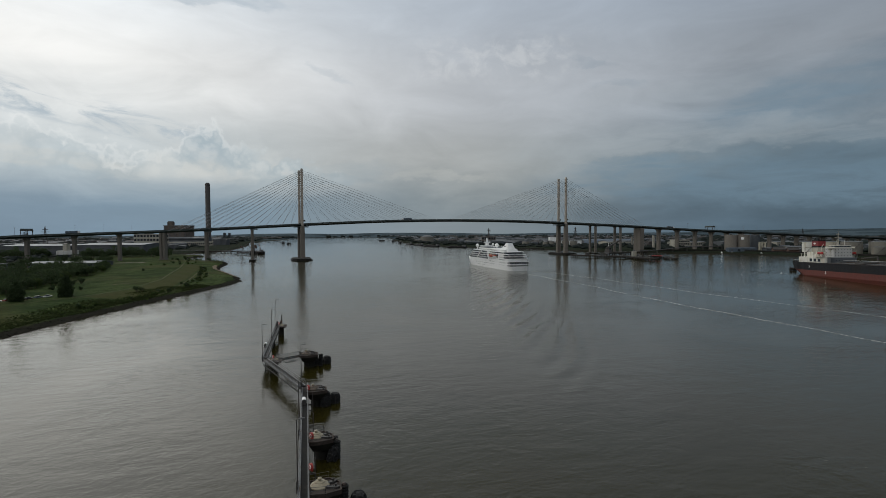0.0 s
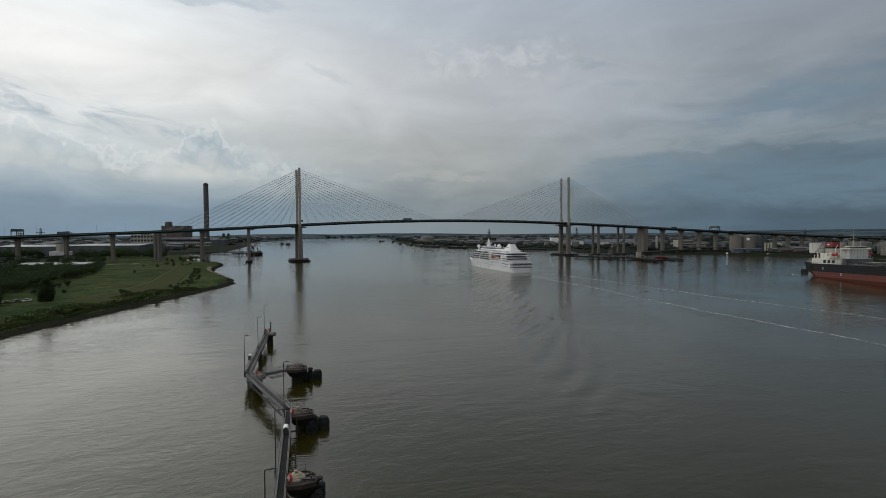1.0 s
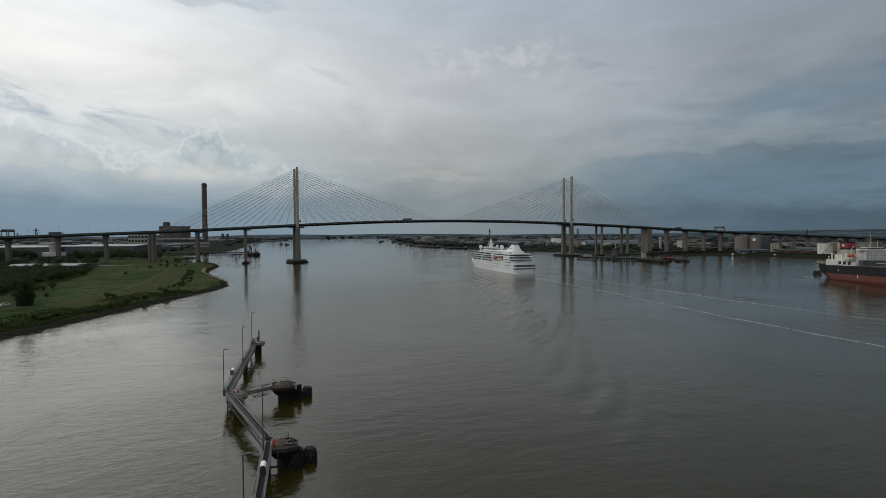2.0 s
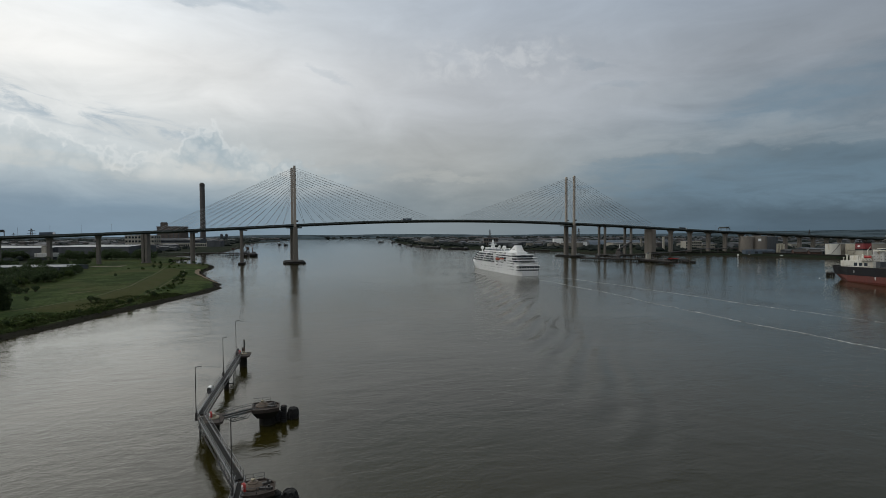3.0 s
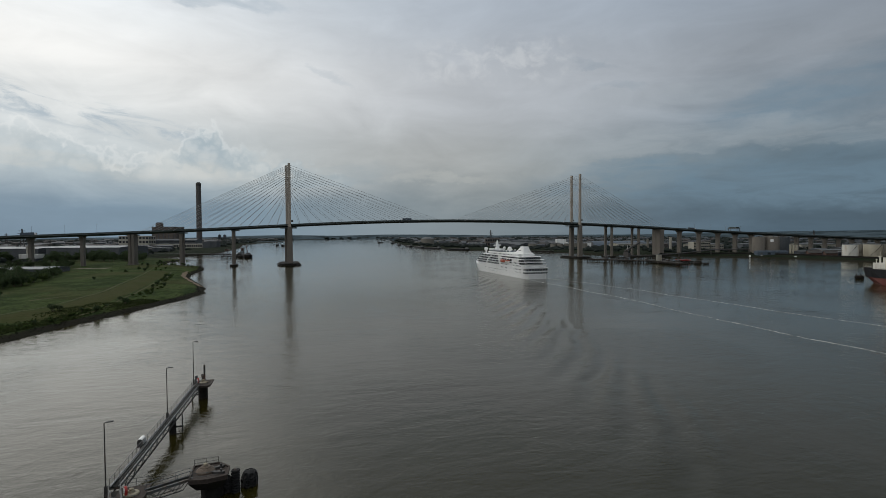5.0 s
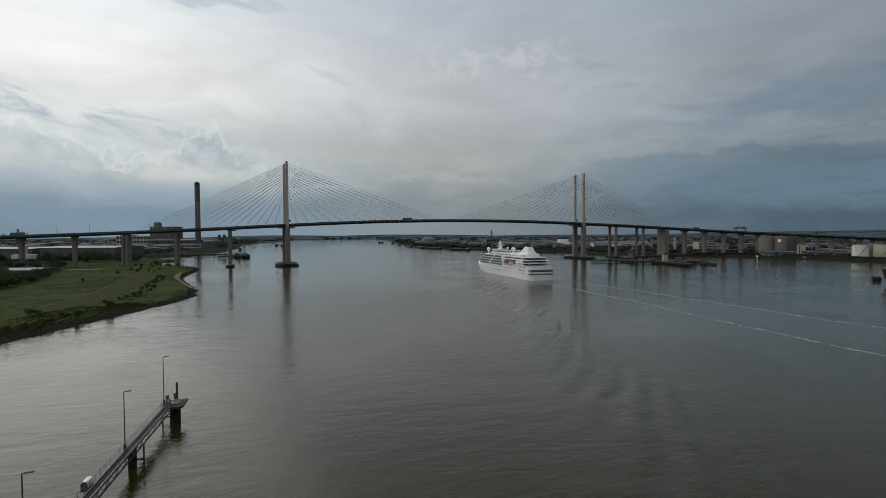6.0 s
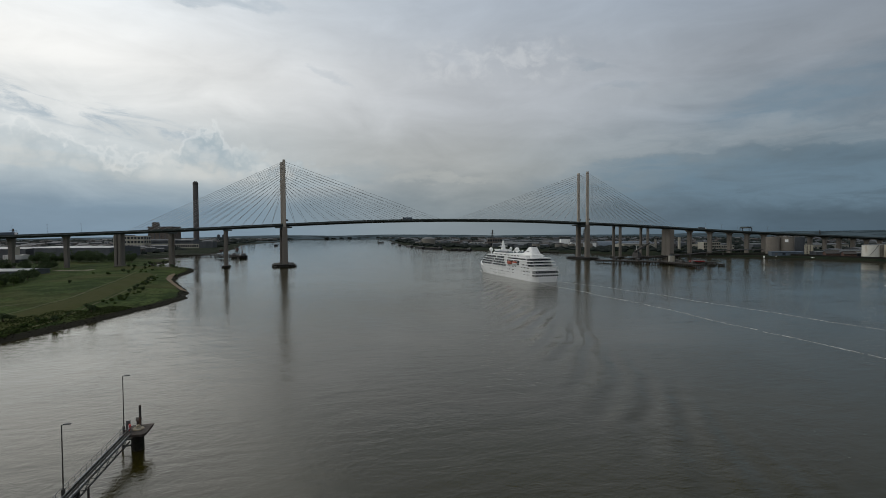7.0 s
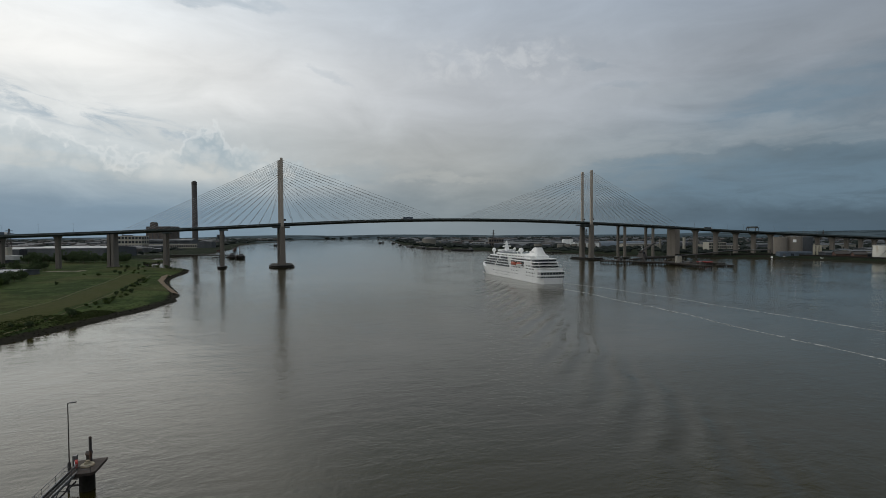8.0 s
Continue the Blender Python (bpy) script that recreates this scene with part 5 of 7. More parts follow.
# ---- product tanker ----
def tanker(m):
    ob = thing("tanker_ship", m, "black and red tanker with cream deckhouse lying in the river", "tanker ship")
    L, hb = 176.0, 15.5
    low, high = [], []
    for u in (0, 0.02, 0.06, 0.13, 0.25, 0.5, 0.75, 0.88, 0.95, 1.0):
        a = min(1.0, 0.35 + 0.65 * min(1, u / 0.13)) * (1 if u < 0.8 else max(0.03, 1 - ((u - 0.8) / 0.2) ** 2))
        b = min(1.0, 0.78 + 0.22 * min(1, u / 0.08)) * (1 if u < 0.84 else max(0.06, 1 - ((u - 0.84) / 0.16) ** 2))
        x = L * u
        mid = 0.25 * a + 0.75 * b
        low.append([(x + (4 if u == 0 else 0), y, z) for y, z in ((-hb * a * 0.8, -9), (hb * a * 0.8, -9), (hb * a, 0), (hb * mid, 4.6), (-hb * mid, 4.6), (-hb * a, 0))])
        high.append([(x, y, z) for y, z in ((-hb * mid, 4.6), (hb * mid, 4.6), (hb * b, 11.2), (-hb * b, 11.2))])
    part("lower_hull", Mesh().loft(low), RED_HULL, ob, "red anti-fouling paint")
    up = part("upper_hull", Mesh().loft(high), BLACK, ob, "black topsides")
    for s in (-1, 1):
        part("bulwark", Mesh().box(0.5, 14, s * hb * 0.79 - 0.15, s * hb * 0.79 + 0.15, 11.2, 12.3), BLACK, up)
    for s in (-1, 1):
        mark = Mesh().box(52.0, 52.7, s * hb - 0.05, s * hb + 0.05, 2.0, 4.4)
        part("draught_mark", mark, WHITE, up, "white draught mark")
        part("load_mark", Mesh().box(30.0, 30.6, s * hb - 0.05, s * hb + 0.05, 6.4, 8.6), WHITE, up)
    deck = part("main_deck", Mesh().box(14, L - 14, -hb + 0.4, hb - 0.4, 11.2, 11.35), DOLPHIN_DECK, ob, "reddish brown steel deck")
    # aft house, accommodation and bridge
    aft = part("engine_casing", Mesh().box(10, 46, -12.5, 12.5, 11.2, 16.2, 0.5).box(14, 38, -8, 8, 16.2, 20.4, 0.5).box(24, 34, -9.5, 9.5, 16.2, 18.6, 0.3), HOUSE_CREAM, ob, "cream engine casing")
    for s in (-1, 1):
        for i in range(3):
            part("vent_louvre", Mesh().box(26 + i * 5.5, 29.5 + i * 5.5, s * 12.5 - 0.06, s * 12.5 + 0.06, 12.2, 14.8), GLASS, aft)
    acc = part("accommodation", Mesh().box(39, 50, -7.5, 7.5, 16.1, 24.0, 0.3).box(38.7, 50.3, -7.8, 7.8, 18.8, 19.0).box(38.7, 50.3, -7.8, 7.8, 21.4, 21.6), HOUSE_GREY, ob, "white accommodation block")
    # dark grey here is painted shadow of the open deck below the block
    part("lower_house", Mesh().box(46.2, 51, -10.5, 10.5, 11.2, 16.1, 0.3), SHED_GREY, acc)
    bw = part("bridge_deck", Mesh().box(41, 50.5, -9.6, 9.6, 24.0, 24.3, 0.3).box(41.5, 50.2, -6.5, 6.5, 24.3, 26.4, 0.6), HOUSE_CREAM, acc, "white bridge with wings")
    part("bridge_windows", Mesh().box(41.4, 50.3, -6.6, 6.6, 25.0, 25.8, 0.6), GLASS, bw, "dark wheelhouse windows")
    pane = Mesh().box(-0.04, 0.04, -0.28, 0.28, -0.3, 0.3).data("window", GLASS)
    side = Mesh().box(-0.28, 0.28, -0.04, 0.04, -0.3, 0.3).data("window", GLASS)
    for z in (13.8, 17.6, 20.2, 22.7):
        for i in range(6):
            if z > 14:
                shared("window", pane, acc, pose(50.03, -6.1 + i * 2.45, z))
            else:
                shared("window", pane, acc, pose(51.03, -6.1 + i * 2.45, z))
        for s in (-1, 1):
            for i in range(3):
                if z > 16:
                    shared("window", side, acc, pose(41 + i * 3.2, s * 7.53, z))
    def stack(z0, z1, grow):
        return Mesh().loft([[(x, y, z) for x, y in ((13.6 - grow, -2.7), (14.4 - grow, -3.4 - grow), (22.6 + grow, -3.4 - grow), (23.4 + grow, -2.7), (23.4 + grow, 2.7), (22.6 + grow, 3.4 + grow), (14.4 - grow, 3.4 + grow), (13.6 - grow, 2.7))] for z in (z0, z1)])

    fun = part("funnel", stack(18.8, 26.0, 0.0), CREAM, ob, "cream funnel casing with a red band and black top")
    part("funnel_band", stack(26.0, 30.2, 0.05), FUNNEL_RED, fun, "red band")
    part("funnel_ring", stack(24.6, 26.0, 0.08), BLACK, fun, "black ring below the band")
    part("funnel_top", stack(30.2, 31.4, 0.0), BLACK, fun, "black funnel top")
    for s in (-1, 1):
        part("funnel_emblem", Mesh().add([(16.6, s * 3.56, 28.1), (18.5, s * 3.56, 29.0), (20.4, s * 3.56, 28.1), (18.5, s * 3.56, 27.2), (16.6, s * 3.2, 28.1), (18.5, s * 3.2, 29.0), (20.4, s * 3.2, 28.1), (18.5, s * 3.2, 27.2)],
                        [(0, 1, 2, 3), (7, 6, 5, 4), (0, 4, 5, 1), (1, 5, 6, 2), (2, 6, 7, 3), (3, 7, 4, 0)]), WHITE, fun, "plain white emblem")
    for i in range(4):
        part("exhaust_pipe", Mesh().tube((16 + i * 1.7, -1 + (i % 2) * 2, 31.2), (15.8 + i * 1.7, -1 + (i % 2) * 2, 33.2), 0.4, n=10), BLACK, fun)
    for i, (vx, vy, vh) in enumerate(((13, -9, 3.0), (26, -9, 2.4), (30, -8, 3.4), (34, 9, 2.6), (37, -9, 2.2), (13, 9, 3.0))):
        part("vent_cowl", Mesh().tube((vx, vy, 16.1), (vx, vy, 17.4 + vh), 0.6, n=10).box(vx - 0.9, vx + 0.9, vy - 0.9, vy + 0.9, 17.4 + vh, 18.2 + vh, 0.2), HOUSE_CREAM, aft)
    part("boat_deck", Mesh().box(34, 46, -14.6, 14.6, 16.2, 16.5), CREAM, aft)
    part("aft_gantry", Mesh().beam((12, -8, 16.1), (12, -8, 24.5), 0.5, 0.5).beam((12, 8, 16.1), (12, 8, 24.5), 0.5, 0.5).beam((12, -8, 24.5), (12, 8, 24.5), 0.5, 0.5), CREAM, aft)
    mst = part("radar_mast", Mesh().tube((44, 0, 26.2), (44, 0, 37.5), 0.6, 0.25, n=8).box(43.4, 44.6, -2.6, 2.6, 33.0, 33.4).box(43.6, 44.4, -1.6, 1.6, 35.4, 35.7), CREAM, ob, "cream radar mast")
    part("antenna", Mesh().tube((44, 0, 37.5), (44, 0, 41), 0.08, n=6).tube((47, -6, 26), (47, -6, 33), 0.06, n=6), STEEL, mst)
    for s in (-1, 1):
        lb = Mesh().loft([[(42.0 + xx, s * 13.4 + a * w, 19.2 + b) for a, b in ((-1, 0.5), (-0.7, -0.6), (0.7, -0.6), (1, 0.5), (0.6, 1.5), (-0.6, 1.5))] for xx, w in ((-3.6, 0.3), (-2.4, 1.2), (2.4, 1.2), (3.6, 0.3))])
        lbo = part("lifeboat", lb, RED, ob, "enclosed red lifeboat")
        part("davit", Mesh().beam((39.1, s * 11.4, 16.2), (39.1, s * 14.2, 21.8), 0.4, 0.4).beam((44.9, s * 11.4, 16.2), (44.9, s * 14.2, 21.8), 0.4, 0.4), CREAM, lbo)
    # deck pipes, manifold crane, rails
    for y in (-5, -3, -1, 1, 3, 5):
        part("cargo_pipe", Mesh().tube((61, y, 12.3), (L - 22, y, 12.3), 0.32, n=8), DOLPHIN_DECK if y % 3 else STEEL_DARK, deck)
    for i in range(10):
        part("pipe_support", Mesh().box(63 + i * 9.6, 63.4 + i * 9.6, -6, 6, 11.35, 12.0), STEEL_DARK, deck)
    part("manifold", Mesh().box(84, 94, -14, 14, 11.8, 13.2), STEEL_DARK, deck)
    cr = part("hose_crane", Mesh().tube((88, 0, 11.3), (88, 0, 17.5), 0.7, 0.5, n=10).beam((88, 0, 17.5), (74, -2, 16), 0.6, 0.7), STEEL_DARK, ob, "dark hose handling crane")
    for s in (-1, 1):
        part("deck_rail", Mesh().tube((14, s * 15.2, 12.3), (L - 30, s * 15.2, 12.3), 0.06, n=5), STEEL, deck)
        part("fire_main", Mesh().tube((61, s * 12, 11.9), (L - 30, s * 12, 11.9), 0.22, n=8), STEEL, deck)
    # aft clutter: mooring gear, rails, ladders, lockers and posts round the house
    for s in (-1, 1):
        for i in range(8):
            part("stanchion", Mesh().tube((1.5 + i * 1.6, s * 11.6, 11.2), (1.5 + i * 1.6, s * 11.6, 13.2), 0.07, n=5), HOUSE_GREY, aft)
        part("stern_rail", Mesh().tube((1.0, s * 11.6, 13.2), (14.0, s * 11.6, 13.2), 0.07, n=5), HOUSE_GREY, aft)
        for z in (17.3, 18.2):
            part("boat_deck_rail", Mesh().tube((34, s * 14.4, z), (46, s * 14.4, z), 0.06, n=5), HOUSE_GREY, aft)
        for i in range(7):
            part("stanchion", Mesh().tube((34 + i * 2, s * 14.4, 16.5), (34 + i * 2, s * 14.4, 18.2), 0.06, n=5), HOUSE_GREY, aft)
        part("bridge_wing_rail", Mesh().box(42, 50, s * 9.5 - 0.08, s * 9.5 + 0.08, 24.3, 25.3), HOUSE_CREAM, bw)
        part("wing_support", Mesh().beam((46, s * 7.4, 21.4), (46, s * 9.4, 24.0), 0.4, 0.4), HOUSE_CREAM, acc)
        part("side_ladder", Mesh().beam((38.8, s * 9.0, 16.5), (34.8, s * 9.0, 20.4), 0.7, 0.18), STEEL, aft)
        for x_ in (12.0, 20.0, 28.5, 34.0):
            part("goose_neck_vent", Mesh().tube((x_, s * 11.0, 16.2), (x_, s * 11.0, 18.4), 0.28, n=8).box(x_ - 0.5, x_ + 0.5, s * 11.0 - 0.4, s * 11.0 + 0.4, 18.4, 19.0, 0.1), HOUSE_CREAM, aft)
    part("winch", Mesh().tube((4.0, -2.5, 12.4), (4.0, 2.5, 12.4), 0.8, n=12).box(3.0, 5.0, -3.4, -2.6, 11.2, 13.2).box(3.0, 5.0, 2.6, 3.4, 11.2, 13.2), STEEL_DARK, aft)
    part("provision_crane", Mesh().tube((30, -5, 18.6), (30, -5, 25.0), 0.4, 0.3, n=8).beam((30, -5, 24.6), (36, -7, 27.6), 0.3, 0.4), HOUSE_CREAM, aft, "cream provision crane")
    for y_ in (-3.2, 3.2):
        part("signal_post", Mesh().tube((47, y_, 26.4), (47, y_, 31.0), 0.1, n=6), HOUSE_CREAM, bw)
    for z, hw in ((36.2, 1.8), (38.6, 1.1)):
        part("yard", Mesh().tube((44, -hw, z), (44, hw, z), 0.12, n=6), CREAM, mst)
    part("catwalk", Mesh().box(51, L - 24, -0.9, 0.9, 13.6, 13.8), HOUSE_GREY, deck, "pale catwalk above the deck pipes")
    for i in range(24):
        part("catwalk_leg", Mesh().beam((54 + i * 4.1, 0, 11.3), (54 + i * 4.1, 0, 13.6), 0.2, 0.2), STEEL, deck)
    for s in (-1, 1):
        for i in range(22):
            part("deck_stanchion", Mesh().tube((52 + i * 4.2, s * 15.2, 11.2), (52 + i * 4.2, s * 15.2, 12.4), 0.06, n=5), STEEL, deck)
    for i in range(6):
        part("tank_hatch", Mesh().lathe([(0.9, 0), (0.9, 1.1), (1.05, 1.1), (1.05, 1.35), (0.2, 1.5)], 12, (60 + i * 16, 8.5 if i % 2 else -8.5, 11.35)), STEEL_DARK, deck)
    part("rudder", Mesh().box(-3.2, -0.4, -0.5, 0.5, -3, 4.2, 0.2), BLACK, ob)
    return ob


tanker(pose(467.0, 353.0, TIDE, 0, 0, math.degrees(math.atan2(-0.92, -0.39))) @ pose(0, 15.0, 0, 0, -1.7, 0))


# ---- wakes ----
def foam_line(pts, w, label, seed):
    r = random.Random(seed)
    me = Mesh()
    for (ax, ay), (bx, by) in zip(pts, pts[1:]):
        L = math.hypot(bx - ax, by - ay)
        n = int(L / 1.6)
        ux, uy = (bx - ax) / L, (by - ay) / L
        for i in range(n):
            if r.random() < 0.22 + 0.2 * math.sin(i * 0.07 + seed):
                continue
            c = i * 1.6 + r.uniform(-0.6, 0.6)
            off = r.uniform(-0.35, 0.35) + 0.8 * math.sin(c * 0.11)
            x, y = ax + ux * c - uy * off, ay + uy * c + ux * off
            ln, hw = r.uniform(0.7, 2.1), w * r.uniform(0.10, 0.42)
            k = 7
            lo = []
            for j in range(k):
                a = 2 * math.pi * j / k
                q = r.uniform(0.6, 1.2)
                px, py = math.cos(a) * ln * q, math.sin(a) * hw * q
                lo.append((x + ux * px - uy * py, y + uy * px + ux * py))
            me.prism(lo, TIDE - 0.05, TIDE + 0.03)
    return solid("wake_foam", me, FOAM, label, "wake", kind="stuff")


foam_line([(233, 478), (232, 420), (227, 329), (218, 258), (215, 208), (214, 170), (212, 90)], 1.3, "thin white foam line trailing behind the cruise ship", 3)
foam_line([(254, 476), (262, 440), (267, 383), (267, 307), (268, 245), (272, 200), (278, 110)], 0.9, "thin white foam line trailing behind the cruise ship", 4)
foam_line([(231.0, 482), (233.0, 530), (235.5, 580), (240, 606), (247, 626)], 2.4, "white bow wave along the cruise ship's side", 5)
foam_line([(458, 348), (460, 356), (470, 362)], 1.2, "white wash at the tanker's stern", 6)

# ---- buildings and tanks on the banks ----
def shed(x, y, L, W, h, yaw, wall, roof, label, pitch=0.12, category="warehouse", group="", bays=0, z=None):
    """Long building on its ground with a low gabled roof, door bays on the river side."""
    g = gz(x, y) if z is None else z
    ob = thing("warehouse" if category == "warehouse" else category.replace(" ", "_"), pose(x, y, g, 0, 0, yaw), label, category, group)
    rise = pitch * W / 2
    wl = part("wall_shell", Mesh().gable(-L / 2, L / 2, -W / 2, W / 2, -2, h, h + rise), wall, ob)
    part("roof", Mesh().roof(-L / 2, L / 2, -W / 2, W / 2, h, h + rise, 0.4, 0.7), roof, ob)
    part("ridge_cap", Mesh().box(-L / 2, L / 2, -0.5, 0.5, h + rise + 0.3, h + rise + 0.6), roof, ob)
    for i in range(bays):
        cx = -L / 2 + L * (i + 0.5) / bays
        part("door", Mesh().box(cx - 2.2, cx + 2.2, -W / 2 - 0.12, -W / 2 + 0.1, 0, min(4.5, h * 0.7)), GLASS if i % 3 == 1 else SHED_GREY, wl, "loading door")
    return ob


def flat_block(name, x, y, L, W, h, yaw, wall, label, category="building", rows=0, cols=0, group=""):
    """Flat-roofed block with a parapet and rows of windows on the river side and one end."""
    g = gz(x, y)
    ob = thing(name, pose(x, y, g, 0, 0, yaw), label, category, group)
    wl = part("wall_shell", Mesh().box(-L / 2, L / 2, -W / 2, W / 2, -2, h).box(-L / 2 - 0.15, L / 2 + 0.15, -W / 2 - 0.15, W / 2 + 0.15, h, h + 0.8), wall, ob)
    part("roof_plant", Mesh().box(-L * 0.2, L * 0.05, -W * 0.25, W * 0.2, h + 0.8, h + 2.6), SHED_GREY, ob)
    if rows:
        me = Mesh().box(-L / cols * 0.34, L / cols * 0.34, -0.06, 0.06, -h / rows * 0.26, h / rows * 0.26).data("window", GLASS)
        for r in range(rows):
            for c in range(cols):
                shared("window", me, wl, pose(-L / 2 + L * (c + 0.5) / cols, -W / 2 - 0.06, h * (r + 0.55) / rows))
        n = max(1, int(cols * W / L))
        for r in range(rows):
            for c in range(n):
                shared("window", me, wl, pose(L / 2 + 0.06, -W / 2 + W * (c + 0.5) / n, h * (r + 0.55) / rows, 0, 0, 90))
    return ob


def tank(x, y, r, h, mt, label, category="storage tank", group="storage tanks", dome=0.10, stair=True, z=None):
    g = gz(x, y) if z is None else z
    ob = thing("storage_tank", pose(x, y, g), label, category, group)
    part("shell", Mesh().lathe([(r, -1.5), (r, h)], 40), mt, ob)
    part("wind_girder", Mesh().lathe([(r + 0.25, h - 0.5), (r + 0.25, h - 0.2)], 40), mt, ob)
    part("roof", Mesh().lathe([(r, h), (r * 0.96, h + 0.25), (r * 0.6, h + r * dome * 0.7), (r * 0.2, h + r * dome), (0.3, h + r * dome + 0.1)], 40), SHED_ROOF if mt is not SILO else SILO, ob)
    if stair:
        st = Mesh()
        n = 26
        for i in range(n):
            a = math.radians(190 + 75 * i / n)
            a2 = math.radians(190 + 75 * (i + 1) / n)
            st.beam((math.cos(a) * (r + 0.5), math.sin(a) * (r + 0.5), h * i / n), (math.cos(a2) * (r + 0.5), math.sin(a2) * (r + 0.5), h * (i + 1) / n), 0.8, 0.25)
        part("stair", st, STEEL_DARK, ob, "spiral stair on the shell")
    rl = Mesh().torus((0, 0, h + 1.1), (0, 0, 1), r - 0.1, 0.06, 32, 4)
    part("roof_rail", rl, STEEL, ob)
    return ob


# power station on the south bank
g0 = 5.0
ps = thing("power_station", pose(-310, 1945, g0, 0, 0, -18), "large brown boiler house of a power station with dark hall", "power station")
part("boiler_house", Mesh().box(-37, 40, -28, 28, -2, 63, 0.5).box(-37.6, 40.6, -28.6, 28.6, 62.0, 64.2), BROWN_CLAD, ps, "tall brown clad block")
part("plant_tower", Mesh().box(-32, -17, -14, 6, 64, 76, 0.4).box(-30, -19, -12, 4, 76, 78.5), BROWN_CLAD, ps)
for i in range(5):
    part("cladding_rib", Mesh().box(-34 + i * 17, -32 + i * 17, -28.8, -28, 2, 61), SHED_GREY, ps)
th = part("turbine_hall", Mesh().gable(-20, 128, -76, -34, -2, 21, 25), SHED_GREY, ps, "dark turbine hall")
part("vent_strip", Mesh().box(-18, 126, -76.3, -76, 14, 17), GLASS, th)
ch = thing("power_station_chimney", pose(-225, 2017, 5), "very tall grey-brown concrete chimney with a dark top", "chimney")
part("shaft", Mesh().lathe([(9.6, -2), (9.0, 60), (8.5, 130), (8.4, 206)], 28), CHIMNEY, ch)
part("top_band", Mesh().lathe([(8.6, 206), (8.6, 216), (7.4, 217)], 28), STEEL_DARK, ch, "dark painted top band")
for i in range(4):
    a = math.pi / 4 + i * math.pi / 2
    part("flue", Mesh().tube((3.6 * math.cos(a), 3.6 * math.sin(a), 216), (3.6 * math.cos(a), 3.6 * math.sin(a), 219.5), 2.4, n=14), STEEL_DARK, ch)
part("base_house", Mesh().box(-22, 18, -30, -9, -2, 12), SILO, ch)
flat_block("office_building", -353, 1740, 86, 34, 35, -18.6, CREAM, "pale power station office block with rows of windows", rows=3, cols=9)
flat_block("annexe_building", -230, 1700, 150, 22, 11, -18.6, CREAM, "low pale annexe building with a row of windows", rows=1, cols=24)
flat_block("annexe_building", -150, 1672, 40, 26, 17, -18.6, SHED_GREY, "grey annexe building at the power station", rows=0)

# two tower blocks far up the river
for x, y in ((-296, 3475), (-268, 3482)):
    flat_block("tower_block", x, y, 13, 13, 36, -18, SHED_GREY, "distant grey tower block above the plain", rows=8, cols=3, group="tower blocks")

# long sheds behind the viaduct
for x, y, L, h, wl, lb in ((-410, 1146, 130, 15, SHED_GREY, "long dark grey distribution warehouse with a pale roof"), (-276, 1100, 126, 16, SHED_GREY, "long grey distribution warehouse with a pale roof"),
                           (-560, 1195, 120, 14, SHED_GREY, "long grey distribution warehouse with a pale roof")):
    shed(x, y + 30, L, 84, h, -18.9, wl, WHITE_ROOF, lb, pitch=0.06, group="south bank warehouses", bays=int(L / 14))
# dark ground block stands in for the shade under the raised white floor
pv = flat_block("pavilion", -315, 966, 22, 13, 4.2, -20, SHED_GREY, "white flat-topped pavilion with stair tower, shade below built as a dark block", rows=0)
part("upper_floor", Mesh().prism([(15 * math.copysign(abs(math.cos(a)) ** 0.6, math.cos(a)), 10 * math.copysign(abs(math.sin(a)) ** 0.6, math.sin(a))) for a in [2 * math.pi * (i + 0.5) / 24 for i in range(24)]], 4.2, 10.2), HOUSE_GREY, pv, "white projecting upper floor")
part("stair_tower", Mesh().box(-5, 2, -4, 4, 10.2, 21, 0.3).box(-5.4, 2.4, -4.4, 4.4, 20.6, 21.4), CREAM, pv, "plain white stair tower")
for x, y, L, W in ((-222, 692, 74, 34), (-292, 660, 50, 30), (-268, 600, 46, 24), (-330, 560, 60, 30)):
    shed(x, y, L, W, 4.6, -12, SHED_GREY, WHITE_ROOF, "low industrial unit with a pale sheet roof among trees", pitch=0.08, group="industrial units", bays=5)

# silos, tanks and sheds on the north bank
# the rear silo's shade is put into its colour: dark grey instead of buff
for x, y, r, h, lb in ((799, 717, 9.9, 27.5, "tall buff concrete storage silo on the river bank"), (819, 709.6, 11.4, 28.0, "tall buff concrete storage silo with a white sign board"), (859, 722, 11.6, 28, "concrete storage silo behind others, coloured dark for shade")):
    t_ob = tank(x, y, r, h, SILO if r < 11.5 else SHED_GREY, lb, "silo", "silos", 0.04, stair=False)
    if r == 11.4:
        part("sign_board", Mesh().box(-2.3, 2.3, -0.6, 0.1, 19.5, 24), WHITE, t_ob, "plain white sign board").matrix_basis = pose(-8.58, -7.55, 0, 0, 0, -48.6)
    part("head_frame", Mesh().box(-1.2, 1.2, -1.2, 1.2, h, h + 2.4).tube((3, 0, h), (3, 0, h + 2.8), 0.3, n=8), STEEL_DARK, t_ob)
for i in range(3):
    tank(842 + i * 4.4, 694 - i * 2, 1.7, 15, TANK_CREAM, "slim white vertical process tank", stair=False)
shed(789, 687, 44, 16, 5.0, -30, SHED_BLUE, SHED_BLUE, "blue-grey sheet metal shed by the river", bays=4)
shed(835, 655, 40, 20, 5.0, -30, SHED_GREY, SHED_ROOF, "grey waterside shed with a pale roof", bays=4)
shed(815, 636, 18, 10, 4.2, -30, BRICK_RED, TILE_ROOF, "small red brick waterside house", 0.7, "house")
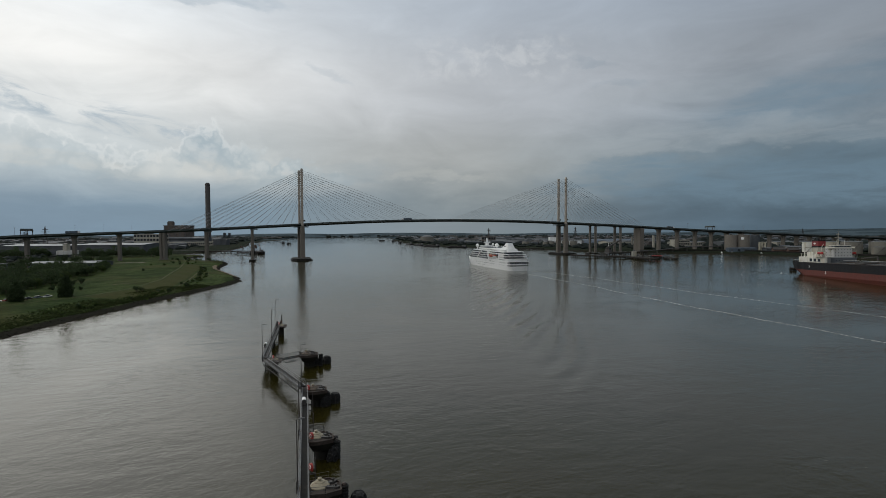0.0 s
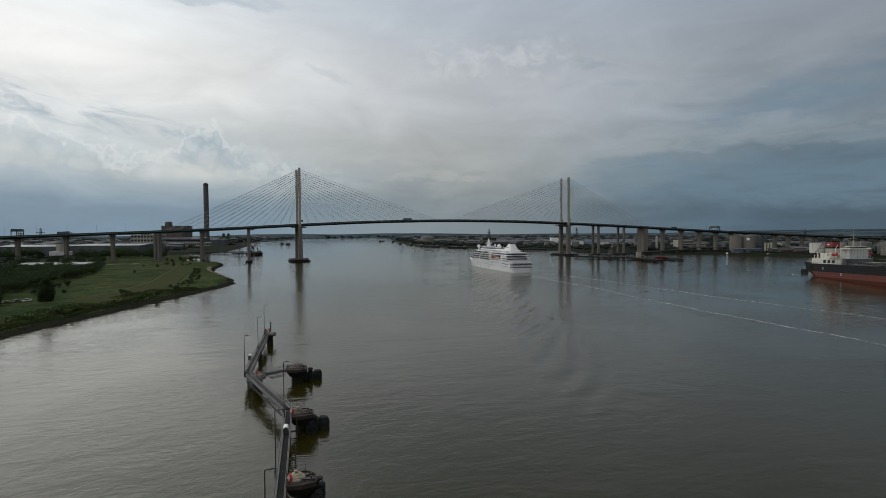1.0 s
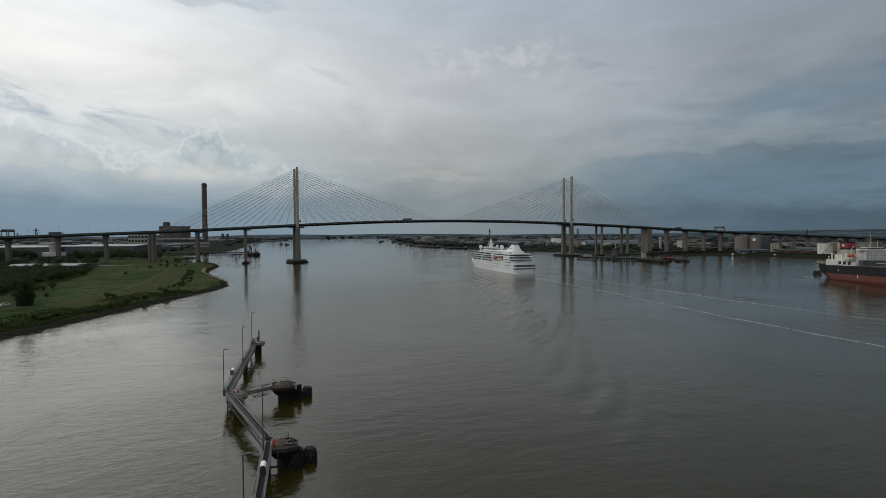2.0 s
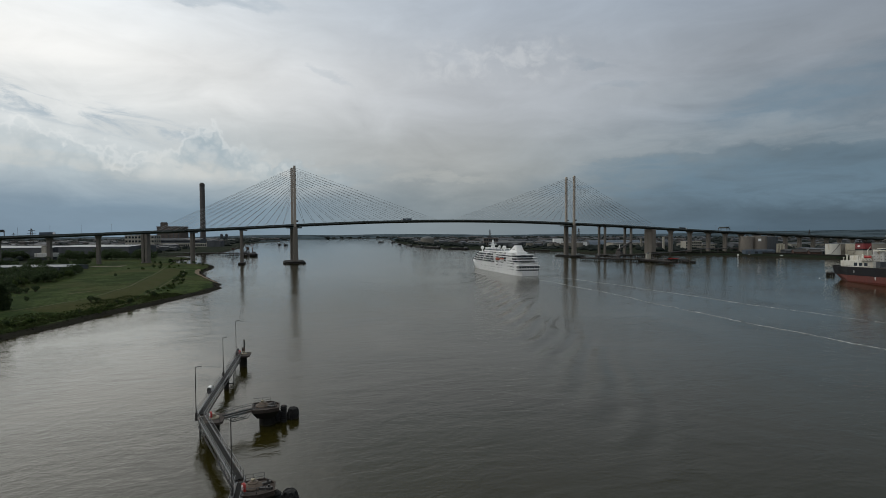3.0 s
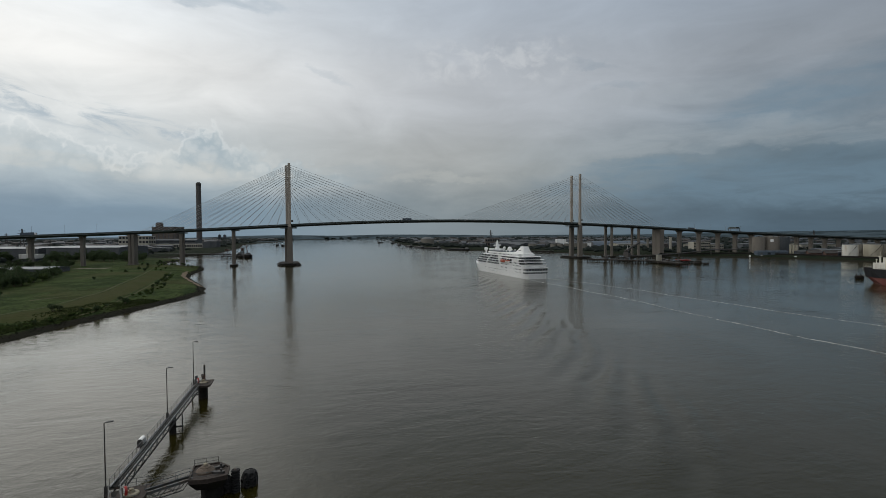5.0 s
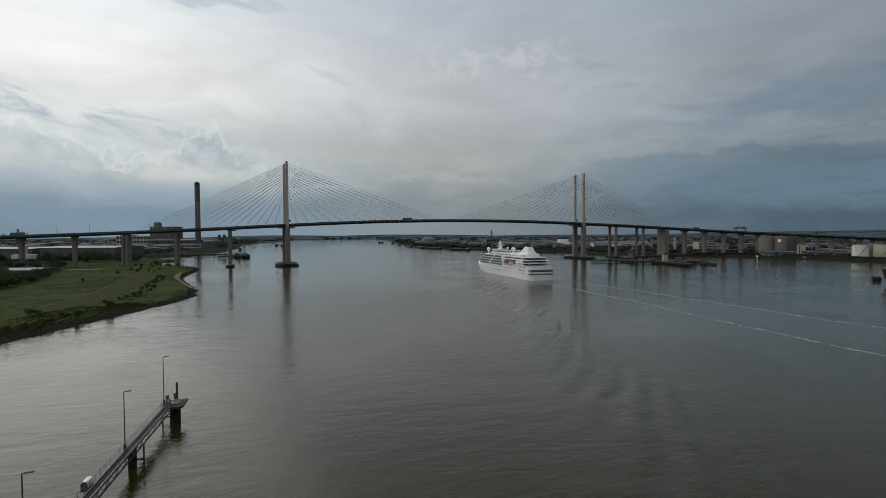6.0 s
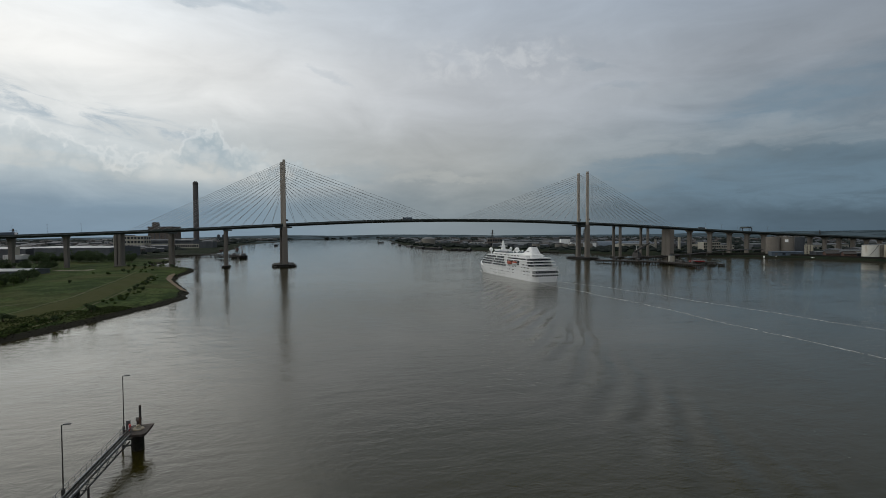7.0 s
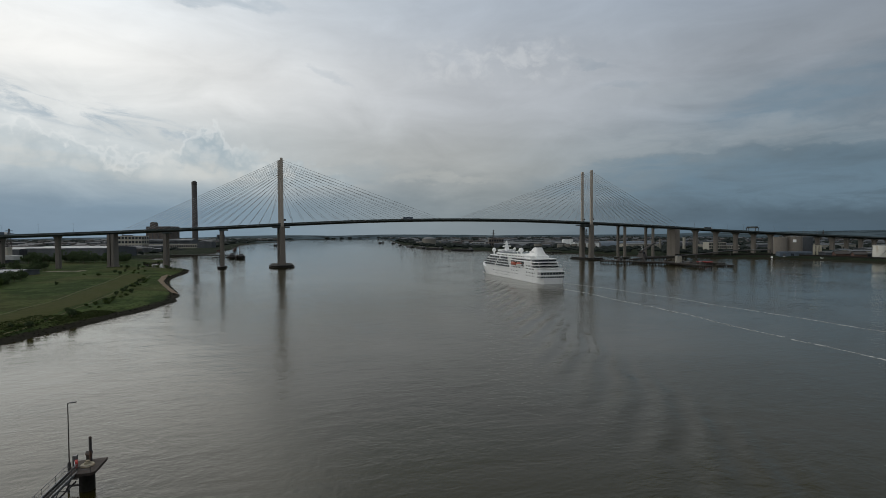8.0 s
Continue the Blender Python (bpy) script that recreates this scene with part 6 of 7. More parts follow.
shed(823, 617, 16, 9, 4.0, -30, BRICK_RED, TILE_ROOF, "small red brick waterside house", 0.7, "house")
shed(856, 618, 48, 14, 5.0, -30, SHED_GREY, SHED_ROOF, "long low grey shed beside tanks", bays=5)
shed(880, 640, 60, 22, 7.5, -30, CREAM, SHED_ROOF, "long pale industrial shed beneath the viaduct", bays=5)
tanks = [(812, 582, 9.6, 17.5, HOUSE_CREAM), (841, 570, 11.2, 17.5, TANK_CREAM), (853, 596, 10, 17.5, TANK), (846, 540, 12.5, 18, TANK), (872, 560, 13, 18, TANK), (868, 512, 14, 19, TANK), (902, 536, 14, 18, TANK), (838, 500, 8, 11, TANK),
         (880, 470, 14, 19, TANK), (915, 492, 14, 18, TANK), (850, 448, 11, 14, TANK), (890, 425, 14, 18, WHITE), (930, 446, 14, 18, TANK), (948, 500, 13, 18, TANK), (905, 380, 13, 17, TANK)]
for x, y, r, h, mt in tanks:
    tank(x, y, r, h, mt, "white cylindrical oil storage tank with domed roof" if mt in (WHITE, HOUSE_CREAM) else "cream cylindrical oil storage tank with a spiral stair")
flat_block("works_building", 836, 880, 34, 20, 17, -14, CREAM, "cream works building behind the viaduct", rows=3, cols=8)
flat_block("works_building", 868, 872, 26, 18, 11, -14, CREAM, "low cream works building behind the viaduct", rows=2, cols=6)
tank(760, 905, 9, 8, TANK, "squat pale storage tank behind the viaduct")
tank(752, 930, 2.2, 24, TANK, "slim pale vertical process tank", stair=False)
tank(806, 925, 2.6, 27, CREAM, "slim cream vertical process tank", stair=False)

# far north bank
dt = tank(520, 1735, 23, 19, TANK, "large pale domed tank on the far bank", dome=0.28, stair=False)
for x, y, r, h in ((488, 1745, 11, 9), (575, 1760, 13, 12), (662, 1150, 7, 11), (678, 1146, 7, 11), (694, 1141, 7, 11), (712, 1136, 9, 12), (733, 1130, 9, 12), (648, 1230, 10, 10)):
    tank(x, y, r, h, TANK, "pale cylindrical storage tank on the far bank", stair=False)
for x, y, L, W, h, wl, lb in ((690, 1420, 120, 40, 9, SHED_GREY, "long grey riverside shed with a pale roof"), (800, 1330, 90, 40, 10, SHED_GREY, "grey riverside shed with a pale roof"),
                              (640, 1560, 70, 30, 9, CREAM, "cream riverside shed with a pale roof"), (560, 1850, 80, 36, 9, SHED_GREY, "grey riverside shed with a pale roof"),
                              (720, 1620, 100, 40, 9, SHED_GREY, "long grey riverside shed with a pale roof"), (770, 1210, 60, 30, 12, WHITE, "white riverside shed with a pale roof"),
                              (880, 1150, 90, 40, 9, CREAM, "cream riverside shed with a pale roof"), (640, 1330, 60, 26, 8, SHED_GREY, "grey riverside shed with a pale roof"),
                              (980, 1010, 80, 34, 9, TANK, "pale industrial shed behind the viaduct"), (1080, 960, 90, 36, 9, SHED_GREY, "grey industrial shed behind the viaduct"),
                              (1180, 900, 100, 36, 9, CREAM, "cream industrial shed behind the viaduct"), (1010, 700, 80, 30, 8, SHED_GREY, "grey industrial shed beside the viaduct"),
                              (1100, 640, 90, 36, 8, CREAM, "pale industrial shed beside the viaduct"), (1180, 560, 90, 36, 8, TANK, "pale industrial shed beside the viaduct"), (960, 630, 60, 24, 7, CREAM, "pale industrial shed beside the viaduct")):
    shed(x, y, L, W, h, -16 + (x % 7) * 3, wl, SHED_ROOF, lb, group="north bank sheds", bays=int(L / 14))
flat_block("works_building", 625, 1430, 42, 20, 22, -18, BROWN_CLAD, "tall brown works building on the far bank", rows=2, cols=6)
flat_block("works_building", 762, 1280, 24, 18, 20, -18, WHITE, "white works tower on the far bank", rows=0)
ar = thing("arched_shed", pose(905, 1230, 5, 0, 0, -20), "long dark shed with an arched roof", "shed")
part("vault", Mesh().loft([[(x, 34 * math.cos(math.pi * i / 12), 15 * math.sin(math.pi * i / 12)) for i in range(13)] for x in (-70, 70)]), SHED_BLUE, ar)
part("end_wall", Mesh().loft([[(x, 33 * math.cos(math.pi * i / 12), 14.4 * math.sin(math.pi * i / 12)) for i in range(13)] for x in (-70.4, -70)]), SHED_GREY, ar)


# ---- jetties, craft and moorings on the banks ----
def piled_jetty(pts, w, z, label, bay=7.0, mt=TIMBER):
    ob = thing("piled_jetty", pose(0, 0, 0), label, "jetty", "riverside jetties")
    pl = Mesh().tube((0, 0, -6), (0, 0, z - 0.6), 0.4, n=8).data("pile", CONCRETE_DARK)
    for a, b in zip(pts, pts[1:]):
        L = math.hypot(b[0] - a[0], b[1] - a[1])
        ux, uy = (b[0] - a[0]) / L, (b[1] - a[1]) / L
        o = [(a[0] + uy * w / 2, a[1] - ux * w / 2), (b[0] + uy * w / 2, b[1] - ux * w / 2), (b[0] - uy * w / 2, b[1] + ux * w / 2), (a[0] - uy * w / 2, a[1] + ux * w / 2)]
        part("deck", Mesh().prism(o, z - 1.1, z), mt, ob)
        part("fender_beam", Mesh().beam((a[0] + uy * w * 0.54, a[1] - ux * w * 0.54, z - 0.9), (b[0] + uy * w * 0.54, b[1] - ux * w * 0.54, z - 0.9), 0.5, 0.9), mt, ob)
        part("waling", Mesh().beam((a[0] + uy * w * 0.5, a[1] - ux * w * 0.5, z - 2.0), (b[0] + uy * w * 0.5, b[1] - ux * w * 0.5, z - 2.0), 0.4, 0.5), CONCRETE_DARK, ob)
        n = max(1, int(L / bay))
        for i in range(0, n + 1, 2):
            part("bollard", Mesh().lathe([(0.45, 0), (0.35, 0.9), (0.55, 1.0), (0.5, 1.3)], 8, (a[0] + ux * L * i / n + uy * w * 0.3, a[1] + uy * L * i / n - ux * w * 0.3, z)), STEEL_DARK, ob)
        for i in range(n + 1):
            for s in (-1, 1):
                shared("support_post", pl, ob, pose(a[0] + ux * L * i / n - uy * s * w * 0.4, a[1] + uy * L * i / n + ux * s * w * 0.4, 0))
        for s in (-1, 1):
            part("handrail", Mesh().tube((a[0] - uy * s * w * 0.47, a[1] + ux * s * w * 0.47, z + 1.1), (b[0] - uy * s * w * 0.47, b[1] + ux * s * w * 0.47, z + 1.1), 0.07, n=5), STEEL, ob)
    return ob


piled_jetty([(-232, 1182), (-30, 1118)], 6, 5.4, "long thin dark piled jetty of the power station")
piled_jetty([(-66, 1046), (-20, 1032)], 9, 5.2, "dark piled jetty head with moorings")
j2 = piled_jetty([(456, 706), (505, 625), (496, 566)], 11, 4.6, "dark weathered timber jetty beside the bridge", 3.6)
piled_jetty([(505, 640), (560, 604)], 7, 4.0, "short dark timber jetty", 3.6)
piled_jetty([(500, 700), (546, 728), (640, 752)], 7, 5.6, "dark piled approach jetty to the bank", 6.0)
piled_jetty([(566, 990), (470, 1010)], 5, 5.2, "thin dark piled jetty behind the bridge tower", 8.0)
for x, y in ((531, 587), (540, 582)):
    piled_jetty([(x, y), (x + 6, y - 3)], 6, 3.4, "small dark timber mooring dolphin", 2.5)
piled_jetty([(497, 375), (500.5, 371.5)], 4.5, 4.4, "dark piled berth dolphin near the tanker", 1.3)
ph = flat_block("pump_house", 507, 622, 5.5, 5.5, 7.0, -20, CREAM, "pale square pump house on a timber jetty", rows=0)
ph.location.z = 4.6
ld = thing("ship_loader", pose(543, 731, 5.6, 0, 0, 20), "white travelling loader with a sloping conveyor boom", "loader")
part("portal", Mesh().loft([[(a * w, b * w, z) for a, b in ((-1, -1), (1, -1), (1, 1), (-1, 1))] for z, w in ((0, 5), (5, 4.2), (9, 2.0))]), STEEL_DARK, ld)
part("boom", Mesh().beam((-6, 0, 8), (36, 0, 21), 2.4, 2.0), STEEL_DARK, ld, "dark conveyor boom")
part("mast", Mesh().tube((0, 0, 8), (0, 0, 17), 0.5, 0.3, n=8), WHITE, ld)
part("cab", Mesh().box(-3, 0, -4.4, -2.2, 5, 8), GLASS, ld)
for x, y, L, W, h, yw in ((486, 660, 7, 4, 3.0, 30), (498, 634, 5, 3, 2.6, 70), (502, 600, 6, 3, 2.2, 80), (470, 686, 8, 4, 3.4, 32), (520, 630, 5, 3, 2.4, -30), (500, 580, 4, 3, 2.8, 84)):
    hut = thing("jetty_hut", pose(x, y, 4.6 if x < 510 else 4.0, 0, 0, yw), "small dark weathered hut on a timber jetty", "hut", "jetty huts")
    part("wall_shell", Mesh().gable(-L / 2, L / 2, -W / 2, W / 2, 0, h, h + 0.7), STEEL_DARK, hut)
    part("roof", Mesh().roof(-L / 2, L / 2, -W / 2, W / 2, h, h + 0.7, 0.15, 0.3), TILE_ROOF, hut)
    part("door", Mesh().box(-0.5, 0.5, -W / 2 - 0.05, -W / 2 + 0.05, 0, 2.0), GLASS, hut)
rb = thing("work_boat", pose(538, 612, 1.3, 0, 0, -30), "red open work boat lying against a jetty", "boat")
part("hull", Mesh().loft([[(x, y, z) for y, z in ((-w, 4.6), (-w * 0.8, 3.4), (w * 0.8, 3.4), (w, 4.6))] for x, w in ((-9, 2), (-5, 2.6), (5, 2.6), (9, 0.4))]), RED, rb)
part("cradle", Mesh().box(-6, 6, -2, 2, -3, 3.4), CONCRETE_DARK, rb)


def barge(x, y, L, W, h, yaw, label, mt=BLACK, crane=False):
    ob = thing("barge", pose(x, y, TIDE, 0, 0, yaw), label, "barge", "moored barges")
    part("hull", Mesh().loft([[(u * L, a * W * w, z) for a, z in ((-0.5, h), (-0.46, -1), (0.46, -1), (0.5, h))] for u, w in ((-0.5, 0.7), (-0.42, 1), (0.42, 1), (0.5, 0.6))]), mt, ob)
    part("coaming", Mesh().box(-L * 0.3, L * 0.32, -W * 0.36, W * 0.36, h, h + 1.2, 0.3), STEEL_DARK, ob)
    part("wheelhouse", Mesh().box(-L * 0.45, -L * 0.34, -W * 0.25, W * 0.25, h, h + 3.6, 0.2), STEEL, ob)
    if crane:
        part("crane", Mesh().tube((0, 0, h), (0, 0, h + 8), 0.9, n=8).beam((0, 0, h + 8), (L * 0.35, 0, h + 16), 0.8, 0.8), BRICK_RED, ob, "rust red crane on deck")


def jetty_crane(x, y, z, yaw, reach):
    ob = thing("jetty_crane", pose(x, y, z, 0, 0, yaw), "dark rusty portal crane on a piled jetty head", "crane", "jetty cranes")
    for sx in (-2.4, 2.4):
        for sy in (-2.4, 2.4):
            part("leg", Mesh().beam((sx, sy, 0), (sx * 0.6, sy * 0.6, 8.0), 0.5, 0.5), STEEL_DARK, ob)
    part("slewing_deck", Mesh().box(-2.2, 2.2, -2.2, 2.2, 8.0, 8.8, 0.3), STEEL_DARK, ob)
    house = part("machine_house", Mesh().box(-3.6, 0.8, -1.6, 1.6, 8.8, 11.8, 0.2), BRICK_RED, ob, "rust red machine house")
    part("cab_window", Mesh().box(0.75, 0.86, -1.1, 1.1, 9.8, 11.2), GLASS, house)
    part("jib", Mesh().beam((0.6, -0.6, 9.6), (reach, 0, 17.0), 0.35, 0.4).beam((0.6, 0.6, 9.6), (reach, 0, 17.0), 0.35, 0.4), STEEL_DARK, ob)
    part("backstay", Mesh().beam((-2.6, 0, 11.8), (-0.6, 0, 16.0), 0.25, 0.25).beam((-0.6, 0, 16.0), (reach * 0.95, 0, 16.8), 0.12, 0.12), STEEL_DARK, ob)


jetty_crane(-57, 1043, 5.2, 40, 14)
jetty_crane(-33, 1036, 5.2, 115, 12)
jetty_crane(-36, 1120, 5.4, 20, 13)
barge(-25, 1052, 38, 14, 5.0, 100, "dark work barge with a rust red crane at a jetty", crane=True)
barge(-40, 1082, 34, 12, 5.0, 95, "dark work barge moored at a jetty head")
barge(33, 1990, 19, 7, 4.5, 70, "dark lighter moored in the river")
barge(52, 1905, 26, 8, 4.0, 70, "dark lighter moored in the river")
for x, y, L, yw in ((478, 2330, 60, 60), (500, 2180, 70, 70), (445, 1840, 60, 80), (424, 1620, 70, 88), (418, 1480, 60, 95), (424, 1370, 70, 110), (452, 1240, 60, 125)):
    barge(x, y, L, 11, 3.2, yw, "dark lighter moored along the far bank")
for x, y, yw in ((770, 690, 40), (757, 700, 40), (778, 640, 80), (786, 520, 85)):
    bt = thing("small_boat", pose(x - 2, y - 4, TIDE, 0, 0, yw), "small white motor boat drawn up on the bank", "boat", "small boats")
    part("hull", Mesh().loft([[(x_, y_, z) for y_, z in ((-w, 1.8), (-w * 0.5, -0.3), (w * 0.5, -0.3), (w, 1.8))] for x_, w in ((-5, 1.6), (0, 1.9), (3, 1.4), (5.4, 0.1))]), WHITE, bt)
    part("cabin", Mesh().box(-2.5, 1.5, -1.2, 1.2, 1.8, 3.2, 0.3), WHITE, bt)

# pipe bridge rising from the jetties to the silos
pb = thing("pipe_bridge", pose(0, 0, 0), "dark pipe bridge on trestles climbing to the silos", "pipe bridge")
run = [(612, 738, 6.4), (660, 748, 7.0), (695, 748, 9.5), (722, 742, 12.0), (752, 734, 12.8), (788, 726, 13.0)]
for (ax, ay, az_), (bx, by, bz_) in zip(run, run[1:]):
    part("girder", Mesh().beam((ax, ay, az_), (bx, by, bz_), 3.0, 0.9), STEEL_DARK, pb)
    part("pipe", Mesh().tube((ax, ay - 0.7, az_ + 0.8), (bx, by - 0.7, bz_ + 0.8), 0.35, n=8), STEEL, pb)
    part("trestle", Mesh().beam((bx, by - 1.2, 0), (bx, by - 1.2, bz_), 0.5, 0.5).beam((bx, by + 1.2, 0), (bx, by + 1.2, bz_), 0.5, 0.5), STEEL_DARK, pb)

# sea wall and causeway on the north bank
sw = thing("sea_wall", pose(0, 0, 0), "low concrete flood wall along the river bank", "flood wall")
wall_pts = [(640, 770), (690, 760), (735, 742), (765, 722), (785, 690), (800, 640), (798, 560), (806, 420), (822, 200)]
for a, b in zip(wall_pts, wall_pts[1:]):
    part("wall_length", Mesh().beam((a[0], a[1], 6.2), (b[0], b[1], 6.2), 0.8, 2.6), CONCRETE_DARK, sw)


# ---- transmission towers ----
def pylon(x, y, h, yaw):
    ob = thing("transmission_tower", pose(x, y, 4, 0, 0, yaw), "grey steel lattice transmission tower on the plain", "transmission tower", "transmission towers")
    b, t = h * 0.09, h * 0.016
    br = Mesh()
    lv = [0, 0.2, 0.38, 0.54, 0.68, 0.8, 0.9, 1.0]
    for sx in (-1, 1):
        for sy in (-1, 1):
            part("leg", Mesh().beam((sx * b, sy * b, 0), (sx * t, sy * t, h), 0.9, 0.9), STEEL_DARK, ob)
    for a, c in zip(lv, lv[1:]):
        wa, wc = b + (t - b) * a, b + (t - b) * c
        for s in (-1, 1):
            br.beam((-wa, s * wa, a * h), (wc, s * wc, c * h), 0.5, 0.5).beam((wa, s * wa, a * h), (-wc, s * wc, c * h), 0.5, 0.5)
    part("bracing", br, STEEL_DARK, ob)
    for z, w in ((0.66, 0.2), (0.79, 0.16), (0.91, 0.12)):
        part("crossarm", Mesh().beam((-w * h, 0, z * h), (w * h, 0, z * h), 1.1, 1.1), STEEL_DARK, ob)


for x, y, h, yw in ((-561, 1570, 55, 20), (-823, 2132, 46, 20), (-560, 2500, 50, 30), (1240, 1900, 55, 10), (2600, 1900, 46, 15), (1050, 2400, 55, 0)):
    pylon(x, y, h, yw)


# ---- road vehicles on the deck ----
def lorry(x, y, way, trailer, label):
    z = deck_z(x)
    slope = math.degrees(math.atan2(deck_z(x + 5) - deck_z(x - 5), 10))
    ob = thing("lorry", pose(x, y, z, 0, -slope, 0) @ pose(0, 0, 0, 0, 0, 0 if way > 0 else 180), label, "lorry", "bridge traffic")
    part("trailer", Mesh().box(-8.5, 4.6, -1.25, 1.25, 1.1, 4.1, 0.06), trailer, ob)
    cb = part("cab", Mesh().box(5.2, 7.4, -1.2, 1.2, 0.7, 3.6, 0.2), WHITE, ob)
    part("windscreen", Mesh().box(7.35, 7.46, -1.0, 1.0, 2.1, 3.1), GLASS, cb)
    part("chassis", Mesh().box(-8.4, 7.2, -0.9, 0.9, 0.55, 1.1), STEEL_DARK, ob)
    wh = Mesh().tube((0, -0.2, 0), (0, 0.2, 0), 0.5, n=12).data("wheel", RUBBER)
    for wx in (-7, -5.7, -4.4, 3.6, 6.2):
        for s in (-1, 1):
            shared("wheel", wh, ob, pose(wx, s * 1.05, 0.5))


def car(x, y, z, yaw, mt, label):
    ob = thing("car", pose(x, y, z, 0, 0, yaw), label, "car", "cars")
    part("body", Mesh().loft([[(x_, a * w, zz) for a, zz in ((-1, 0.35), (1, 0.35), (1, 0.85), (-1, 0.85))] for x_, w in ((-2.1, 0.75), (-1.9, 0.88), (1.7, 0.88), (2.1, 0.7))]), mt, ob)
    part("cabin", Mesh().loft([[(x_ * k + 0.0, a * 0.8 * k, zz) for x_, a in ((-1.6, -1), (0.9, -1), (0.9, 1), (-1.6, 1))] for k, zz in ((1.0, 0.85), (0.78, 1.45))]), GLASS, ob)
    wh = Mesh().tube((0, -0.11, 0), (0, 0.11, 0), 0.32, n=10).data("wheel", RUBBER)
    for wx in (-1.3, 1.3):
        for s in (-1, 1):
            shared("wheel", wh, ob, pose(wx, s * 0.78, 0.32))


for x, y, way, tr, lb in ((-249, AXIS - 6, 1, SHED_BLUE, "articulated lorry with a dark blue trailer on the bridge"), (205, AXIS + 5, -1, SHED_BLUE, "articulated lorry with a dark trailer on the bridge"), (735, AXIS + 5, 1, SHED_GREY, "articulated lorry with a grey trailer on the bridge")):
    lorry(x, y, way, tr, lb)
paints = [(WHITE, "white"), (BLACK, "black"), (RED, "red"), (SHED_BLUE, "blue"), (STEEL, "silver")]
for i in range(34):
    x = -330 + i * 36 + rng.uniform(-9, 9)
    mt, nm = paints[i % 5]
    car(x, AXIS + (-3 if i % 2 else 3), deck_z(x), 0 if i % 2 else 180, mt, nm + " family car driving over the bridge")
for i in range(6):
    x, y = -139 + i * 3.4, 330 + i * 3.2
    mt, nm = paints[(i * 2) % 5]
    car(x, y, gz(x, y) + 0.12, 60, mt, nm + " car parked on a gravel car park")


# ---- plants ----
def leaf_cloud(me, r, n, size, centre, spread, squash=1.0):
    """Small tilted leaf sprays scattered through a clump."""
    cx, cy, cz = centre
    for _ in range(n):
        a, u = r.uniform(0, 2 * math.pi), r.uniform(-1, 1)
        q = math.sqrt(1 - u * u)
        d = spread * r.uniform(0.55, 1.0) ** 0.6
        c = Vector((cx + d * q * math.cos(a), cy + d * q * math.sin(a), cz + d * u * squash))
        nv = Vector((r.gauss(0, 1), r.gauss(0, 1), r.gauss(0.4, 1))).normalized()
        t = nv.orthogonal().normalized()
        b = nv.cross(t)
        s = size * r.uniform(0.6, 1.3)
        me.add([c + t * s, c + b * s * 0.6, c - t * s * 0.9, c - b * s * 0.7], [(0, 1, 2, 3)])


def raw(name, mesh, mt):
    me = bpy.data.meshes.new(name)
    me.from_pydata(mesh.v, [], mesh.f)
    me.materials.append(mt)
    return me


def tree_model(h, w, seed, mt, label, shape="round"):
    r = random.Random(seed)
    ob = thing("tree", pose(0, 0, -500), label, "tree", "riverside trees")
    tr = Mesh().tube((0, 0, -0.6), (0.1 * w * r.uniform(-1, 1) * 0.3, 0, h * 0.5), h * 0.028, h * 0.014, n=7)
    crown = Mesh()
    if shape == "cone":
        for i in range(16):
            u = i / 15
            rad = w * 0.5 * float(np.interp(u, [0, 0.3, 0.6, 0.85, 1], [0.8, 1.0, 0.85, 0.5, 0.12])) * r.uniform(0.92, 1.08)
            k = max(2, int(7 * (1 - u)))
            for j in range(k):
                a = 2 * math.pi * (j + r.random() * 0.5) / k
                leaf_cloud(crown, r, 70, 0.5, (rad * 0.55 * math.cos(a), rad * 0.55 * math.sin(a), h * (0.06 + 0.92 * u)), rad * 0.6 + 0.3, 0.8)
    else:
        for i in range(11):
            a, u = r.uniform(0, 2 * math.pi), r.random()
            rad = w * 0.30 * math.sqrt(r.random()) * 1.25
            c = (rad * math.cos(a), rad * math.sin(a), h * (0.36 + 0.5 * u))
            tr.tube((0, 0, h * 0.3), c, h * 0.012, h * 0.004, n=5)
            leaf_cloud(crown, r, 52, 0.62, c, w * r.uniform(0.2, 0.3), 0.8)
    part("trunk", tr, BARK, ob)
    cr = new("crown", raw("crown", crown, mt))
    cr.parent = ob
    return ob


def bush_model(h, w, seed, mt, label):
    r = random.Random(seed)
    ob = thing("bush", pose(0, 0, -500), label, "bush", "riverside bushes")
    st = Mesh()
    crown = Mesh()
    for i in range(6):
        a = r.uniform(0, 2 * math.pi)
        d = w * 0.3 * math.sqrt(r.random())
        c = (d * math.cos(a), d * math.sin(a), h * r.uniform(0.35, 0.7))
        st.tube((0, 0, -0.3), c, 0.06, 0.03, n=5)
        leaf_cloud(crown, r, 40, 0.30, c, w * 0.27, 0.75)
    part("stem", st, BARK, ob)
    cr = new("crown", raw("crown", crown, mt))
    cr.parent = ob
    return ob


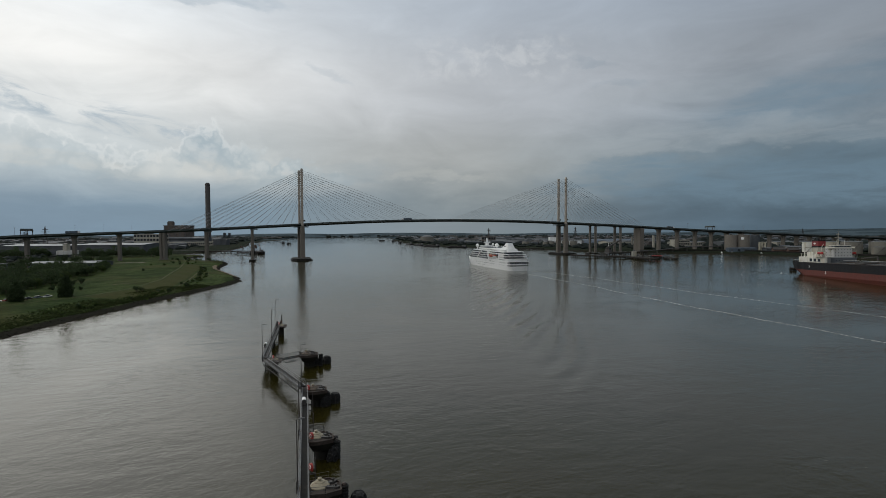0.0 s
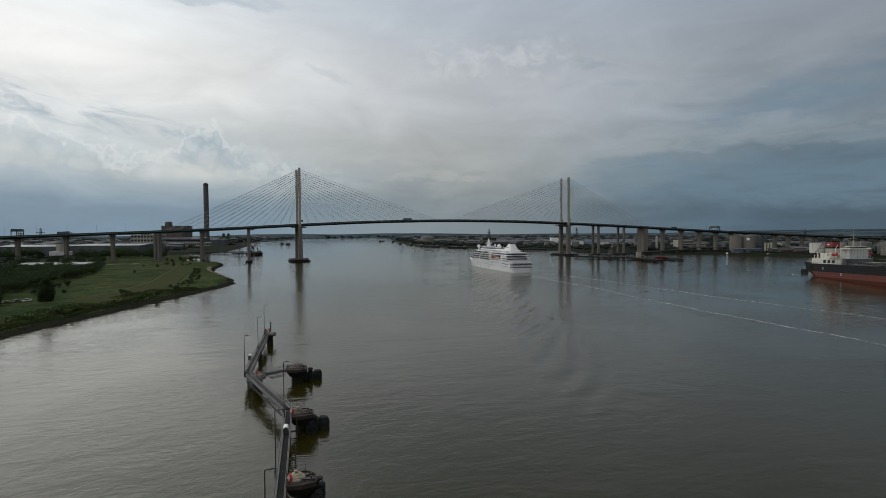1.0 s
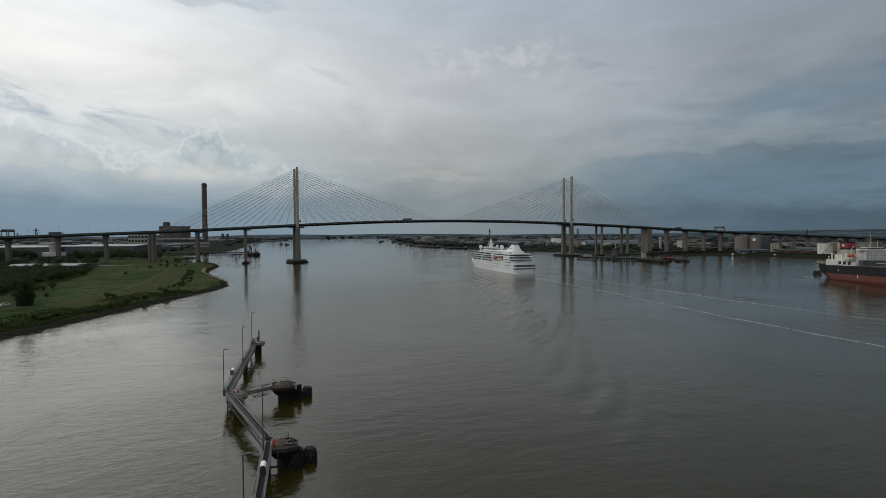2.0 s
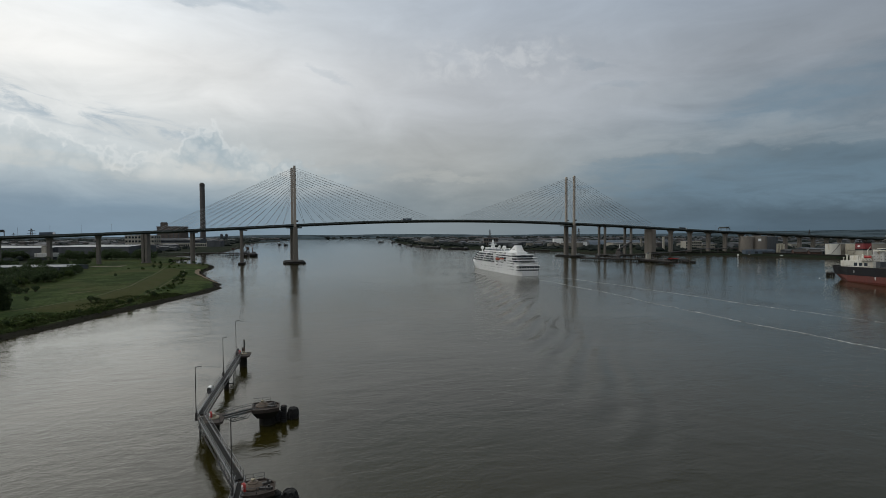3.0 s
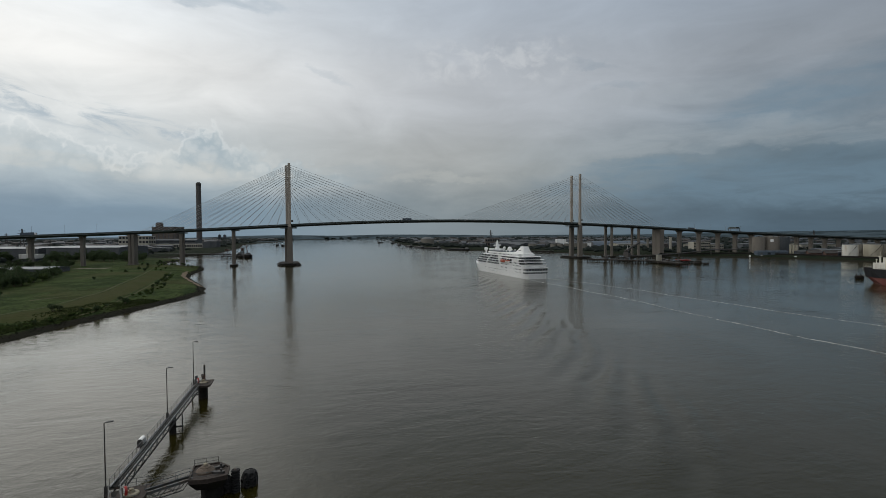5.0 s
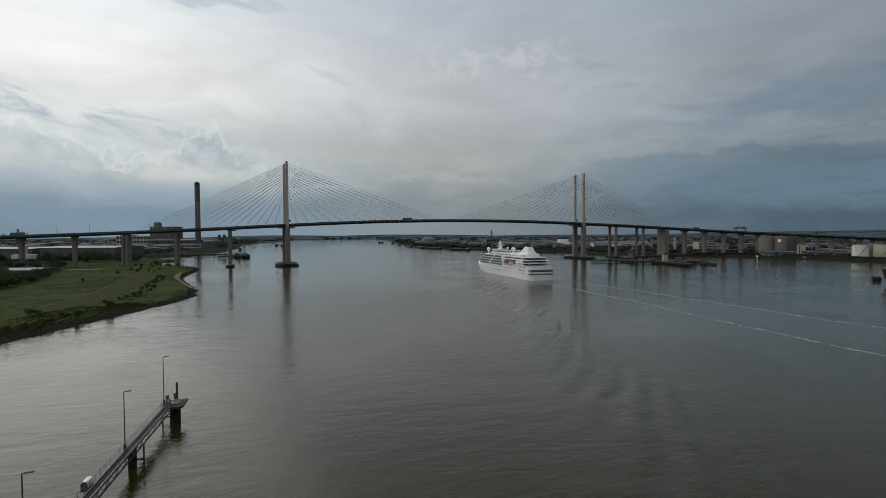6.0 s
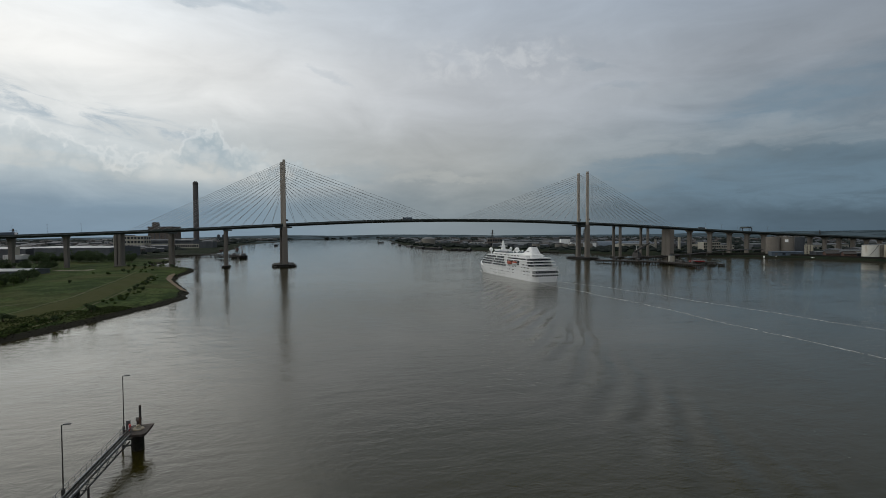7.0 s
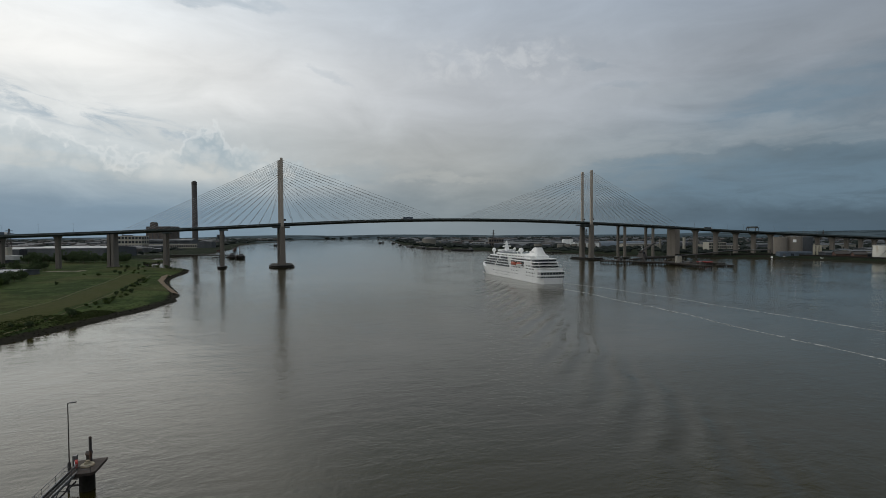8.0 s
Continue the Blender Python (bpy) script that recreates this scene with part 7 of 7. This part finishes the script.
ROUND = [tree_model(h, w, 20 + i, mt, lb) for i, (h, w, mt, lb) in enumerate(((10.5, 9.5, LEAF_A, "dense dark green broadleaved tree on rough ground"), (8.5, 8.0, LEAF_A, "rounded dark green tree on rough ground"),
                                                                             (12.0, 10.0, LEAF_A, "tall dark green broadleaved tree on rough ground"), (7.0, 7.5, LEAF_B, "spreading mid-green tree on rough ground")))]
CONE = [tree_model(12.5, 7.6, 40, LEAF_A, "dark pointed evergreen tree on the grass bank", "cone"), tree_model(10.5, 7.4, 41, LEAF_A, "dark pointed evergreen tree near the car park", "cone")]
BUSH = [bush_model(h, w, 60 + i, mt, lb) for i, (h, w, mt, lb) in enumerate(((2.2, 3.8, LEAF_B, "green scrubby bush on the river bank"), (1.7, 3.0, LEAF_B, "low green bush on the river bank"), (3.2, 4.4, LEAF_A, "large dark bush on the river bank")))]
used = set()


def plant(models, i, x, y, scale=1.0, yaw=0.0):
    """First use moves the model itself, later uses copy it."""
    ob = models[i]
    m = pose(x, y, gz(x, y) - 0.1, 0, 0, yaw)
    if ob.name in used:
        ob = copy_thing(ob, m)
    else:
        used.add(ob.name)
        ob.matrix_basis = m
    ob.scale = (scale, scale, scale)


plant(CONE, 0, -114, 348)
plant(CONE, 1, -131, 331)
for i in range(12):
    plant(BUSH, 2, rng.uniform(-152, -134), rng.uniform(432, 452), rng.uniform(1.2, 1.9), i * 31)
EDGE_Y, EDGE_X = [300, 400, 460, 500, 565, 640, 720, 790], [-146, -150, -157, -157, -152, -168, -192, -205]
placed = []
grove = []
tries = 0
while len(placed) < 340 and tries < 9000:
    tries += 1
    y = rng.choice((rng.uniform(370, 560), rng.uniform(370, 800)))
    x = np.interp(y, EDGE_Y, EDGE_X) - rng.random() ** 1.6 * (110 if y < 650 else 160) - 2
    if any((x - a) ** 2 + (y - b) ** 2 < 13 for a, b in placed):
        continue
    if any(abs(x - a) < L / 2 + 3 and abs(y - b) < W / 2 + 9 for a, b, L, W in ((-222, 692, 74, 34), (-292, 660, 50, 30), (-268, 600, 46, 24), (-330, 560, 60, 30))):
        continue
    placed.append((x, y))
    spot = (rng.choice((0, 0, 1, 1, 2, 3)), x, y, rng.uniform(0.6, 1.05), rng.uniform(0, 360))
    if y < 600 and x > -230:
        plant(ROUND, *spot)
    else:
        grove.append(spot)
for x, y, s in ((-128, 300, 0.7), (-140, 318, 0.8), (-150, 350, 0.8), (-146, 372, 0.6), (-158, 330, 0.9), (-165, 390, 0.8), (-136, 392, 0.45), (-120, 560, 0.35), (-118, 385, 0.35)):
    plant(ROUND, 1 if s < 0.75 else 0, x, y, s, x * 7)
# row of trees in front of the long sheds, and along the creek
for i in range(84):
    x = -430 + i * 3.3 + rng.uniform(-3, 3)
    y = 985 - 0.33 * (x + 430) + rng.uniform(-26, 26)
    if abs(x + 312) < 24 and y < 985:
        continue
    grove.append((i % 3, x, y, rng.uniform(0.9, 1.5), i * 40))


def woodland(spots):
    """The farther trees of the bank, joined."""
    stems, crowns = Mesh(), Mesh()
    for i, x, y, s, yaw in spots:
        m = pose(x, y, gz(x, y) - 0.1, 0, 0, yaw) @ Matrix.Scale(s, 4)
        for child in ROUND[i].children:
            me = stems if child.name.startswith("trunk") else crowns
            me.add([tuple(m @ v.co) for v in child.data.vertices], [tuple(f.vertices) for f in child.data.polygons])
    ob = thing("woodland", pose(0, 0, 0), "belt of dark green trees before the long sheds", "woodland")
    for nm, me, mt in (("trunks", stems, BARK), ("crowns", crowns, LEAF_A)):
        ch = new(nm, raw(nm, me, mt))
        ch.parent = ob
    tagged(ob, "belt of dark green trees before the long sheds", "woodland", kind="stuff")


woodland(grove)
# bushes: hedge along the bank-top track, scrub by the water
track = [(-108, 290), (-93, 312), (-80, 338), (-70, 370), (-62, 410), (-60, 455), (-64, 510), (-71, 570), (-78, 620)]
for (ax, ay), (bx, by) in zip(track, track[1:]):
    for k in range(12):
        u = rng.random()
        plant(BUSH, rng.choice((0, 1, 1, 2)), ax + (bx - ax) * u + rng.uniform(-1, 7), ay + (by - ay) * u, rng.uniform(0.5, 1.0), rng.uniform(0, 360))
bank = [p for p in SOUTH_BANK if 190 < p[1] < 400]
for (ax, ay), (bx, by) in zip(bank, bank[1:]):
    L = math.hypot(bx - ax, by - ay)
    for k in range(int(L / 3.6)):
        u, d = rng.random(), rng.uniform(7, 15)
        x, y = ax + (bx - ax) * u - (by - ay) / L * d, ay + (by - ay) * u + (bx - ax) / L * d
        plant(BUSH, rng.choice((0, 1, 1)), x, y, rng.uniform(0.25, 0.55), rng.uniform(0, 360))
for x, y, s in ((-83, 371, 1.3), (-80, 372, 1.0), (-65, 372, 1.0), (-58, 396, 1.2), (-61, 640, 1), (-75, 735, 1.1), (-80, 742, 1.2), (-70, 728, 1), (-66, 735, 0.9), (-85, 760, 1.2), (-110, 700, 1), (-120, 745, 1.2), (-130, 765, 1)):
    plant(BUSH, 2, x, y, s, x * 11)
for i in range(40):
    plant(BUSH, i % 3, rng.uniform(-135, -90), rng.uniform(640, 960), rng.uniform(0.7, 1.5), i * 33)


# ---- tracks and bare ground draped on the land ----
def ribbon(name, pts, w, lift, mt, label, category):
    """A strip of worn ground, with a wavering edge, following the land."""
    xs, ys = [], []
    for (ax, ay), (bx, by) in zip(pts, pts[1:]):
        n = max(2, int(math.hypot(bx - ax, by - ay) / 4))
        for i in range(n):
            xs.append(ax + (bx - ax) * i / n)
            ys.append(ay + (by - ay) * i / n)
    me = Mesh()
    rows = []
    for i in range(len(xs)):
        j, k = max(0, i - 2), min(len(xs) - 1, i + 2)
        tx, ty = xs[k] - xs[j], ys[k] - ys[j]
        ln = math.hypot(tx, ty)
        nx, ny = -ty / ln, tx / ln
        rows.append([(xs[i] + nx * s * w * (0.5 + 0.12 * math.sin(i * 1.7 + s)), ys[i] + ny * s * w * (0.5 + 0.12 * math.sin(i * 1.7 + s))) for s in (-1, -0.33, 0.33, 1)])
    vs = [(x, y, gz(x, y) + lift) for r in rows for x, y in r]
    fs = [(i * 4 + j, i * 4 + j + 1, i * 4 + j + 5, i * 4 + j + 4) for i in range(len(rows) - 1) for j in range(3)]
    me.add(vs, fs)
    ob = new(name, raw(name, me, mt))
    return tagged(ob, label, category, kind="structure")


ribbon("track", [(-128, 318), (-106, 345), (-90, 390), (-84, 456), (-90, 530), (-95, 609), (-104, 690)], 1.1, 0.10, SOIL, "pale worn footpath through the grass", "path")
ribbon("track", [(-72, 345), (-64, 380), (-63, 440), (-66, 500), (-70, 584), (-80, 660)], 0.8, 0.12, SOIL, "narrow worn footpath along the bank top", "path")
def field(lo, hi, y0, y1, lift, label):
    """A mown strip between two paths."""
    me = Mesh()
    n, m = 60, 8
    vs = []
    for i in range(n + 1):
        y = y0 + (y1 - y0) * i / n
        a, b = float(np.interp(y, lo[0], lo[1])), float(np.interp(y, hi[0], hi[1]))
        w = 1.0 if 0 < i < n else 0.4
        for j in range(m + 1):
            x = (a + b) / 2 + (b - a) * w * (j / m - 0.5) + 0.5 * math.sin(y * 0.4 + j * 2.0)
            vs.append((x, y, gz(x, y) + lift))
    me.add(vs, [(i * (m + 1) + j, i * (m + 1) + j + 1, (i + 1) * (m + 1) + j + 1, (i + 1) * (m + 1) + j) for i in range(n) for j in range(m)])
    tagged(new("grass_field", raw("grass_field", me, DRY_GRASS)), label, "field", kind="structure")


field(([345, 390, 456, 530, 609, 660], [-104, -88, -82, -88, -93, -98]), ([345, 380, 440, 500, 584, 660], [-78, -68, -66, -69, -73, -82]), 340, 660, 0.06, "brownish mown grass between two footpaths")
ribbon("bare_ground", [(-192, 742), (-172, 733), (-150, 728)], 13, 0.14, PALE_SOIL, "bare sandy ground beside a bridge pier", "bare ground")
ribbon("bare_ground", [(-110, 418), (-103, 424), (-96, 430)], 3, 0.14, SOIL, "bare patch of soil in the grass", "bare ground")
ribbon("car_park", [(-150, 318), (-128, 346)], 13, 0.12, SOIL, "pale gravel car park", "car park")
ribbon("beach", [(-33, 505), (-41, 530), (-50, 563), (-60, 600), (-65, 640), (-65, 670)], 4, 0.3, SAND, "narrow sandy beach at the water's edge", "beach")


# ---- stones of the foreshore ----
def foreshore():
    r = random.Random(11)
    me = Mesh()
    pts = [p for p in SOUTH_BANK if 180 < p[1] < 1000]
    for (ax, ay), (bx, by) in zip(pts, pts[1:]):
        L = math.hypot(bx - ax, by - ay)
        for _ in range(int(L * 3.2)):
            u, d = r.random(), r.uniform(-2, 6)
            x, y = ax + (bx - ax) * u - (by - ay) / L * d, ay + (by - ay) * u + (bx - ax) / L * d
            s = r.uniform(0.15, 0.5)
            z = gz(x, y) - 0.1
            k = [(x + s * math.cos(a + r.uniform(-0.3, 0.3)) * r.uniform(0.7, 1.2), y + s * math.sin(a) * r.uniform(0.7, 1.2)) for a in (0, 1.26, 2.5, 3.8, 5.0)]
            me.prism(k, z - 0.2, z + s * 0.7, [((p[0] + x) / 2, (p[1] + y) / 2) for p in k])
    solid("foreshore_stones", me, WEED_STONE, "dark weedy stones along the muddy waterline", "stones", kind="stuff")


foreshore()


# ---- far woods and town ----
def rough_grass():
    """Tufts of long grass over the bank, thickest near the water."""
    r = random.Random(77)
    me = Mesh()
    n = 0
    while n < 12000:
        y = r.uniform(215, 415)
        edge = float(np.interp(y, [p[1] for p in SOUTH_BANK[3:17]], [p[0] for p in SOUTH_BANK[3:17]])) if y < 461 else float(np.interp(y, [461, 502, 553, 615, 656], [-25, -32, -47, -62, -63]))
        x = edge - 6 - (22 if y < 400 else 9) * r.random() ** 1.4
        n += 1
        if math.sin(x * 0.13 + 2 * math.sin(y * 0.05)) + math.sin(y * 0.11 - x * 0.04) + r.uniform(-1, 1) < -0.3:
            continue
        z = gz(x, y)
        s, a = r.uniform(0.2, 0.5), r.uniform(0, math.pi)
        cx, cy = math.cos(a) * s, math.sin(a) * s
        lx, ly = r.uniform(-0.2, 0.2), r.uniform(-0.2, 0.2)
        me.add([(x - cx, y - cy, z - 0.05), (x + cx, y + cy, z - 0.05), (x + cx * 0.7 + lx, y + cy * 0.7 + ly, z + s * 0.75), (x - cx * 0.8 + lx, y - cy * 0.8 + ly, z + s)], [(0, 1, 2, 3)])
    ob = new("rough_grass", raw("rough_grass", me, TUFT))
    tagged(ob, "tufts of long green and yellow grass on the bank", "grass", kind="stuff")


rough_grass()


def far_woods(name, spans, seed, label):
    r = random.Random(seed)
    me = Mesh()
    for x0, x1, y0, y1, n, h in spans:
        cnt = 0
        while cnt < n:
            x, y = r.uniform(x0, x1), r.uniform(y0, y1)
            cnt += 1
            if bank_at(x, y) < 25:
                continue
            if abs(y - AXIS) < 22:
                continue
            g = gz(x, y)
            hh, ww = h * r.uniform(0.6, 1.2), h * r.uniform(0.7, 1.9)
            k = 7
            rings = []
            for z, q in ((0, 0.8), (0.35, 1.0), (0.7, 0.75), (0.95, 0.3)):
                rings.append([(x + ww * q * math.cos(2 * math.pi * i / k) * r.uniform(0.7, 1.25), y + ww * q * math.sin(2 * math.pi * i / k) * r.uniform(0.7, 1.25), g - 0.5 + hh * z * r.uniform(0.85, 1.15)) for i in range(k)])
            me.loft(rings)
    ob = new(name, raw(name, me, FAR_WOOD))
    tagged(ob, label, "woodland", kind="stuff")


far_woods("far_woods", [(440, 1000, 1250, 2400, 500, 8), (560, 1500, 900, 1300, 330, 7), (880, 1700, 420, 780, 260, 7), (560, 2600, 2200, 4200, 900, 11), (1000, 3000, 700, 2200, 800, 10),
                        (1300, 4000, -200, 1000, 500, 11), (690, 1000, 810, 900, 60, 6)], 31, "dark distant woods and hedges on the north bank")
far_woods("far_woods", [(-900, -330, 420, 1000, 330, 7), (-1500, -180, 1180, 1700, 420, 7), (-1800, -60, 1750, 3000, 700, 9), (-1800, 150, 3000, 4400, 700, 12), (100, 1000, 4150, 4700, 260, 14), (-1600, -300, 100, 420, 200, 8)], 32, "dark distant woods and hedges on the south bank")


def town(name, spans, seed, label, wall):
    r = random.Random(seed)
    me = Mesh()
    for x0, x1, y0, y1, n in spans:
        for _ in range(n):
            x, y = r.uniform(x0, x1), r.uniform(y0, y1)
            if bank_at(x, y) < 40 or abs(y - AXIS) < 40:
                continue
            L, W, h = r.uniform(10, 50), r.uniform(8, 22), r.uniform(5, 11)
            g = gz(x, y)
            o = len(me.v)
            me.gable(-L / 2, L / 2, -W / 2, W / 2, -2, h, h + W * 0.14)
            a = r.uniform(-0.5, 0.5)
            for i in range(o, len(me.v)):
                vx, vy, vz = me.v[i]
                me.v[i] = (x + vx * math.cos(a) - vy * math.sin(a), y + vx * math.sin(a) + vy * math.cos(a), g + vz)
    ob = new(name, raw(name, me, wall))
    tagged(ob, label, "town", kind="stuff")


town("far_town", [(560, 1000, 1250, 2300, 60), (900, 2400, 900, 2400, 130), (900, 1700, 420, 740, 50), (700, 2200, 2400, 4000, 60)], 51, "distant grey industrial roofs on the north bank", SHED_GREY)
town("far_town", [(560, 1000, 1250, 2300, 50), (900, 2400, 900, 2400, 110), (700, 2200, 2400, 4000, 60)], 52, "distant brown roofed houses on the north bank", TILE_ROOF)
town("far_town", [(-1600, -200, 1250, 3000, 160), (-900, -400, 560, 980, 30), (-1200, 100, 3000, 4200, 60)], 53, "distant grey industrial roofs on the south bank", SHED_GREY)
town("far_town", [(-1600, -200, 1250, 3000, 130), (-1200, 100, 3000, 4200, 60)], 54, "distant grey-brown roofed houses on the south bank", TILE_ROOF)
